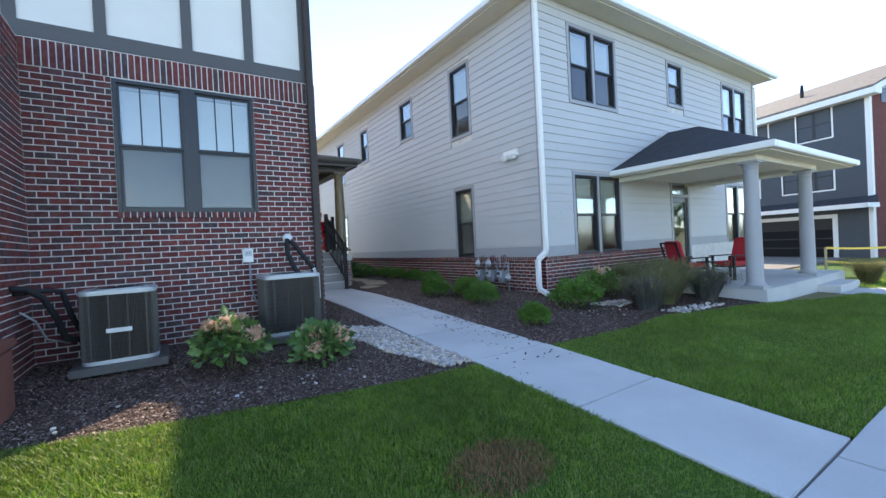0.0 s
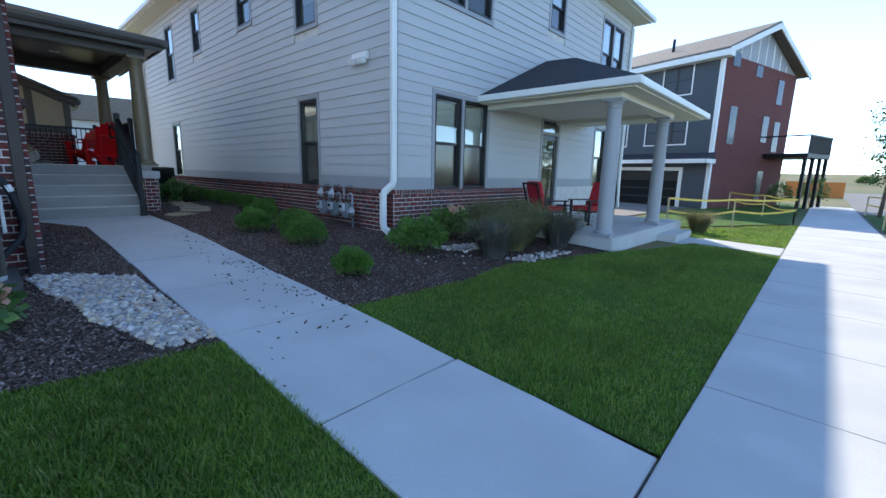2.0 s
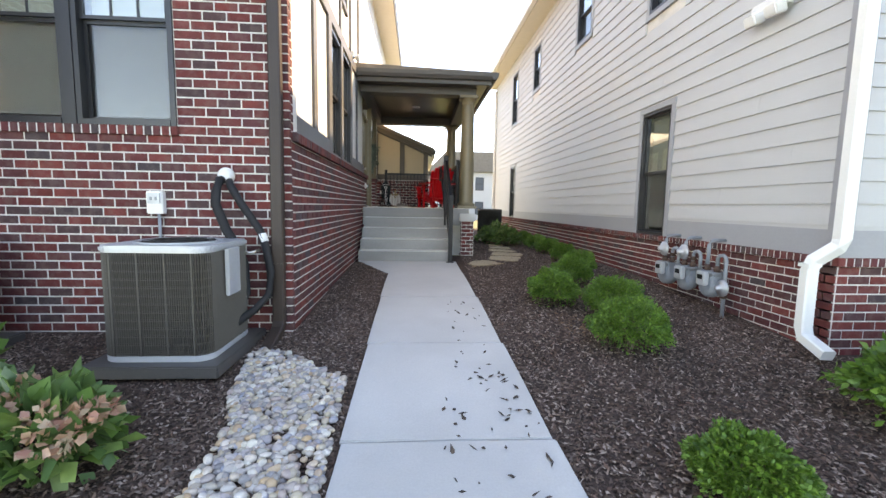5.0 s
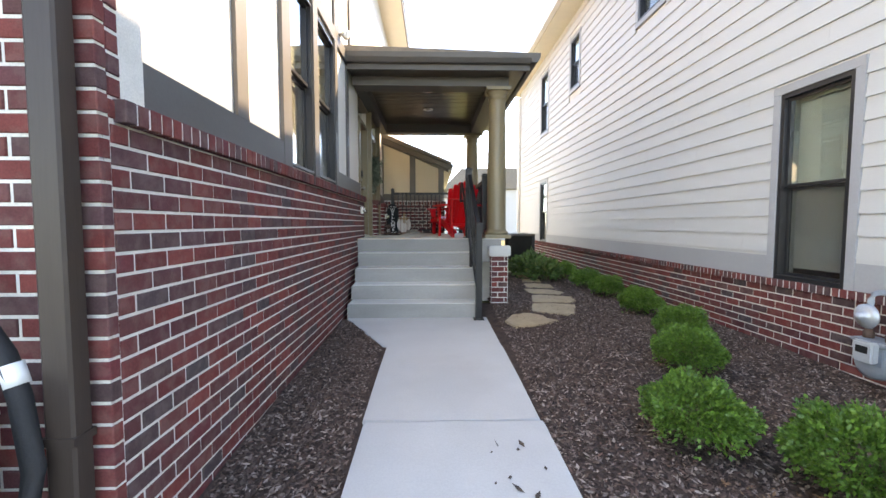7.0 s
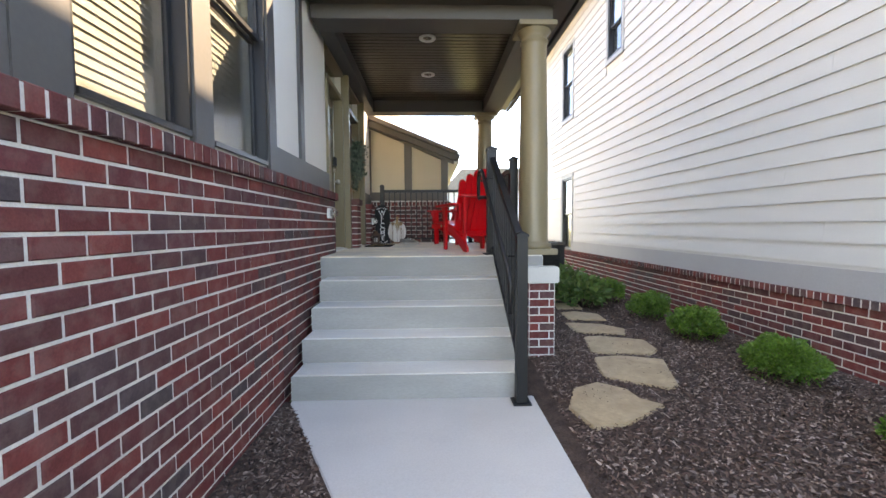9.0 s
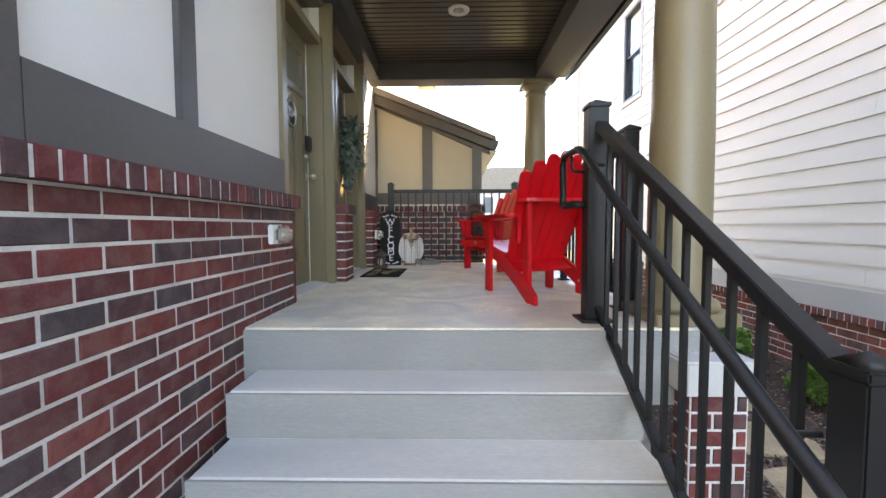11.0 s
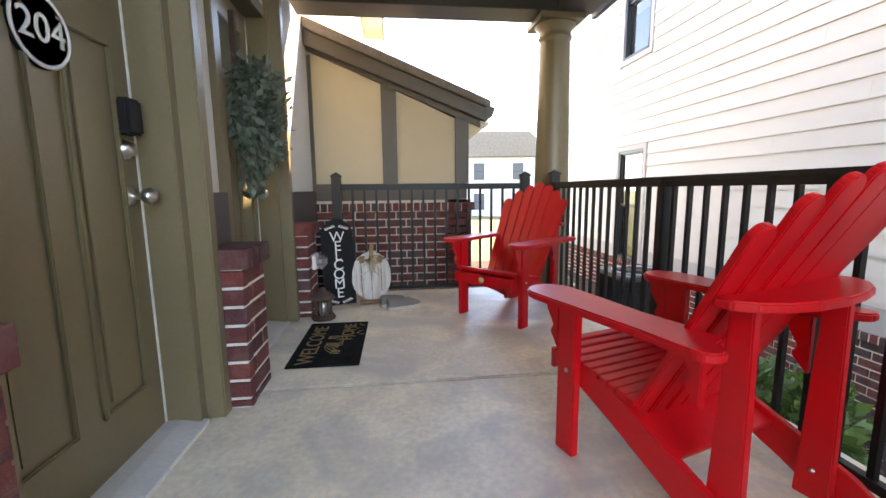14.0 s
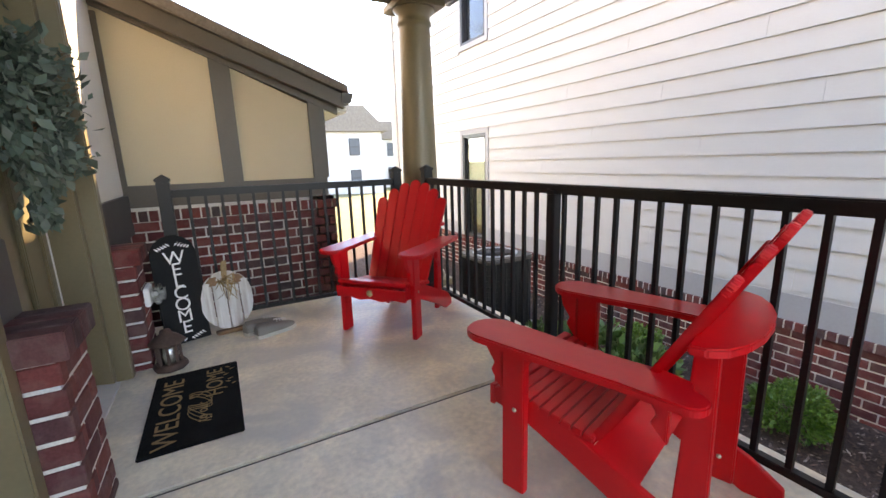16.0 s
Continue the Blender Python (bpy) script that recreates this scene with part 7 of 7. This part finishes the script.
pebbles("bed_pebbles", [(6.0, 5.2), (7.2, 4.9), (7.3, 4.1), (6.2, 4.0)], 14, rng, "stray pale pebbles in the mulch", 0.012, 0.03)
pebbles("bed_pebbles", [(-1.0, 4.6), (2.4, 4.1), (2.4, 4.5), (-1.0, 5.0)], 14, rng, "stray pale pebbles along the bed edge", 0.008, 0.025)

STONES = [[(4.47, 10.42), (4.72, 10.47), (5.12, 10.74), (5.0, 10.86), (4.98, 11.04), (4.8, 11.2), (4.56, 11.08), (4.4, 10.72)],
          [(4.9, 11.3), (5.34, 11.02), (5.44, 11.1), (5.68, 11.74), (5.3, 11.88), (5.03, 11.84), (4.96, 11.6)],
          [(5.06, 11.98), (5.66, 11.9), (5.8, 12.06), (5.84, 12.42), (5.4, 12.62), (5.2, 12.58)],
          [(5.2, 12.8), (5.74, 12.66), (5.86, 12.92), (5.66, 13.2), (5.22, 13.3)],
          [(5.34, 13.5), (5.84, 13.42), (5.88, 13.8), (5.6, 14.02), (5.36, 13.94)],
          [(5.4, 14.25), (5.8, 14.2), (5.86, 14.6), (5.5, 14.72)],
          [(5.42, 15.0), (5.85, 14.95), (5.9, 15.4), (5.55, 15.5)]]
for o in STONES:
    cx, cy = sum(p[0] for p in o) / len(o), sum(p[1] for p in o) / len(o)
    st = tagged(new("stepping_stone"), "irregular tan flagstone set in bark mulch", "stepping stone", "stepping stones")
    st.matrix_basis = pose(cx, cy, height(cx, cy) - 0.005)
    part("stone", prism([(x - cx, y - cy) for x, y in o], -0.03, 0.038, "z", bevel=0.011), flagstone, st)
# Reddish chips put a patch of window-reflected sun into the mulch colour.
chips("light_bark", [(4.9, 6.9), (5.5, 6.8), (5.6, 7.4), (5.0, 7.6)], 500, rng, "reddish bark chips coloured as a patch of reflected sun", lift=0.02, mat=wood_brown, size=1.1)
cap = thing("access_cover", "round rusty iron cover set in the pavement", "cover", pose(4.5, -0.8, height(4.5, -0.8) + 0.03))
part("lid", lathe([(0.085, -0.01), (0.085, 0.004), (0.08, 0.006), (0.0, 0.006)], 28), iron, cap)
part("rim", lathe([(0.088, -0.01), (0.088, 0.008), (0.1, 0.008), (0.105, -0.01)], 28), iron, cap)
